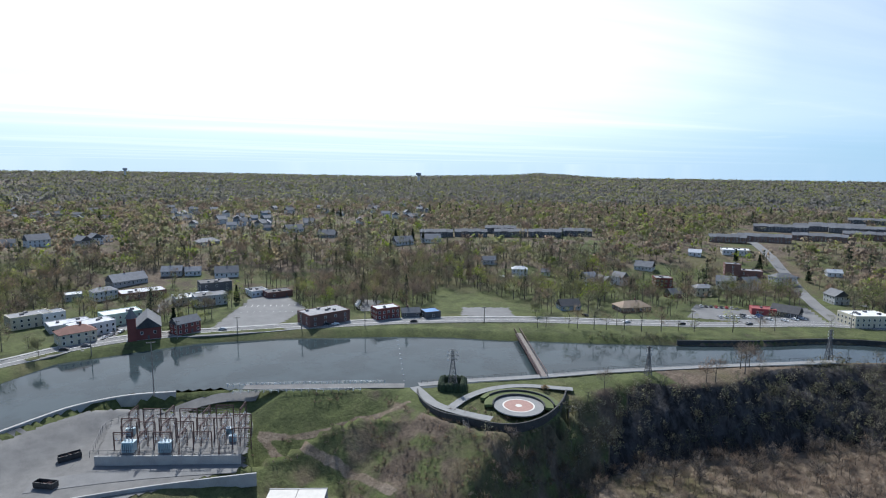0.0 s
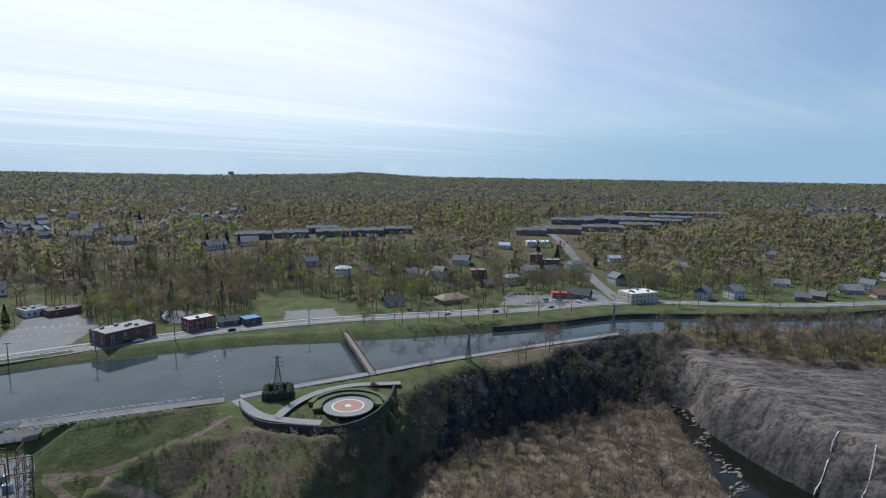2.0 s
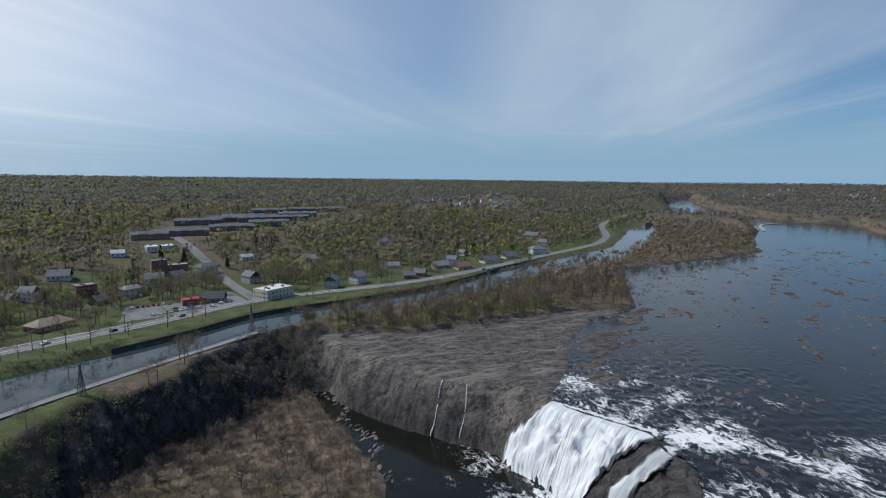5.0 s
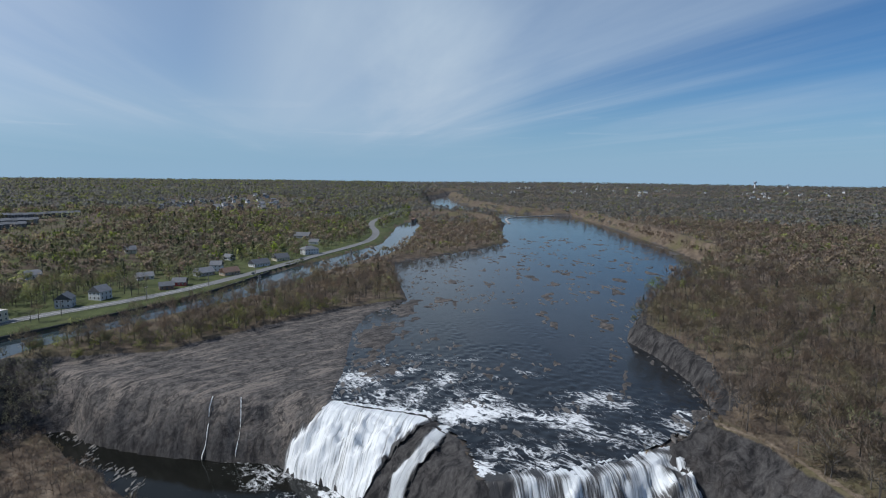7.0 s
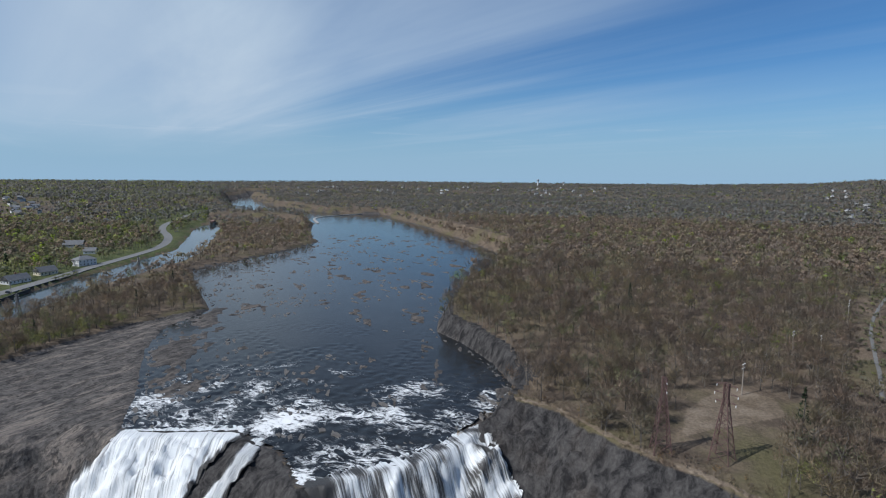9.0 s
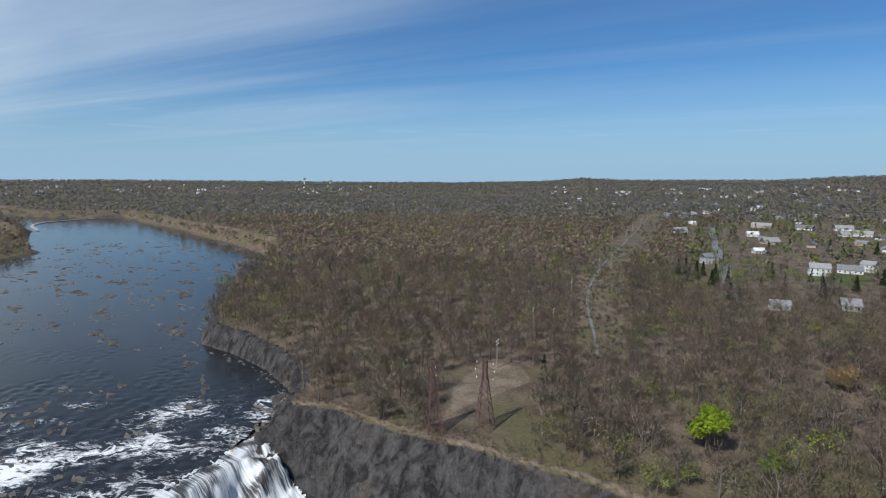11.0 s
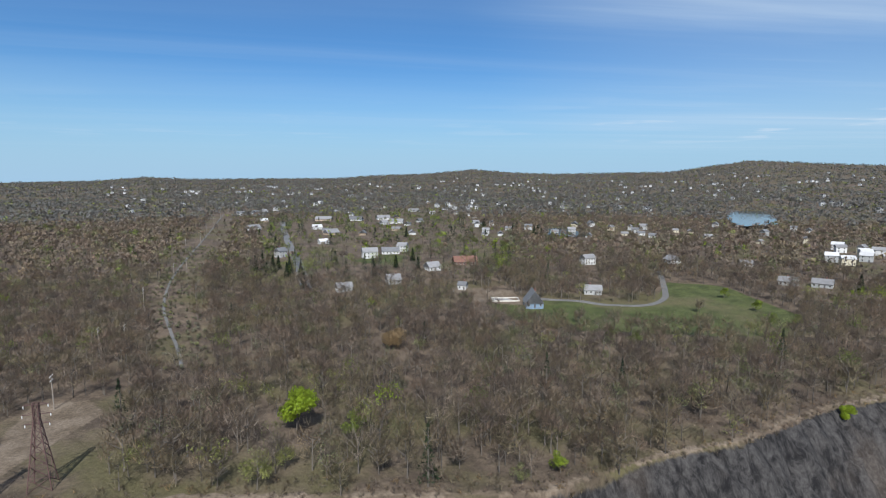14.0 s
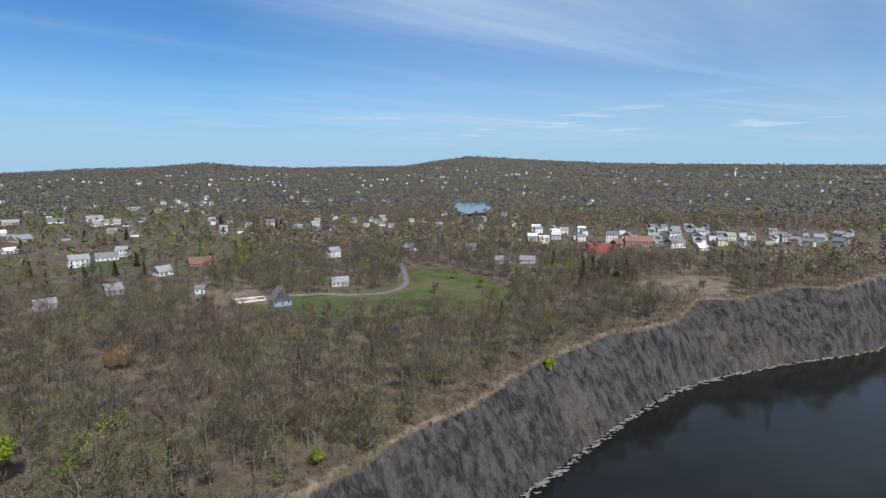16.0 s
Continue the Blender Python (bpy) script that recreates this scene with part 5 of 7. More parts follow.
home(-13, 410, 20, 13, 1, "gable", 12, "dark", "dark")
home(-95, 564, 14, 9, 1, "gable", 20, "white", "white")
home(-64, 589, 24, 15, 1, "flat", 16, "white", "white")
home(27, 413, 23, 15, 2, "flat", 36, "cream", "white")
home(14, 476, 13, 16, 2, "gable", 43, "grey", "slate")
home(13, 558, 14, 8, 1, "gable", 19, "white", "white")
home(-484, 419, 25, 16, 1, "gable", 54, "white", "slate")
home(-426, 414, 23, 16, 1, "gable", 46, "grey", "slate")
home(-478, 309, 26, 16, 1, "hip", 57, "grey", "grey")
home(-342, 434, 24, 16, 1, "gable", 43, "white", "slate")
home(-327, 461, 25, 16, 1, "gable", 40, "white", "grey")
home(-568, 203, 22, 16, 2, "gable", 75, "white", "slate")
home(-541, 228, 10, 14, 2, "gable", 107, "grey", "slate")
home(-549, 242, 10, 11, 2, "gable", 106, "white", "slate")
home(-555, 255, 12, 10, 1, "gable", 65, "white", "grey")
home(-583, 186, 15, 11, 1, "gable", 72, "blue", "slate")
home(73, 434, 13, 12, 2, "gable", 51, "grey", "slate")
home(96, 446, 13, 13, 2, "gable", 38, "white", "grey")
home(143, 508, 16, 10, 1, "gable", 4, "white", "grey")
home(142, 452, 13, 9, 1, "gable", 3, "brown", "slate")
home(155, 461, 8, 10, 1, "gable", 41, "redpaint", "slate")
home(187, 495, 19, 13, 1, "gable", -11, "grey", "grey")
home(205, 511, 9, 10, 2, "gable", 38, "white", "slate")
home(205, 483, 19, 12, 1, "gable", -13, "tan", "brown")
home(247, 512, 23, 13, 1, "gable", -11, "white", "slate")
home(281, 533, 19, 14, 1, "gable", -8, "cream", "slate")
home(329, 557, 22, 16, 2, "hip", -1, "white", "slate")
home(404, 700, 28, 16, 1, "gable", -30, "grey", "slate")
home(382, 633, 12, 16, 1, "gable", 19, "white", "slate")
home(242, 570, 8, 9, 1, "gable", 17, "white", "slate")
home(72, 549, 11, 9, 1, "gable", -7, "white", "grey")
home(164, 626, 10, 9, 1, "gable", 5, "cream", "slate")
home(639, 1012, 18, 12, 1, "gable", -12, "white", "slate")
home(809, -296, 24, 16, 1, "gable", -100, "white", "grey")
home(1151, -397, 10, 16, 2, "gable", -49, "white", "slate")
home(1151, -428, 17, 16, 2, "gable", -50, "white", "slate")
home(509, -212, 12, 10, 2, "gable", -83, "grey", "slate")
home(1062, -508, 29, 16, 1, "hip", -116, "brown", "brown")
home(916, -464, 37, 16, 1, "gable", -117, "tan", "grey")
home(761, -374, 18, 13, 1, "gable", -106, "white", "white")
home(674, -352, 24, 16, 1, "gable", -108, "tan", "grey")
home(583, -294, 14, 9, 1, "gable", -87, "white", "white")
home(884, -512, 30, 16, 1, "gable", -120, "white", "slate")
home(876, -565, 30, 16, 1, "gable", -118, "white", "grey")
home(783, -532, 28, 16, 1, "gable", -114, "white", "grey")
home(449, -274, 18, 12, 2, "gable", -106, "white", "grey")
home(462, -306, 22, 12, 1, "gable", -109, "white", "slate")
home(471, -327, 8, 10, 2, "gable", -65, "white", "grey")
home(345, -189, 14, 9, 1, "gable", -94, "grey", "grey")
home(344, -230, 10, 10, 1, "gable", -99, "grey", "grey")
home(363, -282, 11, 10, 1, "gable", -118, "white", "grey")
home(368, -322, 26, 15, 1, "gable", -123, "brick", "rust")
home(1042, -756, 31, 16, 1, "gable", -126, "white", "grey")
home(236, -265, 11, 12, 1, "gable", -128, "bluewall", "slate")
home(230, -319, 15, 10, 1, "gable", -120, "grey", "grey")
home(298, -259, 6, 6, 1, "gable", -131, "white", "slate")
home(152, -444, 16, 10, 1, "gable", -156, "grey", "grey")
home(133, -452, 16, 10, 1, "gable", -159, "grey", "grey")
home(90, -544, 22, 14, 2, "flat", -161, "redpaint", "redpaint")
home(88, -613, 15, 10, 3, "gable", -152, "white", "slate")
home(59, -592, 34, 16, 2, "gable", -164, "brown", "rust")
home(25, -598, 21, 14, 2, "gable", -153, "white", "slate")
home(1, -591, 13, 13, 1, "gable", -145, "white", "white")
home(77, -586, 17, 13, 1, "gable", -158, "brown", "rust")
home(299, -406, 15, 10, 2, "gable", -124, "white", "grey")
home(205, -500, 13, 8, 1, "gable", -138, "white", "grey")
home(256, -471, 10, 11, 1, "gable", -121, "white", "grey")


def church(x, y, turn):
    e = thing("church", x, y, turn, "dark red brick church with a slate roof and square steeple", "church")
    SITES.append((x, y, 16))
    hung("nave", solid("nave", [block(-6, 6, -11, 11, -2, 6.5), ([(-6, -11, 6.5), (6, -11, 6.5), (0, -11, 11.5), (-6, 11, 6.5), (6, 11, 6.5), (0, 11, 11.5)], [(0, 1, 2), (4, 3, 5)])], M_WALL["red"]), e)
    hung("roof", solid("roof", [pitched(22, 12, 6.5, 5.2, 0.4)], M_COVER["slate"]), e, turn=90)
    hung("tower", solid("tower", [block(-9.5, -5.5, -11.5, -7.5, -2, 11.5), block(-9.8, -5.2, -11.8, -7.2, 11.5, 12.0)], M_WALL["red"]), e)
    hung("spire", solid("spire", [tube([(-7.5, -9.5, 12.0), (-7.5, -9.5, 13.4), (-7.5, -9.5, 17.5)], [3.0, 2.2, 0.1], 4)], M_COVER["slate"]), e)
    for k in range(5):
        hung("window", WINDOW, e, (-6.03, -5 + k * 3.4, 2.2), -90)
        hung("window", WINDOW, e, (6.03, -8 + k * 3.8, 2.2), 90)
    for u in (-3, 3):
        hung("window", WINDOW, e, (u, -11.02, 3.0))
    hung("door", DOOR, e, (0, -11.03, 0.1))


church(-296, 154, 62)


def cluster(seed, corners, count, w, walls, covers, storeys=(1, 2), turn=None):
    """A neighbourhood of houses in rows between four corners."""
    rng = random.Random(seed)
    a, b, c, d = [Vector(p) for p in corners]
    for k in range(count):
        u, v = rng.random(), (k + rng.random()) / count
        p = a.lerp(d, u).lerp(b.lerp(c, u), v)
        if any(math.hypot(p.x - s[0], p.y - s[1]) < s[2] + w * 0.7 for s in SITES):
            continue
        face = math.degrees(math.atan2(-p.x, p.y)) if turn is None else turn
        home(round(p.x), round(p.y), w * rng.uniform(0.85, 1.15), w * rng.uniform(0.6, 0.85), rng.choice(storeys), "gable", face + rng.choice((0, 90, 10, 80)), rng.choice(walls), rng.choice(covers), False)


cluster(1, [(289, 934), (471, 1527), (782, 1463), (583, 1086)], 64, 14, ("white", "grey", "white", "tan", "bluegrey"), ("slate", "grey"), (2,))
cluster(2, [(-582, 332), (-887, 508), (-770, 619), (-501, 402)], 30, 15, ("white", "grey", "bluegrey", "white"), ("slate", "grey"))
cluster(3, [(-543, 436), (-863, 694), (-637, 894), (-398, 559)], 26, 15, ("white", "grey", "white"), ("slate", "grey"))
cluster(4, [(164, -569), (202, -697), (143, -745), (115, -605)], 26, 11, ("white", "white", "grey", "cream"), ("slate", "grey", "white"), (2,))
cluster(5, [(73, -600), (100, -739), (-6, -831), (-6, -625)], 24, 11, ("white", "white", "grey"), ("slate", "grey"), (2,))
cluster(10, [(40, -600), (-140, -680), (-165, -800), (30, -740)], 44, 11, ("white", "white", "grey", "cream", "bluegrey"), ("slate", "grey"), (2,))
cluster(6, [(434, -547), (585, -737), (300, -966), (224, -723)], 22, 12, ("white", "grey", "cream"), ("slate", "grey"))
cluster(7, [(583, -206), (1352, -474), (1242, -1135), (572, -528)], 24, 16, ("white", "white", "tan"), ("grey", "white", "slate"), (1,))
cluster(8, [(538, -470), (715, -627), (600, -725), (448, -542)], 10, 13, ("white", "grey"), ("grey", "slate"))
cluster(9, [(-760, 240), (-1000, 300), (-1000, 620), (-760, 480)], 18, 15, ("white", "grey"), ("slate", "grey"))


def terrace_row(x, y, turn, units, wall, cover):
    """A row of joined town houses, each with its own gable."""
    e = thing("town_house_row", x, y, turn, f"long row of {wall} town houses with {cover} roofs", "town houses", "rows of town houses")
    SITES.append((x, y, units * 3.6 + 4))
    for k in range(units):
        u = (k - (units - 1) / 2) * 7
        hung("unit_wall", solid("unit_wall", [block(u - 3.45, u + 3.45, -5, 5, -2, 5.6 + (k % 2) * 0.4)], M_WALL[wall]), e)
        hung("unit_roof", solid("unit_roof", [([(vx + u, vy, vz) for vx, vy, vz in v], f) for v, f in (pitched(6.9, 10, 5.6 + (k % 2) * 0.4, 2.6, 0.3),)], M_COVER[cover]), e)
        for s in (0, 1):
            hung("window", WINDOW, e, (u - 1.5, -5.03, 1 + 2.8 * s))
            hung("window", WINDOW, e, (u + 1.5, -5.03, 1 + 2.8 * s))


for x, y, n in ((-38, 766, 8), (17, 818, 8), (-47, 664, 7), (1, 700, 7), (46, 742, 7), (-78, 640, 5), (60, 951, 8), (120, 966, 8), (170, 975, 6), (-6, 800, 6), (30, 792, 6), (76, 812, 8), (95, 860, 8)):
    terrace_row(x, y, math.degrees(math.atan2(-x, y)) + 6, n, "brown" if n % 2 else "dark", "slate")
for x, y, n in ((-338, 487, 5), (-312, 515, 5), (-277, 540, 5), (-246, 560, 5), (-222, 588, 5), (-300, 560, 5)):
    terrace_row(x, y, math.degrees(math.atan2(-x, y)) + 4, n, "dark", "slate")

# deck of the white hill house, and the log-walled foundation by the blue house
deck = thing("deck", -207, 408, 45, "wide white-railed terrace below the hill house", "terrace")
hung("platform", solid("platform", [block(-10, 10, -3.5, 3.5, -1.5, 1.2)], M_CONCRETE), deck)
for k in range(11):
    hung("baluster", solid("baluster", [block(-10 + k * 2, -9.8 + k * 2, -3.5, -3.3, 1.2, 2.2)], M_TRIM), deck)
hung("rail", solid("rail", [bar((-10, -3.4, 2.2), (10, -3.4, 2.2), 0.14)], M_TRIM), deck)
footing = thing("house_foundation", 258, -262, -128, "open concrete house foundation dug in the soil", "foundation")
for a in (block(-9, 9, -5, -4.6, -0.4, 1.0), block(-9, 9, 4.6, 5, -0.4, 1.0), block(-9, -8.6, -4.6, 4.6, -0.4, 1.0), block(8.6, 9, -4.6, 4.6, -0.4, 1.0)):
    hung("footing_wall", solid("footing_wall", [a], M_PALESTONE), footing)
hung("slab", solid("slab", [block(-8.6, 8.6, -4.6, 4.6, -0.4, 0.2)], M_CONCRETE), footing)


# ---- cars ----
CAR_PAINT = {"white": (0.75, 0.75, 0.74), "black": (0.015, 0.015, 0.018), "silver": (0.42, 0.43, 0.45), "red": (0.35, 0.03, 0.03), "blue": (0.05, 0.1, 0.24), "grey": (0.12, 0.125, 0.13)}
M_PAINT = {k: surface("car_paint_" + k, tuple(v * 0.9 for v in c), c, 2.0, 0.3, 0.5) for k, c in CAR_PAINT.items()}
TYRE = solid("tyre", [([(x, r * math.cos(a), r * math.sin(a)) for x in (-0.11, 0.11) for r in (0.33,) for a in [k * 0.5236 for k in range(12)]], [tuple(range(12)), tuple(range(23, 11, -1))] + [(k, 12 + k, 12 + (k + 1) % 12, (k + 1) % 12) for k in range(12)])], M_BLACK)
RIM = solid("rim", [([(x, r * math.cos(a), r * math.sin(a)) for x in (-0.125, 0.125) for r in (0.19,) for a in [k * 1.0472 for k in range(6)]], [tuple(range(6)), tuple(range(11, 5, -1))])], M_STEEL)


def car_shape(name, paint, van):
    prof = [(-2.2, 0.35), (-2.25, 0.8), (-1.6, 0.95), (-0.9, 1.4 + van * 0.35), (0.7 + van * 1.3, 1.42 + van * 0.4), (1.5 + van * 0.6, 0.98), (2.2, 0.85), (2.25, 0.35)]
    vs = [(s * (0.88 if z < 1.0 else 0.7), y, z) for s in (-1, 1) for y, z in prof]
    n = len(prof)
    fs = [tuple(range(n)), tuple(range(2 * n - 1, n - 1, -1))] + [(k, n + k, n + (k + 1) % n, (k + 1) % n) for k in range(n)]
    return solid(name, [(vs, fs)], M_PAINT[paint])


BODIES = {(p, v): car_shape("car_body", p, v) for p in CAR_PAINT for v in (0, 1)}
GLASS = [solid("side_glass", [([(s * 0.86, -1.2, 1.0), (s * 0.73, -0.8, 1.34), (s * 0.73, 0.6, 1.36), (s * 0.86, 1.1, 1.0), (s * 0.80, -1.2, 1.0), (s * 0.67, -0.8, 1.34), (s * 0.67, 0.6, 1.36), (s * 0.80, 1.1, 1.0)], [(0, 1, 2, 3), (7, 6, 5, 4), (0, 4, 5, 1), (1, 5, 6, 2), (2, 6, 7, 3), (3, 7, 4, 0)]) for s in (-1, 1)], M_PANE), solid("windscreen", [([(-0.72, -1.63, 1.0), (0.72, -1.63, 1.0), (0.62, -0.93, 1.42), (-0.62, -0.93, 1.42), (-0.72, -1.55, 0.97), (0.72, -1.55, 0.97), (0.62, -0.85, 1.39), (-0.62, -0.85, 1.39)], BOX)], M_PANE)]
LAMP = solid("headlight", [block(-0.16, 0.16, -0.04, 0.02, -0.07, 0.07)], M_TRIM)


def car(x, y, turn, paint, van=0, z=None, road=True):
    e = thing("van" if van else "car", x, y, turn, f"{paint} {'van' if van else 'car'} {'on the canal road' if road else 'parked on asphalt'}", "van" if van else "car", "cars", z=float(land([x], [y])[0]) + 0.16 if z is None else z)
    hung("body", BODIES[(paint, van)], e)
    hung("side_glass", GLASS[0], e)
    hung("windscreen", GLASS[1], e)
    for s in (-0.6, 0.6):
        hung("headlight", LAMP, e, (s, -2.24, 0.68))
    for u in (-1.35, 1.35):
        for s in (-0.82, 0.82):
            w = hung("wheel", TYRE, e, (s, u, 0.33))
            hung("rim", RIM, w)


for x, y, c in ((-271, 182, "silver"), (-232, 223, "black"), (-228, 226.5, "white"), (-195, 258, "black"), (-91, 332, "white"), (-63, 347, "black"), (-30, 371, "grey"), (-301, 115, "black"), (-299, 124, "grey"), (222, 473, "black"), (300, 524, "grey")):
    car(x, y, -42, c)
for k, (x, y) in enumerate(((-306, 136), (-309, 141), (-316, 146), (-311, 147))):
    car(x, y, 35, ("white", "silver", "black", "white")[k], road=False)
for k in range(8):
    car(-62 + k * 3.0, 404 + k * 0.8, 14, ("white", "black", "black", "red", "black", "red", "silver", "grey")[k], road=False)
for k in range(8):
    car(-47 + k * 3.0, 379 + k * 1.9, 32, ("silver", "white", "silver", "white", "grey", "white", "silver", "blue")[k], road=False)
for x, y, c in ((-21, 391, "white"), (-13, 393, "white"), (-8, 400, "white"), (-27, 398, "blue"), (-35, 392, "black"), (-4, 404, "silver"), (-117, 333, "black"), (-18, 534, "white"), (-12, 534, "black"), (30, 470, "white")):
    car(x, y, 60, c, road=False)
for k in range(6):
    car(-250 - k * 2.6, 268 + k * 4.0, 58, "white", 1 if k < 3 else 0, road=False)
car(-243, 262, 60, "black", road=False)


# ---- towers, gates and far water ----
def water_tower(x, y, h, r, label):
    e = thing("water_tower", x, y, 0, label, "water tower")
    hung("shaft", solid("shaft", [tube([(0, 0, -3), (0, 0, h * 0.7)], [r * 0.55, r * 0.5], 12)], M_WALL["white"]), e)
    hung("tank", solid("tank", [tube([(0, 0, h * 0.66), (0, 0, h * 0.76), (0, 0, h * 0.96), (0, 0, h)], [r * 0.5, r, r, r * 0.6], 16)], M_WALL["bluegrey"]), e)


water_tower(-1941, 2613, 52, 15, "blue-grey water tower above the far woods")
water_tower(-3300, 1640, 48, 12, "distant grey water tower on the skyline")
water_tower(3900, 1180, 46, 9, "distant white water tower above the woods")
water_tower(3880, 990, 34, 8, "smaller distant white water tower")
water_tower(-120, -3000, 44, 9, "white water tower on the far hillside")
gate = thing("canal_gate", 753, 862, 42, "low concrete guard gate across the canal head", "canal gate", z=0)
hung("bulkhead", solid("bulkhead", [block(-20, 20, -2, 2, -2, 5)], M_DARKSTONE), gate)
hung("gate_house", solid("gate_house", [block(-20, 20, -3, 3, 5, 7.5)], M_WALL["brown"]), gate)
for k in range(6):
    hung("pier", solid("pier", [block(-18 + k * 7, -16.5 + k * 7, -3.5, 3.5, -2, 5.2)], M_CONCRETE), gate)
dam = wall_along("river_dam", [(900, 730), (1028, 852), (1142, 838), (1215, 800)], -4, -2.0, 5, M_CONCRETE, "low pale dam across the upper river", "dam")
POND = [(535, -616), (540, -661), (465, -622), (436, -576), (482, -566)]
FAR_REACH = [(450, -1000), (556, -1260), (500, -1310), (350, -980), (357, -850)]
for nm, q, lift in (("pond", POND, 1.2), ("far_river", FAR_REACH, 2.5)):
    zz = float(land([p[0] for p in q], [p[1] for p in q]).max()) + lift
    tagged(grid_sheet(nm, (300, 600), (-1330, -550), 12.0, on_poly(q, 6), lambda x, y: np.full(len(x), zz), M_CANAL), "calm blue water among the far trees", "pond", kind="structure")


def far_homes(seed, az0, az1, r0, r1, count, name):
    """Roofs and walls of far-off towns, past counting."""
    rng = np.random.RandomState(seed)
    az, r = np.radians(rng.uniform(az0, az1, count)), np.sqrt(rng.uniform(r0 * r0, r1 * r1, count))
    x, y = -np.sin(az) * r, np.cos(az) * r
    keep = (waves(x, y, 500, seed) > 0.0) & (signed(np.stack([x, y], 1), RIVER) < -30)
    x, y = x[keep], y[keep]
    z = land(x, y)
    vs, fs, sl = [], [], []
    for px, py, pz in zip(x, y, z):
        w, d, h, t = rng.uniform(8, 12), rng.uniform(6, 9), rng.uniform(5, 8), rng.uniform(0, 3.14)
        c, s = math.cos(t), math.sin(t)
        pts = [(-w / 2, -d / 2, 0), (w / 2, -d / 2, 0), (w / 2, d / 2, 0), (-w / 2, d / 2, 0), (-w / 2, -d / 2, h), (w / 2, -d / 2, h), (w / 2, d / 2, h), (-w / 2, d / 2, h), (-w / 2, 0, h + 3), (w / 2, 0, h + 3)]
        n = len(vs)
        vs += [(px + a * c - b * s, py + a * s + b * c, pz + k) for a, b, k in pts]
        fs += [[n + i for i in q] for q in ((0, 1, 5, 4), (1, 2, 6, 5), (2, 3, 7, 6), (3, 0, 4, 7), (4, 5, 9, 8), (6, 7, 8, 9))]
        sl += [0, 0, 0, 0, 1, 1]
    me = bpy.data.meshes.new(name)
    me.from_pydata(vs, [], fs)
    me.materials.append(M_WALL["white"])
    me.materials.append(M_COVER["slate"])
    me.polygons.foreach_set("material_index", sl)
    tagged(new(name, me), "scattered pale houses of a far town", "houses", kind="stuff")


far_homes(51, -193, -128, 1300, 3600, 420, "far_town")
far_homes(52, 20, 78, 900, 2600, 260, "far_suburb")
far_homes(53, -128, -95, 1400, 3200, 160, "far_village")
far_homes(54, -80, -45, 2200, 3600, 120, "far_village_across_river")


# ---- falls and river rocks ----
def fall_material():
    m, t, b = shader("falling_water")
    lay = add(t, "ShaderNodeCombineXYZ")          # across the fall, and slowly down it
    t.links.new(attr(t, "across"), lay.inputs[0])
    t.links.new(attr(t, "down"), lay.inputs[1])
    n1 = add(t, "ShaderNodeTexNoise", Scale=1.5, Detail=10, Roughness=0.72, Distortion=0.3)
    n2 = add(t, "ShaderNodeTexNoise", Scale=0.16, Detail=4, Roughness=0.5)
    for n in (n1, n2):
        t.links.new(lay.outputs[0], n.inputs["Vector"])
    n1, n2 = n1.outputs["Fac"], n2.outputs["Fac"]
    f = reckon(t, "ADD", reckon(t, "MULTIPLY", n1, 0.72), reckon(t, "MULTIPLY", n2, 0.28))
    f = span(t, reckon(t, "ADD", f, reckon(t, "MULTIPLY", reckon(t, "SUBTRACT", attr(t, "flow"), 1.0), 0.5)), 0.32, 0.52)
    c = mixed(t, f, (0.045, 0.042, 0.04), (0.82, 0.84, 0.84))
    t.links.new(c, b.inputs["Base Color"])
    b.inputs["Roughness"].default_value = 0.45
    relief(t, b, n1, 0.9, 0.8)
    return m


M_FALL = fall_material()


def flow(x, y):
    p = np.stack([x, y], 1)
    left = 1 - ease(to_line(p, [(126, 186), (140, 158), (112, 160), (104, 186)]), 5, 11)
    left = np.maximum(left, inside(p, [(124, 192), (143, 156), (108, 150), (100, 188)]) * 1.0)
    main = ease(x * 0.75 - y * 0.66, 12, 40)
    chute = 1 - ease(to_line(p, [(139, 142), (128, 138), (116, 140), (108, 136)]), 2.0, 5.0)
    v = np.maximum(np.maximum(left, main * (0.86 + 0.28 * waves(x, y, 16, 61))), chute)
    return np.clip(v, 0, 1)


def across(x, y):
    u = ease(y, 128, 142)
    return (x * 0.466 - y * 0.885) * u + (x * 0.855 - y * 0.52) * (1 - u)


def down(x, y):
    return land(x, y) * 0.05 + waves(x, y, 9, 63) * 0.06


def fall_keep(x, y):
    p = np.stack([x, y], 1)
    return inside(p, [(122, 196), (146, 158), (142, 128), (126, 111), (153, 92), (188, 78), (170, 52), (152, 55), (120, 84), (98, 104), (96, 150), (92, 186), (104, 198)]) & (signed(p, GORGE_FOOT) < 5) & (flow(x, y) > 0.22)


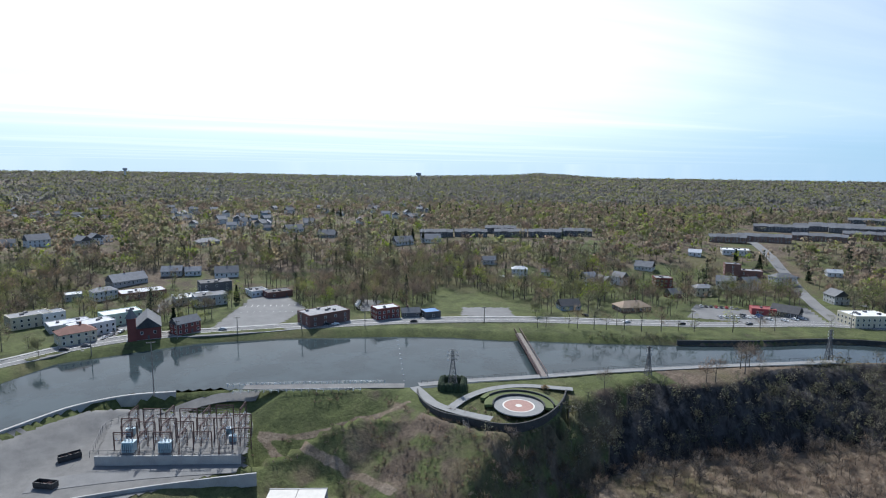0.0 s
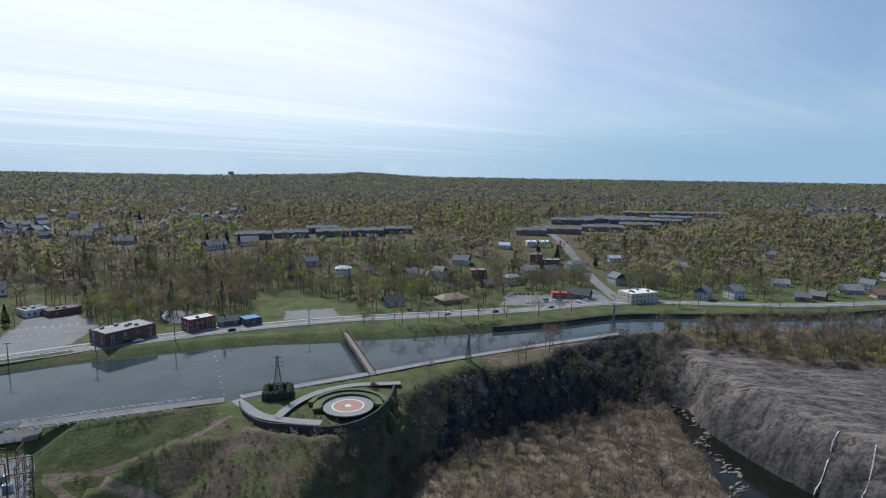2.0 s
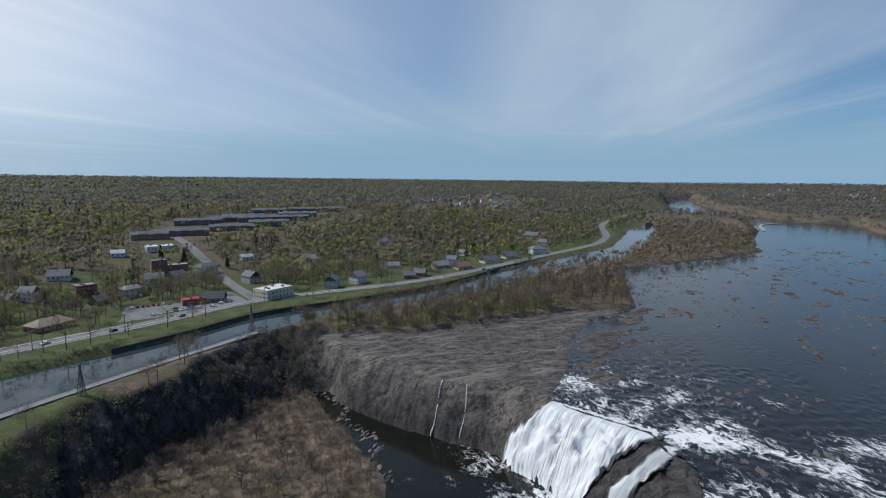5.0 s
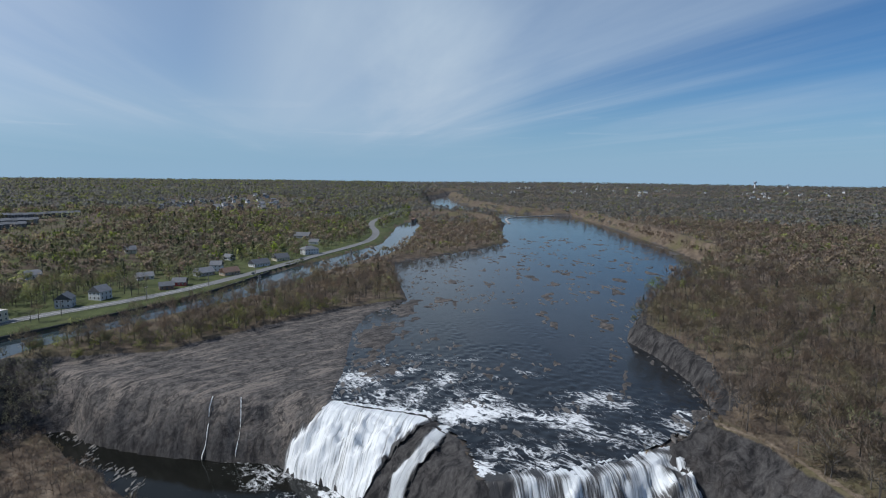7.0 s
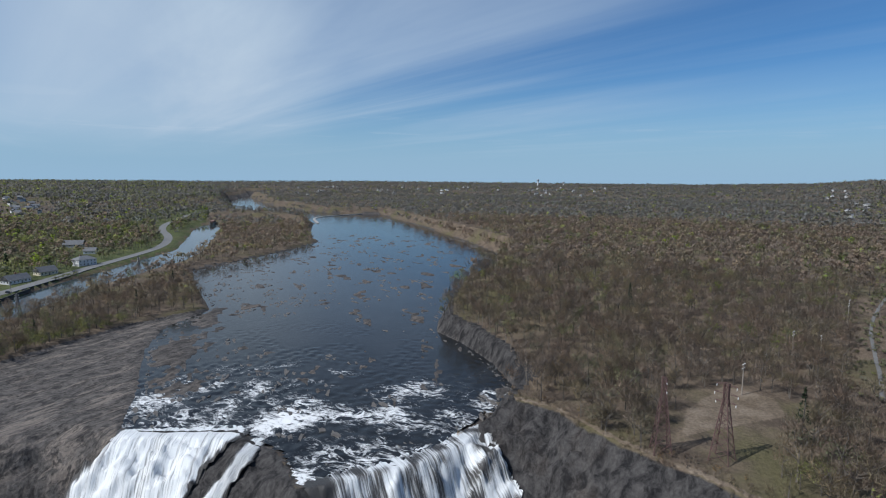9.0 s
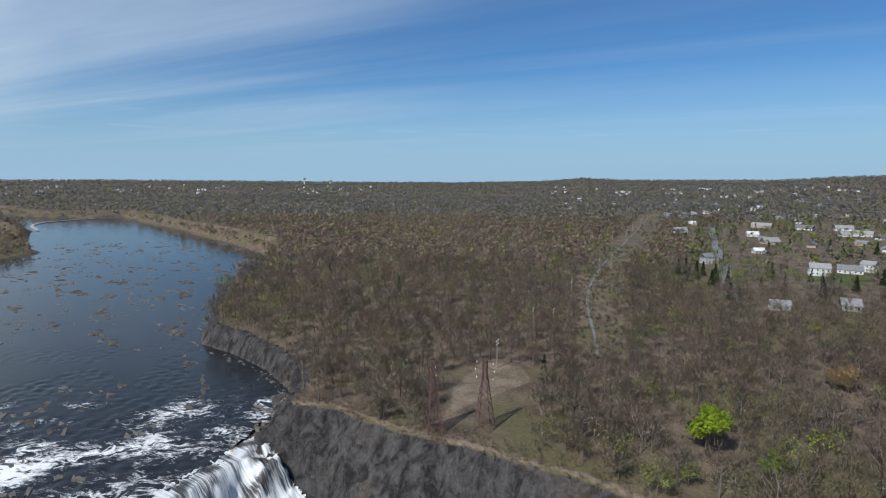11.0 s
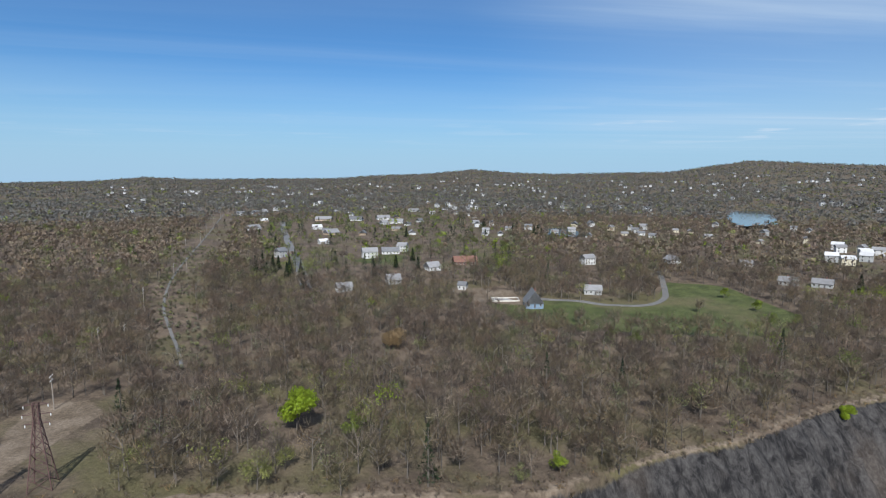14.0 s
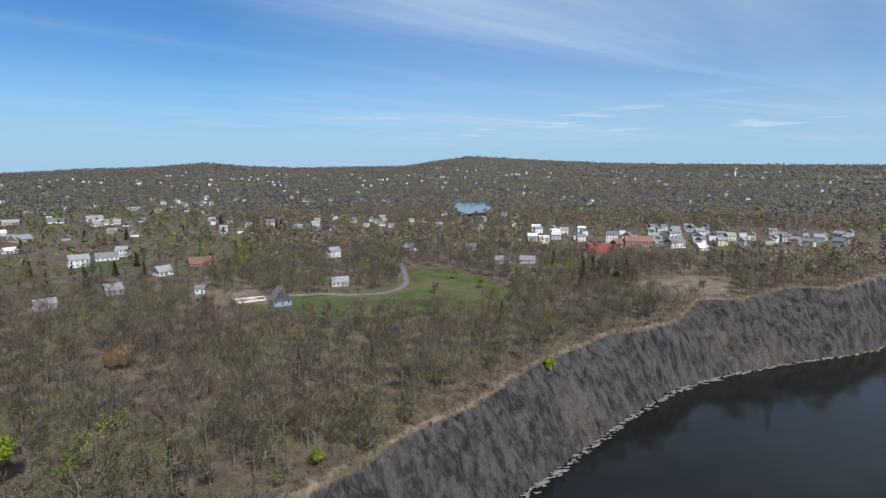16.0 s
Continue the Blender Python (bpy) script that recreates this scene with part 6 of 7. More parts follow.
falls = grid_sheet("waterfall", (88, 204), (54, 200), 0.8, fall_keep, lambda x, y: np.minimum(land(x, y) + 1.0 + 0.6 * np.maximum(waves(across(x, y), np.zeros(len(x)), 4, 62), 0), -2.95), M_FALL, {"flow": flow, "across": across, "down": down})
tagged(falls, "white waterfall pouring over dark shale ledges", "waterfall", kind="structure")
for line in ([(97, 222), (94, 216), (90, 212), (88, 211)], [(89, 232), (86, 228), (82, 222), (79, 222)]):
    q = smoothed(line, 0.7)
    a, b = widen(q, 0.22)
    n = len(q)
    v = np.concatenate([np.c_[a, land(a[:, 0], a[:, 1]) + 0.25], np.c_[b, land(b[:, 0], b[:, 1]) + 0.25]])
    i = np.arange(n - 1)
    tagged(new("trickle", mesh_of("trickle", v, np.c_[i, i + n, i + n + 1, i + 1], [M_FALL], floats={"flow": np.ones(2 * n) * 0.9, "across": np.r_[a[:, 0], b[:, 0]] * 3, "down": v[:, 2] * 0.3})), "thin white trickle down the bare rock face", "waterfall", kind="structure")

M_RIVERROCK = surface("river_rock", (0.05, 0.047, 0.045), (0.17, 0.155, 0.14), 2.0, 0.9, 0.3, bump=0.15)


def rocks(name, seed, count, region, level, size, label):
    """Low angular ledges and boulders."""
    rng = np.random.RandomState(seed)
    x, y = region(rng, count)
    vs, fs = [], []
    for px, py in zip(x, y):
        n, s = rng.randint(5, 9), size * rng.uniform(0.35, 1.5) ** 1.5
        t, lean = rng.uniform(0, 0.6) + 0.5, rng.uniform(-0.15, 0.15)
        a = np.sort(rng.uniform(0, 6.283, n))
        ra, st = rng.uniform(0.6, 1.2, n) * s, rng.uniform(1.8, 4.2)
        k = len(vs)
        for h, q in ((-0.5, 1.15), (rng.uniform(0.08, 0.3) * min(s, 1.4), 0.85)):
            for an, rr in zip(a, ra):
                lx, ly = math.cos(an) * rr * q * st, math.sin(an) * rr * q
                vs.append((px + lx * math.cos(t) - ly * math.sin(t), py + lx * math.sin(t) + ly * math.cos(t), level + h + lean * lx * 0.2))
        fs += [[k + i, k + (i + 1) % n, k + n + (i + 1) % n, k + n + i] for i in range(n)] + [[k + n + i for i in range(n)]]
    me = bpy.data.meshes.new(name)
    me.from_pydata(vs, [], fs)
    me.materials.append(M_RIVERROCK)
    tagged(new(name, me), label, "rocks", kind="stuff")


def in_rapids(rng, n):
    x, y = rng.uniform(125, 420, 9 * n), rng.uniform(70, 440, 9 * n)
    p = np.stack([x, y], 1)
    w = waves(x, y, 34, 71)
    d = signed(p, RIVER)
    ok = (d > 2) & (to_line(p, CREST) > 7) & ~inside(p, GORGE_BROW) & (((w > 0.35) & (to_line(p, RIVER_L) < 70)) | ((w > 0.8)) | (d < 4)) & ~inside(p, [(215, 200), (270, 150), (300, 230), (250, 290)])
    return x[ok][:n], y[ok][:n]


def in_upper(rng, n):
    x, y = rng.uniform(290, 760, 9 * n), rng.uniform(180, 560, 9 * n)
    p = np.stack([x, y], 1)
    ok = (signed(p, RIVER) > -2) & (waves(x * 0.6 + y * 0.4, y - x * 0.7, 60, 72) > 0.45)
    return x[ok][:n], y[ok][:n]


def gorge_shore(rng, n):
    u = rng.uniform(0, 1, n)
    q = smoothed([(38, 292), (54, 268), (43, 252), (54, 232), (57, 222), (48, 206), (54, 192)], 1.0)
    i = (u * (len(q) - 1)).astype(int)
    return q[i, 0] + rng.normal(0, 2, n), q[i, 1] + rng.normal(0, 2, n)


rocks("rapids_rocks", 81, 1500, in_rapids, -3.1, 0.8, "flat grey shale ledges in the rapids")
rocks("upper_rocks", 82, 1100, in_upper, -3.2, 1.2, "low rock ledges in the upper river")
def cliff_shore(rng, n):
    q = smoothed([(75, -125), (60, -160), (48, -200), (32, -250), (13, -305), (-18, -350), (-65, -398), (-105, -436), (-133, -495), (-190, -545)], 1.0)
    i = (rng.uniform(0, 1, n) * (len(q) - 1)).astype(int)
    return q[i, 0] + rng.normal(-1.5, 1.1, n), q[i, 1] + rng.normal(0, 1.1, n)


M_RIVERROCK = surface("shore_stone", (0.12, 0.11, 0.1), (0.27, 0.25, 0.225), 2.0, 0.9, 0.3, bump=0.15)
rocks("cliff_foot_rocks", 84, 800, cliff_shore, -24.9, 0.5, "pale broken stones along the cliff foot")
rocks("shore_rocks", 83, 160, gorge_shore, -24.8, 0.45, "broken stones along the gorge shore")


# ---- woods ----
def slivers(rng, centres, size, long=2.2, thick=0.4):
    """A loose triangle at each centre."""
    n = len(centres)
    a = rng.normal(size=(n, 3))
    a /= np.linalg.norm(a, axis=1)[:, None]
    return blades(rng, centres, a, size, long, thick)


def blades(rng, centres, a, size, long, thick):
    """A tapering triangle at each centre, pointing along a."""
    n = len(centres)
    b = rng.normal(size=(n, 3))
    b -= (a * b).sum(1)[:, None] * a
    b /= np.linalg.norm(b, axis=1)[:, None]
    s = size * rng.uniform(0.6, 1.4, (n, 1))
    v = np.stack([centres + a * s * long * 0.5, centres - a * s * long * 0.5 + b * s * thick, centres - a * s * long * 0.45 - b * s * thick], 1)
    return v.reshape(-1, 3), np.arange(3 * n).reshape(-1, 3)


def scales(rng, centres, way, size):
    """An uneven triangle lying on the side of its bough at each centre."""
    n = len(centres)
    w = way + rng.normal(0, 0.28, (n, 3))
    w /= np.linalg.norm(w, axis=1)[:, None]
    b = rng.normal(size=(n, 3))
    b -= (w * b).sum(1)[:, None] * w
    b /= np.linalg.norm(b, axis=1)[:, None]
    c = np.cross(w, b)
    v = np.stack([centres + size * rng.uniform(0.7, 1.3, (n, 1)) * (math.cos(k) * b + math.sin(k) * c) for k in (0, 2.094, 4.189)], 1)
    return v.reshape(-1, 3), np.arange(3 * n).reshape(-1, 3)


def stick(a, b, ra, rb):
    """A three-sided tapering limb."""
    a, b = np.asarray(a, float), np.asarray(b, float)
    d = (b - a) / np.linalg.norm(b - a)
    s = np.cross(d, (0.3, 0.9, 0.2))
    s /= np.linalg.norm(s)
    w = np.cross(d, s)
    ring = [math.cos(k) * s + math.sin(k) * w for k in (0, 2.094, 4.189)]
    v = np.array([a + ra * q for q in ring] + [b + rb * q for q in ring])
    f = [(0, 1, 4), (0, 4, 3), (1, 2, 5), (1, 5, 4), (2, 0, 3), (2, 3, 5)]
    return v, np.array(f)


def crown_points(rng, n, height, low, wide):
    """Centres of twigs or leaves in an uneven crown made of several boughs, and the way each bough's side faces."""
    pts, way = [], []
    boughs = rng.randint(7, 11) if n > 60 else rng.randint(3, 6)
    heart = np.array([0, 0, low + (height - low) * 0.4])
    for k in range(boughs):
        turn, lift = rng.uniform(0, 6.283), rng.uniform(0.15, 0.85)
        out = wide * (1 - 0.6 * abs(lift - 0.45)) * rng.uniform(0.3, 0.75)
        c = np.array([math.cos(turn) * out, math.sin(turn) * out, low + (height - low) * lift])
        r = wide * rng.uniform(0.32, 0.58)
        m = max(1, n // boughs)
        q = rng.normal(size=(m, 3))
        q /= np.linalg.norm(q, axis=1)[:, None]
        p = c + q * r * rng.uniform(0.55, 1.0, (m, 1)) * (1, 1, 0.85)
        pts.append(p)
        g = q * 0.6 + (p - heart) / wide * 0.5
        way.append(g / np.linalg.norm(g, axis=1)[:, None])
    p = np.concatenate(pts)
    p[:, 2] = np.clip(p[:, 2], low * 0.6, height)
    return p, np.concatenate(way)


def tree_shape(seed, n, height, wide, size, kind="bare", limbs=6):
    """Arrays for one tree: crown triangles, wood triangles, and the way the crown faces."""
    rng = np.random.RandomState(seed)
    low = height * (0.22 if kind != "needle" else 0.1)
    if kind == "needle":
        u = rng.uniform(0, 1, n) ** 1.25
        turn = rng.uniform(0, 6.283, n)
        rr = wide * (1 - u) * rng.uniform(0.55, 1.0, n) * (0.85 + 0.15 * np.sin(u * 40))
        pts = np.c_[np.cos(turn) * rr, np.sin(turn) * rr, low + (height - low) * u]
        way = np.c_[np.cos(turn) * 0.85, np.sin(turn) * 0.85, np.full(n, 0.52)]
    else:
        pts, way = crown_points(rng, n, height, low, wide)
    up = way * 0.7 + (0, 0, 0.75) + rng.normal(0, 0.45, (len(pts), 3))
    up /= np.linalg.norm(up, axis=1)[:, None]
    if limbs == 0 and kind != "needle":
        half = len(pts) // 2 if len(pts) > 30 else len(pts)
        cv, cf = scales(rng, pts[:half], way[:half], size)
        lv, lf = blades(rng, pts[half:], up[half:], size * 0.9, 2.6, 0.22)
        cv, cf = np.concatenate([cv, lv]), np.concatenate([cf, lf + len(cv)])
    elif kind == "bare":
        cv, cf = blades(rng, pts, up, size, 3.4, 0.12)
    elif kind == "bud":
        half = len(pts) // 3
        cv, cf = blades(rng, pts[:half], up[:half], size, 3.2, 0.12)
        lv, lf = slivers(rng, pts[half:], size, 1.1, 0.42)
        cv, cf = np.concatenate([cv, lv]), np.concatenate([cf, lf + len(cv)])
    else:
        cv, cf = slivers(rng, pts, size, 1.6 if kind == "needle" else 1.1, 0.4)
    way = way * (0.3 if limbs == 0 else 0.55) + (0, 0, 0.8)
    puff = np.repeat(way / np.linalg.norm(way, axis=1)[:, None], 3, 0)
    if n < 20:
        return cv, cf, np.zeros((0, 3)), np.zeros((0, 3), int), puff
    wv, wf, at = [], [], 0
    top = np.array([rng.uniform(-0.5, 0.5), rng.uniform(-0.5, 0.5), height * (0.62 if kind != "needle" else 0.95)])
    rods = [((0, 0, -0.8), top, height * 0.02, height * 0.006)]
    for k in range(limbs):
        u = rng.uniform(0.3, 0.95)
        a = top * u
        turn = rng.uniform(0, 6.283)
        b = a + np.array([math.cos(turn) * wide * 0.75, math.sin(turn) * wide * 0.75, height * rng.uniform(0.16, 0.34)])
        rods.append((a, b, height * 0.009, 0.02))
        if limbs > 15:
            for _ in range(2):
                m = a + (b - a) * rng.uniform(0.35, 0.8)
                rods.append((m, m + np.array([rng.uniform(-1, 1), rng.uniform(-1, 1), rng.uniform(0.4, 1.2)]) * wide * 0.32, height * 0.0045, 0.015))
    for a, b, ra, rb in rods:
        v, f = stick(a, b, ra, rb)
        wv.append(v)
        wf.append(f + at)
        at += len(v)
    return cv, cf, np.concatenate(wv), np.concatenate(wf), puff


def plant(name, shapes, places, mats, label, category="trees"):
    """One joined mesh of many trees. places: x, y, z, scale, turn, tone."""
    rng = np.random.RandomState(len(places))
    pick = rng.randint(0, len(shapes), len(places))
    vs, fs, sl, tn, pf, at = [], [], [], [], [], 0
    for k, (cv, cf, wv, wf, puff) in enumerate(shapes):
        q = places[pick == k]
        if not len(q):
            continue
        v = np.concatenate([cv, wv])
        f = np.concatenate([cf, wf + len(cv)])
        s = np.concatenate([np.zeros(len(cf), int), np.ones(len(wf), int)])
        c, d = np.cos(q[:, 4])[:, None], np.sin(q[:, 4])[:, None]
        X = (v[None, :, 0] * c - v[None, :, 1] * d) * q[:, 3:4] + q[:, 0:1]
        Y = (v[None, :, 0] * d + v[None, :, 1] * c) * q[:, 3:4] + q[:, 1:2]
        Z = v[None, :, 2] * q[:, 3:4] + q[:, 2:3]
        vs.append(np.stack([X, Y, Z], -1).reshape(-1, 3))
        fs.append((f[None] + (np.arange(len(q)) * len(v))[:, None, None]).reshape(-1, 3) + at)
        sl.append(np.tile(s, len(q)))
        tn.append(np.repeat(q[:, 5], len(v)))
        g = np.concatenate([puff, np.tile((0.0, 0.0, 1.0), (len(wv), 1))])
        pf.append(np.stack([g[None, :, 0] * c - g[None, :, 1] * d, g[None, :, 0] * d + g[None, :, 1] * c, g[None, :, 2] + 0 * c], -1).reshape(-1, 3).astype(np.float32))
        at += len(q) * len(v)
    ob = new(name, mesh_of(name, np.concatenate(vs), np.concatenate(fs), mats, np.concatenate(sl), floats={"tone": np.concatenate(tn)}, puffs=np.concatenate(pf)))
    return tagged(ob, label, category, kind="stuff")


KEEP_OPEN = []
THIN = []
KEEP_OPEN += [FIELD_BACK, FIELD_MID, LAWN_HILL, LAWN_MID, MEADOW, BARE_FIELD, DUG_GROUND, CLEARING, LOT_MAIN, LOT_SHOP, LOT_SMALL, POND, FAR_REACH]
THIN += [([(-110, 600), (60, 660), (210, 800), (220, 1000), (30, 990), (-80, 790)], 0.3), ([(-360, 470), (-290, 470), (-200, 590), (-290, 600)], 0.35), ([(-560, 330), (-900, 500), (-640, 900), (-400, 540)], 0.55), (CORRIDOR, 0.06), (SUBURB_LAWN, 0.1), (LAWN_FAR, 0.3), (CLIFF_STRIP, 0.5), ([(400, -150), (1000, -380), (1150, -900), (450, -480), (330, -300)], 0.42), ([(160, -560), (210, -720), (-10, -840), (-220, -860), (-150, -660), (-20, -600)], 0.4), ([(289, 934), (471, 1527), (800, 1463), (583, 1060)], 0.3)]
SITES += [(168, -73, 6), (222, -152, 7), (226, -147, 6)]


def wooded(x, y):
    """How thickly trees stand: 0 to 1."""
    p = np.stack([x, y], 1)
    r = np.hypot(x, y)
    south = south_side(x, y)
    v = np.where(south, 1.0, 0.78)
    v[signed(p, CANAL) > -5] = 0
    v[signed(p, RIVER) > -4] = 0
    v[signed(p, GORGE_BROW) > -1] = 0
    d = to_line(p, ROAD)
    v[d < 13] = 0
    v[south & (to_line(p, CANAL_S) < 16)] = 0
    v[(d < 45) & south & (r < 760)] *= 0.55
    v[to_line(p, CROSS_ROAD) < 9] = 0
    v[(signed(p, YARD) > -30)] = 0
    v[inside(p, SHELF)] = 0
    v[polys_mask(x, y, [LAWN], 1) > 0.5] = 0
    v[(x < -30) & (to_line(p, CANAL_N) < 20)] = 0
    v[(x < -60) & ~south & (y < 110) & (r < 420)] = 0
    v[(x < -70) & ~south & (r < 330)] = 0
    for sx, sy, sr in SITES:
        dx, dy = x - sx, y - sy
        dd = dx * dx + dy * dy
        v[dd < sr * sr] = 0
        rr = math.hypot(sx, sy)
        if rr > 1050:
            continue
        v[dd < (sr + 6) ** 2] *= 0.5
        along, off = -(dx * sx + dy * sy) / rr, np.abs(dx * sy - dy * sx) / rr
        v[(along > 0) & (along < min(max(rr * 0.09, 24), 75)) & (off < sr * 0.8)] *= 0.22
    for q in KEEP_OPEN:
        v[inside(p, q)] = 0
    for q, k in THIN:
        v[inside(p, q)] *= k
    return v


def scatter(seed, r0, r1, step, cap=None):
    """Places over the land in view, about step metres apart."""
    rng = np.random.RandomState(seed)
    g = np.arange(-r1, r1, step)
    x, y = np.meshgrid(g, g)
    x, y = x.ravel(), y.ravel()
    x, y = x + rng.uniform(-0.5, 0.5, len(x)) * step, y + rng.uniform(-0.5, 0.5, len(x)) * step
    r = np.hypot(x, y)
    az = np.degrees(np.arctan2(-x, y))
    az = np.where(az > 110, az - 360, az)
    blur = r * (1 + 0.16 * waves(x, y, 45, 78))
    ok = (blur >= r0) & (blur < r1) & (r > 120) & (az > -200) & (az < 79)
    x, y = x[ok], y[ok]
    ok = rng.uniform(0, 1, len(x)) < wooded(x, y)
    x, y = x[ok], y[ok]
    z = land(x, y)
    k = len(x)
    patch = waves(x, y, 90, 31) * 0.5 + waves(x, y, 260, 32) * 0.5
    return np.c_[x, y, z, rng.uniform(0.62, 1.25, k), rng.uniform(0, 6.283, k), np.clip(0.45 + 0.35 * patch + rng.normal(0, 0.26, k), 0, 0.86)], rng.uniform(0, 1, k), patch


def woods(seed, r0, r1, step, n, size, limbs, name, wide=4.2, height=13.0):
    q, u, patch = scatter(seed, r0, r1, step)
    south = south_side(q[:, 0], q[:, 1])
    q[:, 3] *= np.where(south, 1.16, 1.0)
    garden = inside(q[:, :2], [(400, -150), (1000, -380), (1150, -900), (450, -480), (300, -310)])
    green = np.where(south, 0.55 if r0 < 1000 else 0.36, np.where(garden, 0.72, 0.12)) + 0.15 * patch
    dark = np.where(garden, 0.13, np.where(south, 0.055, 0.007)) + 0.015 * (waves(q[:, 0], q[:, 1], 160, 33) > 0.75)
    kind = np.where(u < dark, 3, np.where(u < dark + green * np.where(garden, 0.4, 0.2), 2, np.where(u < dark + green, 1, 0)))
    # bare trees of the two outer belts take the twig colour with haze mixed in
    for k, (kn, mat, lab) in enumerate((("bare", M_BARE if r1 < 2000 else M_DISTANT_HAZED, "brown leafless spring woodland"), ("bud", M_BUD, "woodland trees in yellow-green bud"), ("leaf", M_LEAF, "trees in fresh green leaf"), ("needle", M_NEEDLE, "dark green conifers among the woods"))):
        at = q[kind == k]
        if not len(at):
            continue
        hh = height if k != 3 else height * 1.15
        ww = wide if k != 3 else wide * 0.62
        shapes = [tree_shape(seed * 10 + k * 5 + s, n if k == 0 else int(n * (1.25 if r1 < 600 else 1.0)), hh, ww, size * (1.0 if k == 0 or limbs == 0 else 0.75), ("bare", "bud", "leaf", "needle")[k], limbs) for s in range(5)]
        plant(name + "_" + ("bare", "budding", "leafy", "conifer")[k], shapes, at, [mat, M_BARK], lab)


woods(1, 125, 500, 6.7, 225, 0.62, 4, "near_woods", 5.2, 13.5)
woods(2, 500, 1100, 9.8, 40, 1.15, 0, "middle_woods", 6.8, 11.0)
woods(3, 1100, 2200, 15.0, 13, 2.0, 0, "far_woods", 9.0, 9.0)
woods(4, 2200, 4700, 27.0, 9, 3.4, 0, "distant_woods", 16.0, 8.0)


def brush(name, seed, xr, yr, step, ok, shapes, mats, label, tone=0.4, spread=0.25, lo=0.6, hi=1.2):
    """Undergrowth over a stretch of ground."""
    rng = np.random.RandomState(seed)
    x, y = np.meshgrid(np.arange(*xr, step), np.arange(*yr, step))
    x, y = x.ravel(), y.ravel()
    x, y = x + rng.uniform(-0.5, 0.5, len(x)) * step, y + rng.uniform(-0.5, 0.5, len(x)) * step
    z = land(x, y)
    keep = ok(x, y, z, np.stack([x, y], 1))
    x, y, z = x[keep], y[keep], z[keep]
    n = len(x)
    plant(name, shapes, np.c_[x, y, z, rng.uniform(lo, hi, n), rng.uniform(0, 6.283, n), np.clip(tone + rng.normal(0, spread, n), 0, 1)], mats, label, "undergrowth")


def shapes_of(seed, n, h, w, size, kind, limbs):
    return [tree_shape(seed + s, n, h, w, size, kind, limbs) for s in range(4)]


brush("gorge_thicket", 91, (-130, 62), (120, 300), 4.6, lambda x, y, z, p: inside(p, GORGE_FOOT) & (z > -24.6), shapes_of(910, 90, 6.5, 3.0, 0.5, "bare", 6), [M_BARE, M_BARK], "brown leafless thicket on the gorge floor", 0.42, 0.12)
brush("cliff_growth", 92, (-90, 52), (160, 340), 3.8, lambda x, y, z, p: inside(p, GORGE_BROW) & ~inside(p, GORGE_FOOT) & (x < 46) & (y > 165 + 0.2 * x) & (waves(x, y, 40, 93) > -0.5), shapes_of(920, 90, 6.5, 2.8, 0.5, "bud", 4), [M_BUD, M_BARK], "scrubby trees clinging to the shaded cliff", 0.15, 0.15)
brush("slope_scrub", 94, (-170, -72), (100, 176), 2.6, lambda x, y, z, p: (z < 1.2) & (z > -22) & (signed(p, YARD) < -1) & (to_line(p, [(-128, 165), (-149.6, 139), (-168, 126), (-142, 125.6), (-121, 131), (-107, 130)]) > 2.6) & (waves(x, y, 26, 95) + (x + 125) * 0.02 > -0.1), shapes_of(940, 34, 1.8, 1.3, 0.35, "bare", 2), [M_BARE, M_BARK], "dry brown scrub on the grassy slope", 0.3)
brush("bank_scrub", 96, (-150, 300), (255, 520), 2.8, lambda x, y, z, p: (signed(p, CANAL) < -0.5) & (signed(p, CANAL) > -8) & south_side(x, y) & ((x < -55) | (x > 270)) & (x > -100), shapes_of(960, 36, 2.2, 1.5, 0.4, "bud", 1), [M_BUD, M_BARK], "low brush on the canal bank", 0.25)
brush("spit_scrub", 97, (40, 330), (290, 470), 4.5, lambda x, y, z, p: ~south_side(x, y) & (signed(p, CANAL) < -2) & (signed(p, GORGE_BROW) < 0) & (signed(p, RIVER) < -3) & ~inside(p, SHELF) & (to_line(p, [(42, 325), (90, 310), (149, 320), (200, 330)]) < 22), shapes_of(970, 90, 6.0, 2.8, 0.5, "bud", 3), [M_BUD, M_BARK], "green-budding shrubs along the bare rock shelf", 0.75, 0.25)
brush("cliff_top_scrub", 98, (-160, 240), (-560, 80), 3.0, lambda x, y, z, p: (signed(p, GORGE_BROW) < 1.5) & (signed(p, GORGE_BROW) > -9) & (x > 30 - (y < -280) * 300), shapes_of(980, 34, 2.0, 1.4, 0.4, "bare", 1), [M_BARE, M_BARK], "dry brush along the cliff edge", 0.6)
brush("corridor_scrub", 99, (250, 640), (-180, -30), 4.0, lambda x, y, z, p: inside(p, CORRIDOR) & (waves(x, y, 18, 100) > -0.1), shapes_of(990, 30, 1.8, 1.5, 0.45, "bud", 0), [M_BUD, M_BARK], "low green scrub in the cleared corridor", 0.3)


# ---- trees that stand out ----
def tree_kind(name, seed, n, h, w, size, kind, mat, limbs, tone):
    cv, cf, wv, wf, puff = tree_shape(seed, n, h, w, size, kind, limbs)
    rng = np.random.RandomState(seed)
    return (mesh_of("crown", cv, cf, [mat], floats={"tone": np.repeat(np.clip(tone + rng.normal(0, 0.1, len(cf)), 0, 1), 3)}, puffs=puff), mesh_of("trunk", wv, wf, [M_BARK]), name)


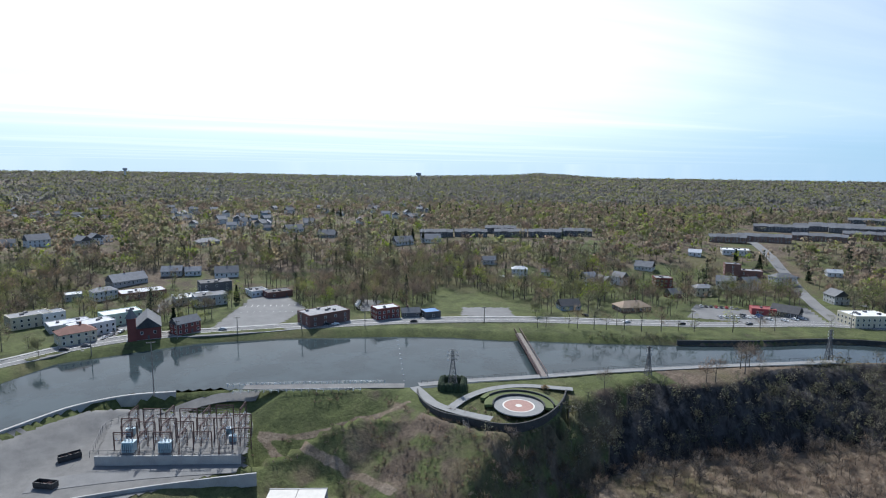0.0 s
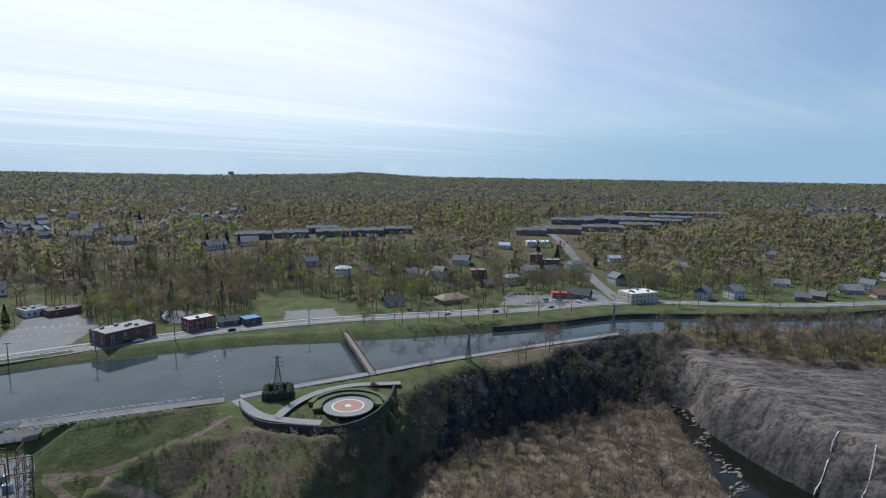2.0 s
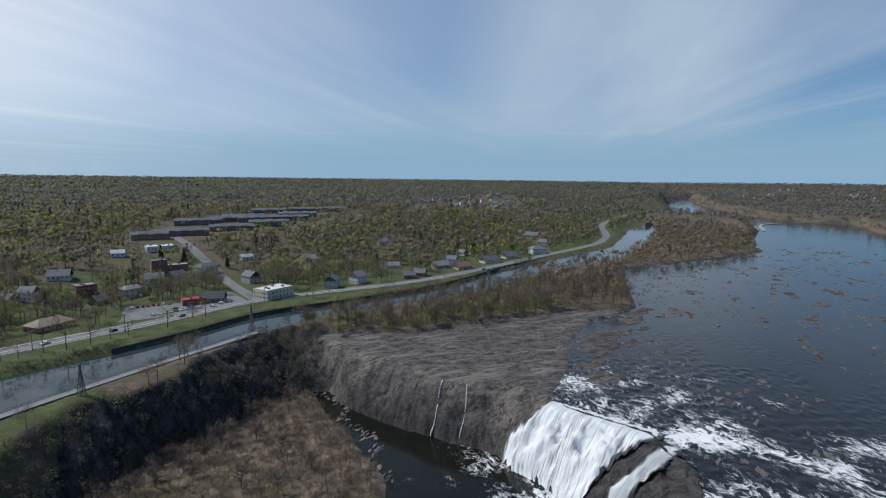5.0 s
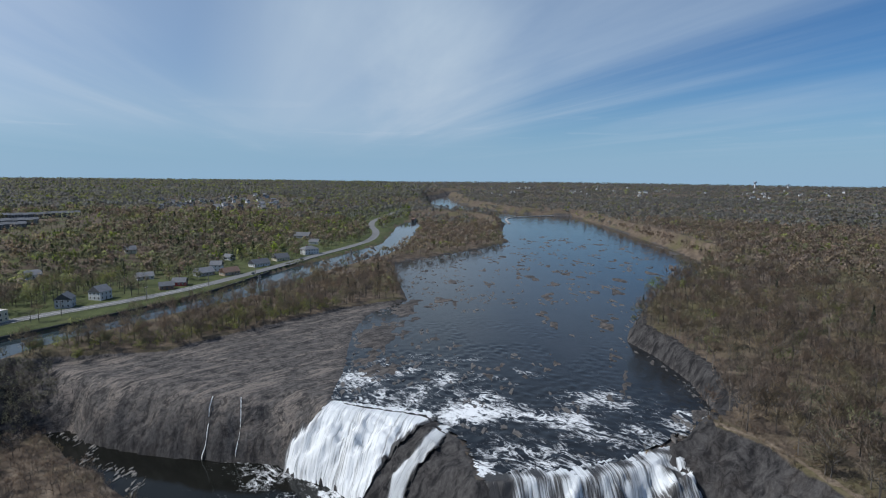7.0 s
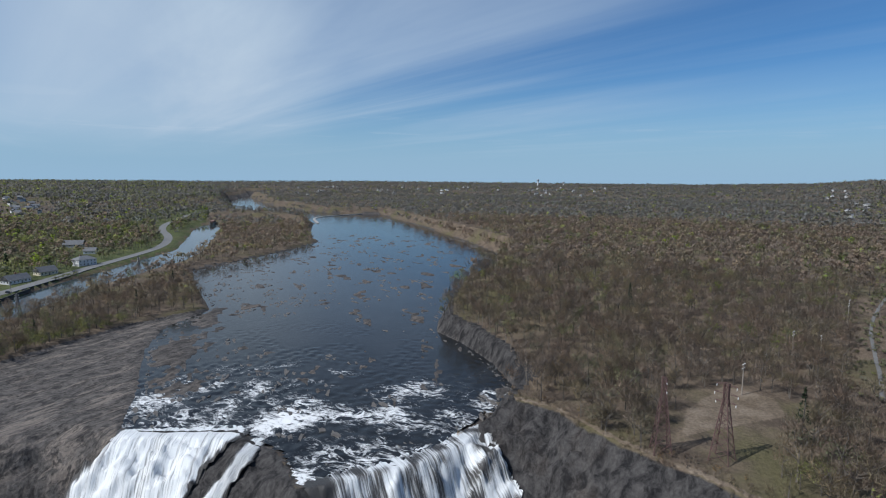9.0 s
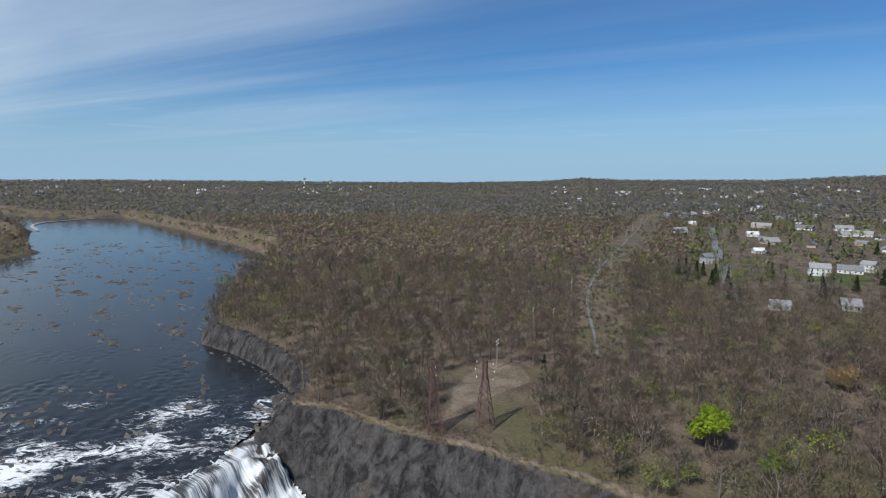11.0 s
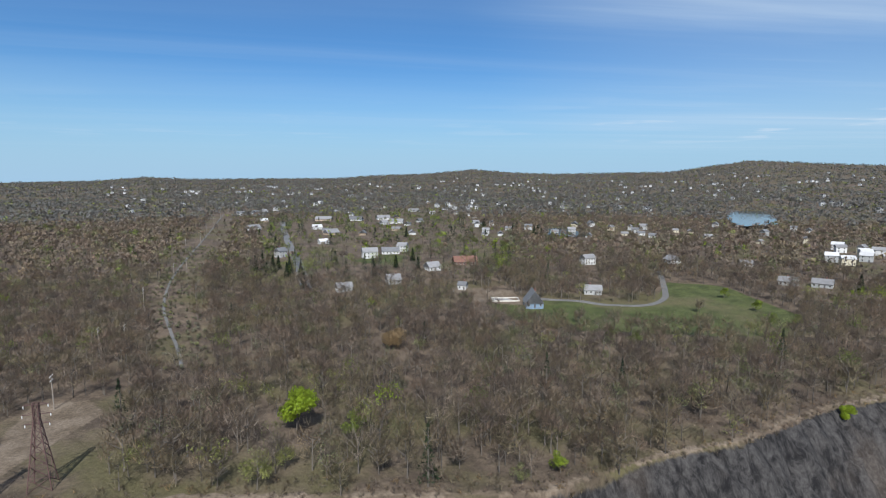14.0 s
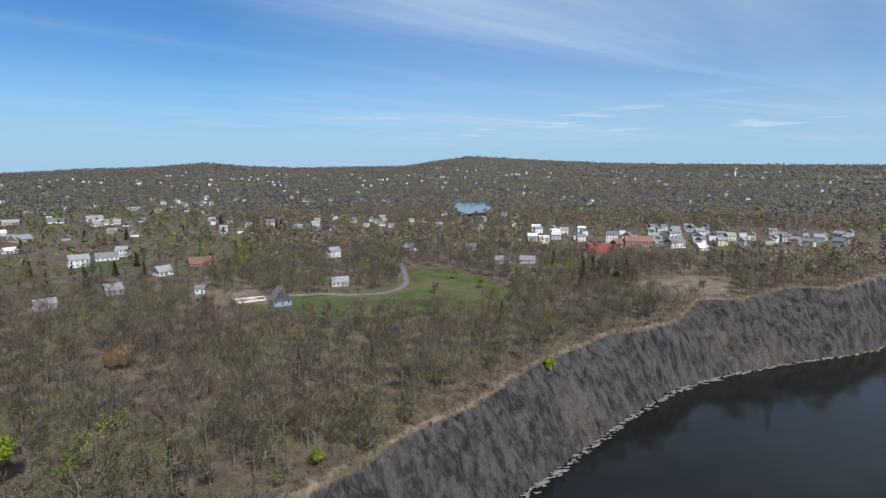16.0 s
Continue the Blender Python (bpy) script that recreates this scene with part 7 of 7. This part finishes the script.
KINDS = {"maple": [tree_kind("tree", 200, 5200, 9.5, 5.0, 0.42, "leaf", M_LEAF, 8, 0.95)],
         "green": [tree_kind("tree", 210 + k, 1500, 10, 4.4, 0.42, "leaf", M_LEAF, 7, 0.4 + 0.2 * k) for k in range(3)],
         "bud": [tree_kind("tree", 220 + k, 1300, 12, 5.2, 0.42, "bud", M_BUD, 10, 0.45 + 0.2 * k) for k in range(3)],
         "orange": [tree_kind("tree", 230, 3000, 8.5, 6.0, 0.4, "bud", M_BARE, 10, 1.0)],
         "bare": [tree_kind("tree", 240 + k, 700, 13, 5.4, 0.55, "bare", M_BARE, 22, 0.45 + 0.12 * k) for k in range(4)],
         "pale": [tree_kind("tree", 250 + k, 160, 13, 5.6, 0.45, "bare", M_BARE, 34, 0.5) for k in range(3)],
         "pine": [tree_kind("conifer", 260 + k, 520, 14, 3.4, 0.85, "needle", M_NEEDLE, 3, 0.4) for k in range(3)]}
TREE_WORD = {"maple": "bright yellow-green maple in fresh leaf", "green": "green tree in young leaf", "bud": "tree in yellow-green bud", "orange": "broad tree in orange-brown bud", "bare": "leafless grey-brown tree", "pale": "bare tree with pale branches", "pine": "dark green conifer"}


def tree(kind, x, y, scale=1.0, where="in the woods"):
    rng = random.Random(int(x * 31 + y * 17))
    crown, trunk, name = rng.choice(KINDS[kind])
    e = thing(name, x, y, rng.uniform(0, 360), TREE_WORD[kind] + " " + where, "tree", "trees " + where)
    s = scale * rng.uniform(0.9, 1.12)
    for nm, me in (("trunk", trunk), ("crown", crown)):
        hung(nm, me, e).scale = (s, s, s)


tree("maple", 168, -73, 1.5, "above the cliff")
tree("maple", 58, -236, 0.62, "above the cliff")
tree("orange", 222, -152, 1.3, "in the brown woods")
tree("orange", 226, -147, 0.9, "in the brown woods")
tree("bud", 345, 84, 0.8, "in the brown woods")
tree("green", 150, -84, 0.9, "above the cliff")
tree("green", 156, -90, 0.8, "above the cliff")
tree("green", 96, -121, 0.75, "above the cliff")
tree("pale", 153, -86, 0.7, "above the cliff")
tree("bud", 142, -50, 0.8, "above the cliff")
tree("bud", 147, -60, 0.7, "above the cliff")
tree("bud", 99, -108, 0.6, "above the cliff")
tree("green", 163, -243, 0.8, "by the meadow")
tree("green", 150, -246, 0.8, "by the meadow")
for x, y in ((229, 36), (214, 28), (206, 22), (199, 15), (192, 36), (184, 30), (222, 50), (240, 30), (235, 12), (225, 62), (216, 56), (166, -30), (172, -36), (176, -48), (190, -42), (205, -58), (150, -42), (128, -80), (116, -100), (118, -138), (104, -150), (101, -182), (90, -190), (78, -215), (66, -262), (48, -300), (86, -135), (122, -118), (98, -135), (24, -330), (-2, -402), (-70, -470)):
    tree("bare", x, y, 0.95, "along the cliff top")
for x, y in ((-45, 200), (-22, 227), (-7, 243), (6, 266), (-37, 209), (-13, 230), (-68, 180), (-29, 215), (-17, 219), (0, 204), (12, 196), (-31, 222), (-44, 207), (16, 226), (7, 241), (26, 210), (14, 262), (24, 272)):
    tree("pale", x, y, 0.85, "on the gorge floor")
for x, y in ((40, -228), (36, -240), (46, -212), (30, -262), (20, -290)):
    tree("pale", x, y, 0.45, "at the foot of the cliff")
for x, y in ((-423, 167), (-434, 151), (-332, 349), (-481, 248), (-452, 280), (-179, 429), (-268, 402), (-384, 301), (-116, 437), (15, 575), (36, 536), (23, 561), (-161, 459), (67, 535), (95, 539), (123, 544), (225, 621), (206, 680), (-303, 178), (-320, 195), (-315, 202), (-58, 436), (-50, 462), (36, 500), (44, 480), (58, 460), (-143, 316), (-20, 480), (120, 470), (175, 478), (-330, 175), (-345, 150), (-300, 104), (-352, 205)):
    tree("bud", x, y, 0.85, "among the houses")
for x, y in ((-350, 433), (-337, 444), (-345, 440), (-330, 452), (-578, 573), (-570, 580), (-210, 1012), (-236, 387), (-290, 165), (-322, 228), (266, 662), (-4, 529), (-40, 545), (-60, 560), (444, -163), (420, -163), (443, -182), (421, -182), (400, -182), (367, -169), (409, -295), (367, -270), (579, -408), (374, -232), (389, -263), (438, -232), (430, -172), (410, -175), (452, -172), (57, -425), (69, -421), (62, -415), (75, -430), (80, -420), (110, -449), (74, -385), (50, -428), (500, -560), (520, -540), (470, -540), (560, -590), (600, -560), (640, -600)):
    tree("pine", x, y, 0.9, "near the houses")
for x, y in ((155, 348), (71, 322), (57, 318), (116, 341), (89, 330), (186, 400), (42, 330)):
    tree("bud", x, y, 0.8, "on the canal spit")
for x, y in ((203, -352), (210, -360), (217, -357), (222, -372), (228, -362), (236, -380), (160, -330), (84, -388), (92, -400), (130, -390)):
    tree("bare", x, y, 0.8, "by the farm lane")
for x, y in ((138, -355), (120, -330), (165, -372), (110, -340), (430, -430), (460, -420), (440, -445), (410, -420), (395, -400), (380, -420), (350, -360), (330, -380)):
    tree("green", x, y, 0.8, "by the meadow and gardens")
tree("bud", 40, -400, 1.0, "by the meadow and gardens")
tree("bare", 195, -258, 0.7, "by the meadow and gardens")
cherry = tree("orange", -88, 207, 0.35, "beside the footbridge")
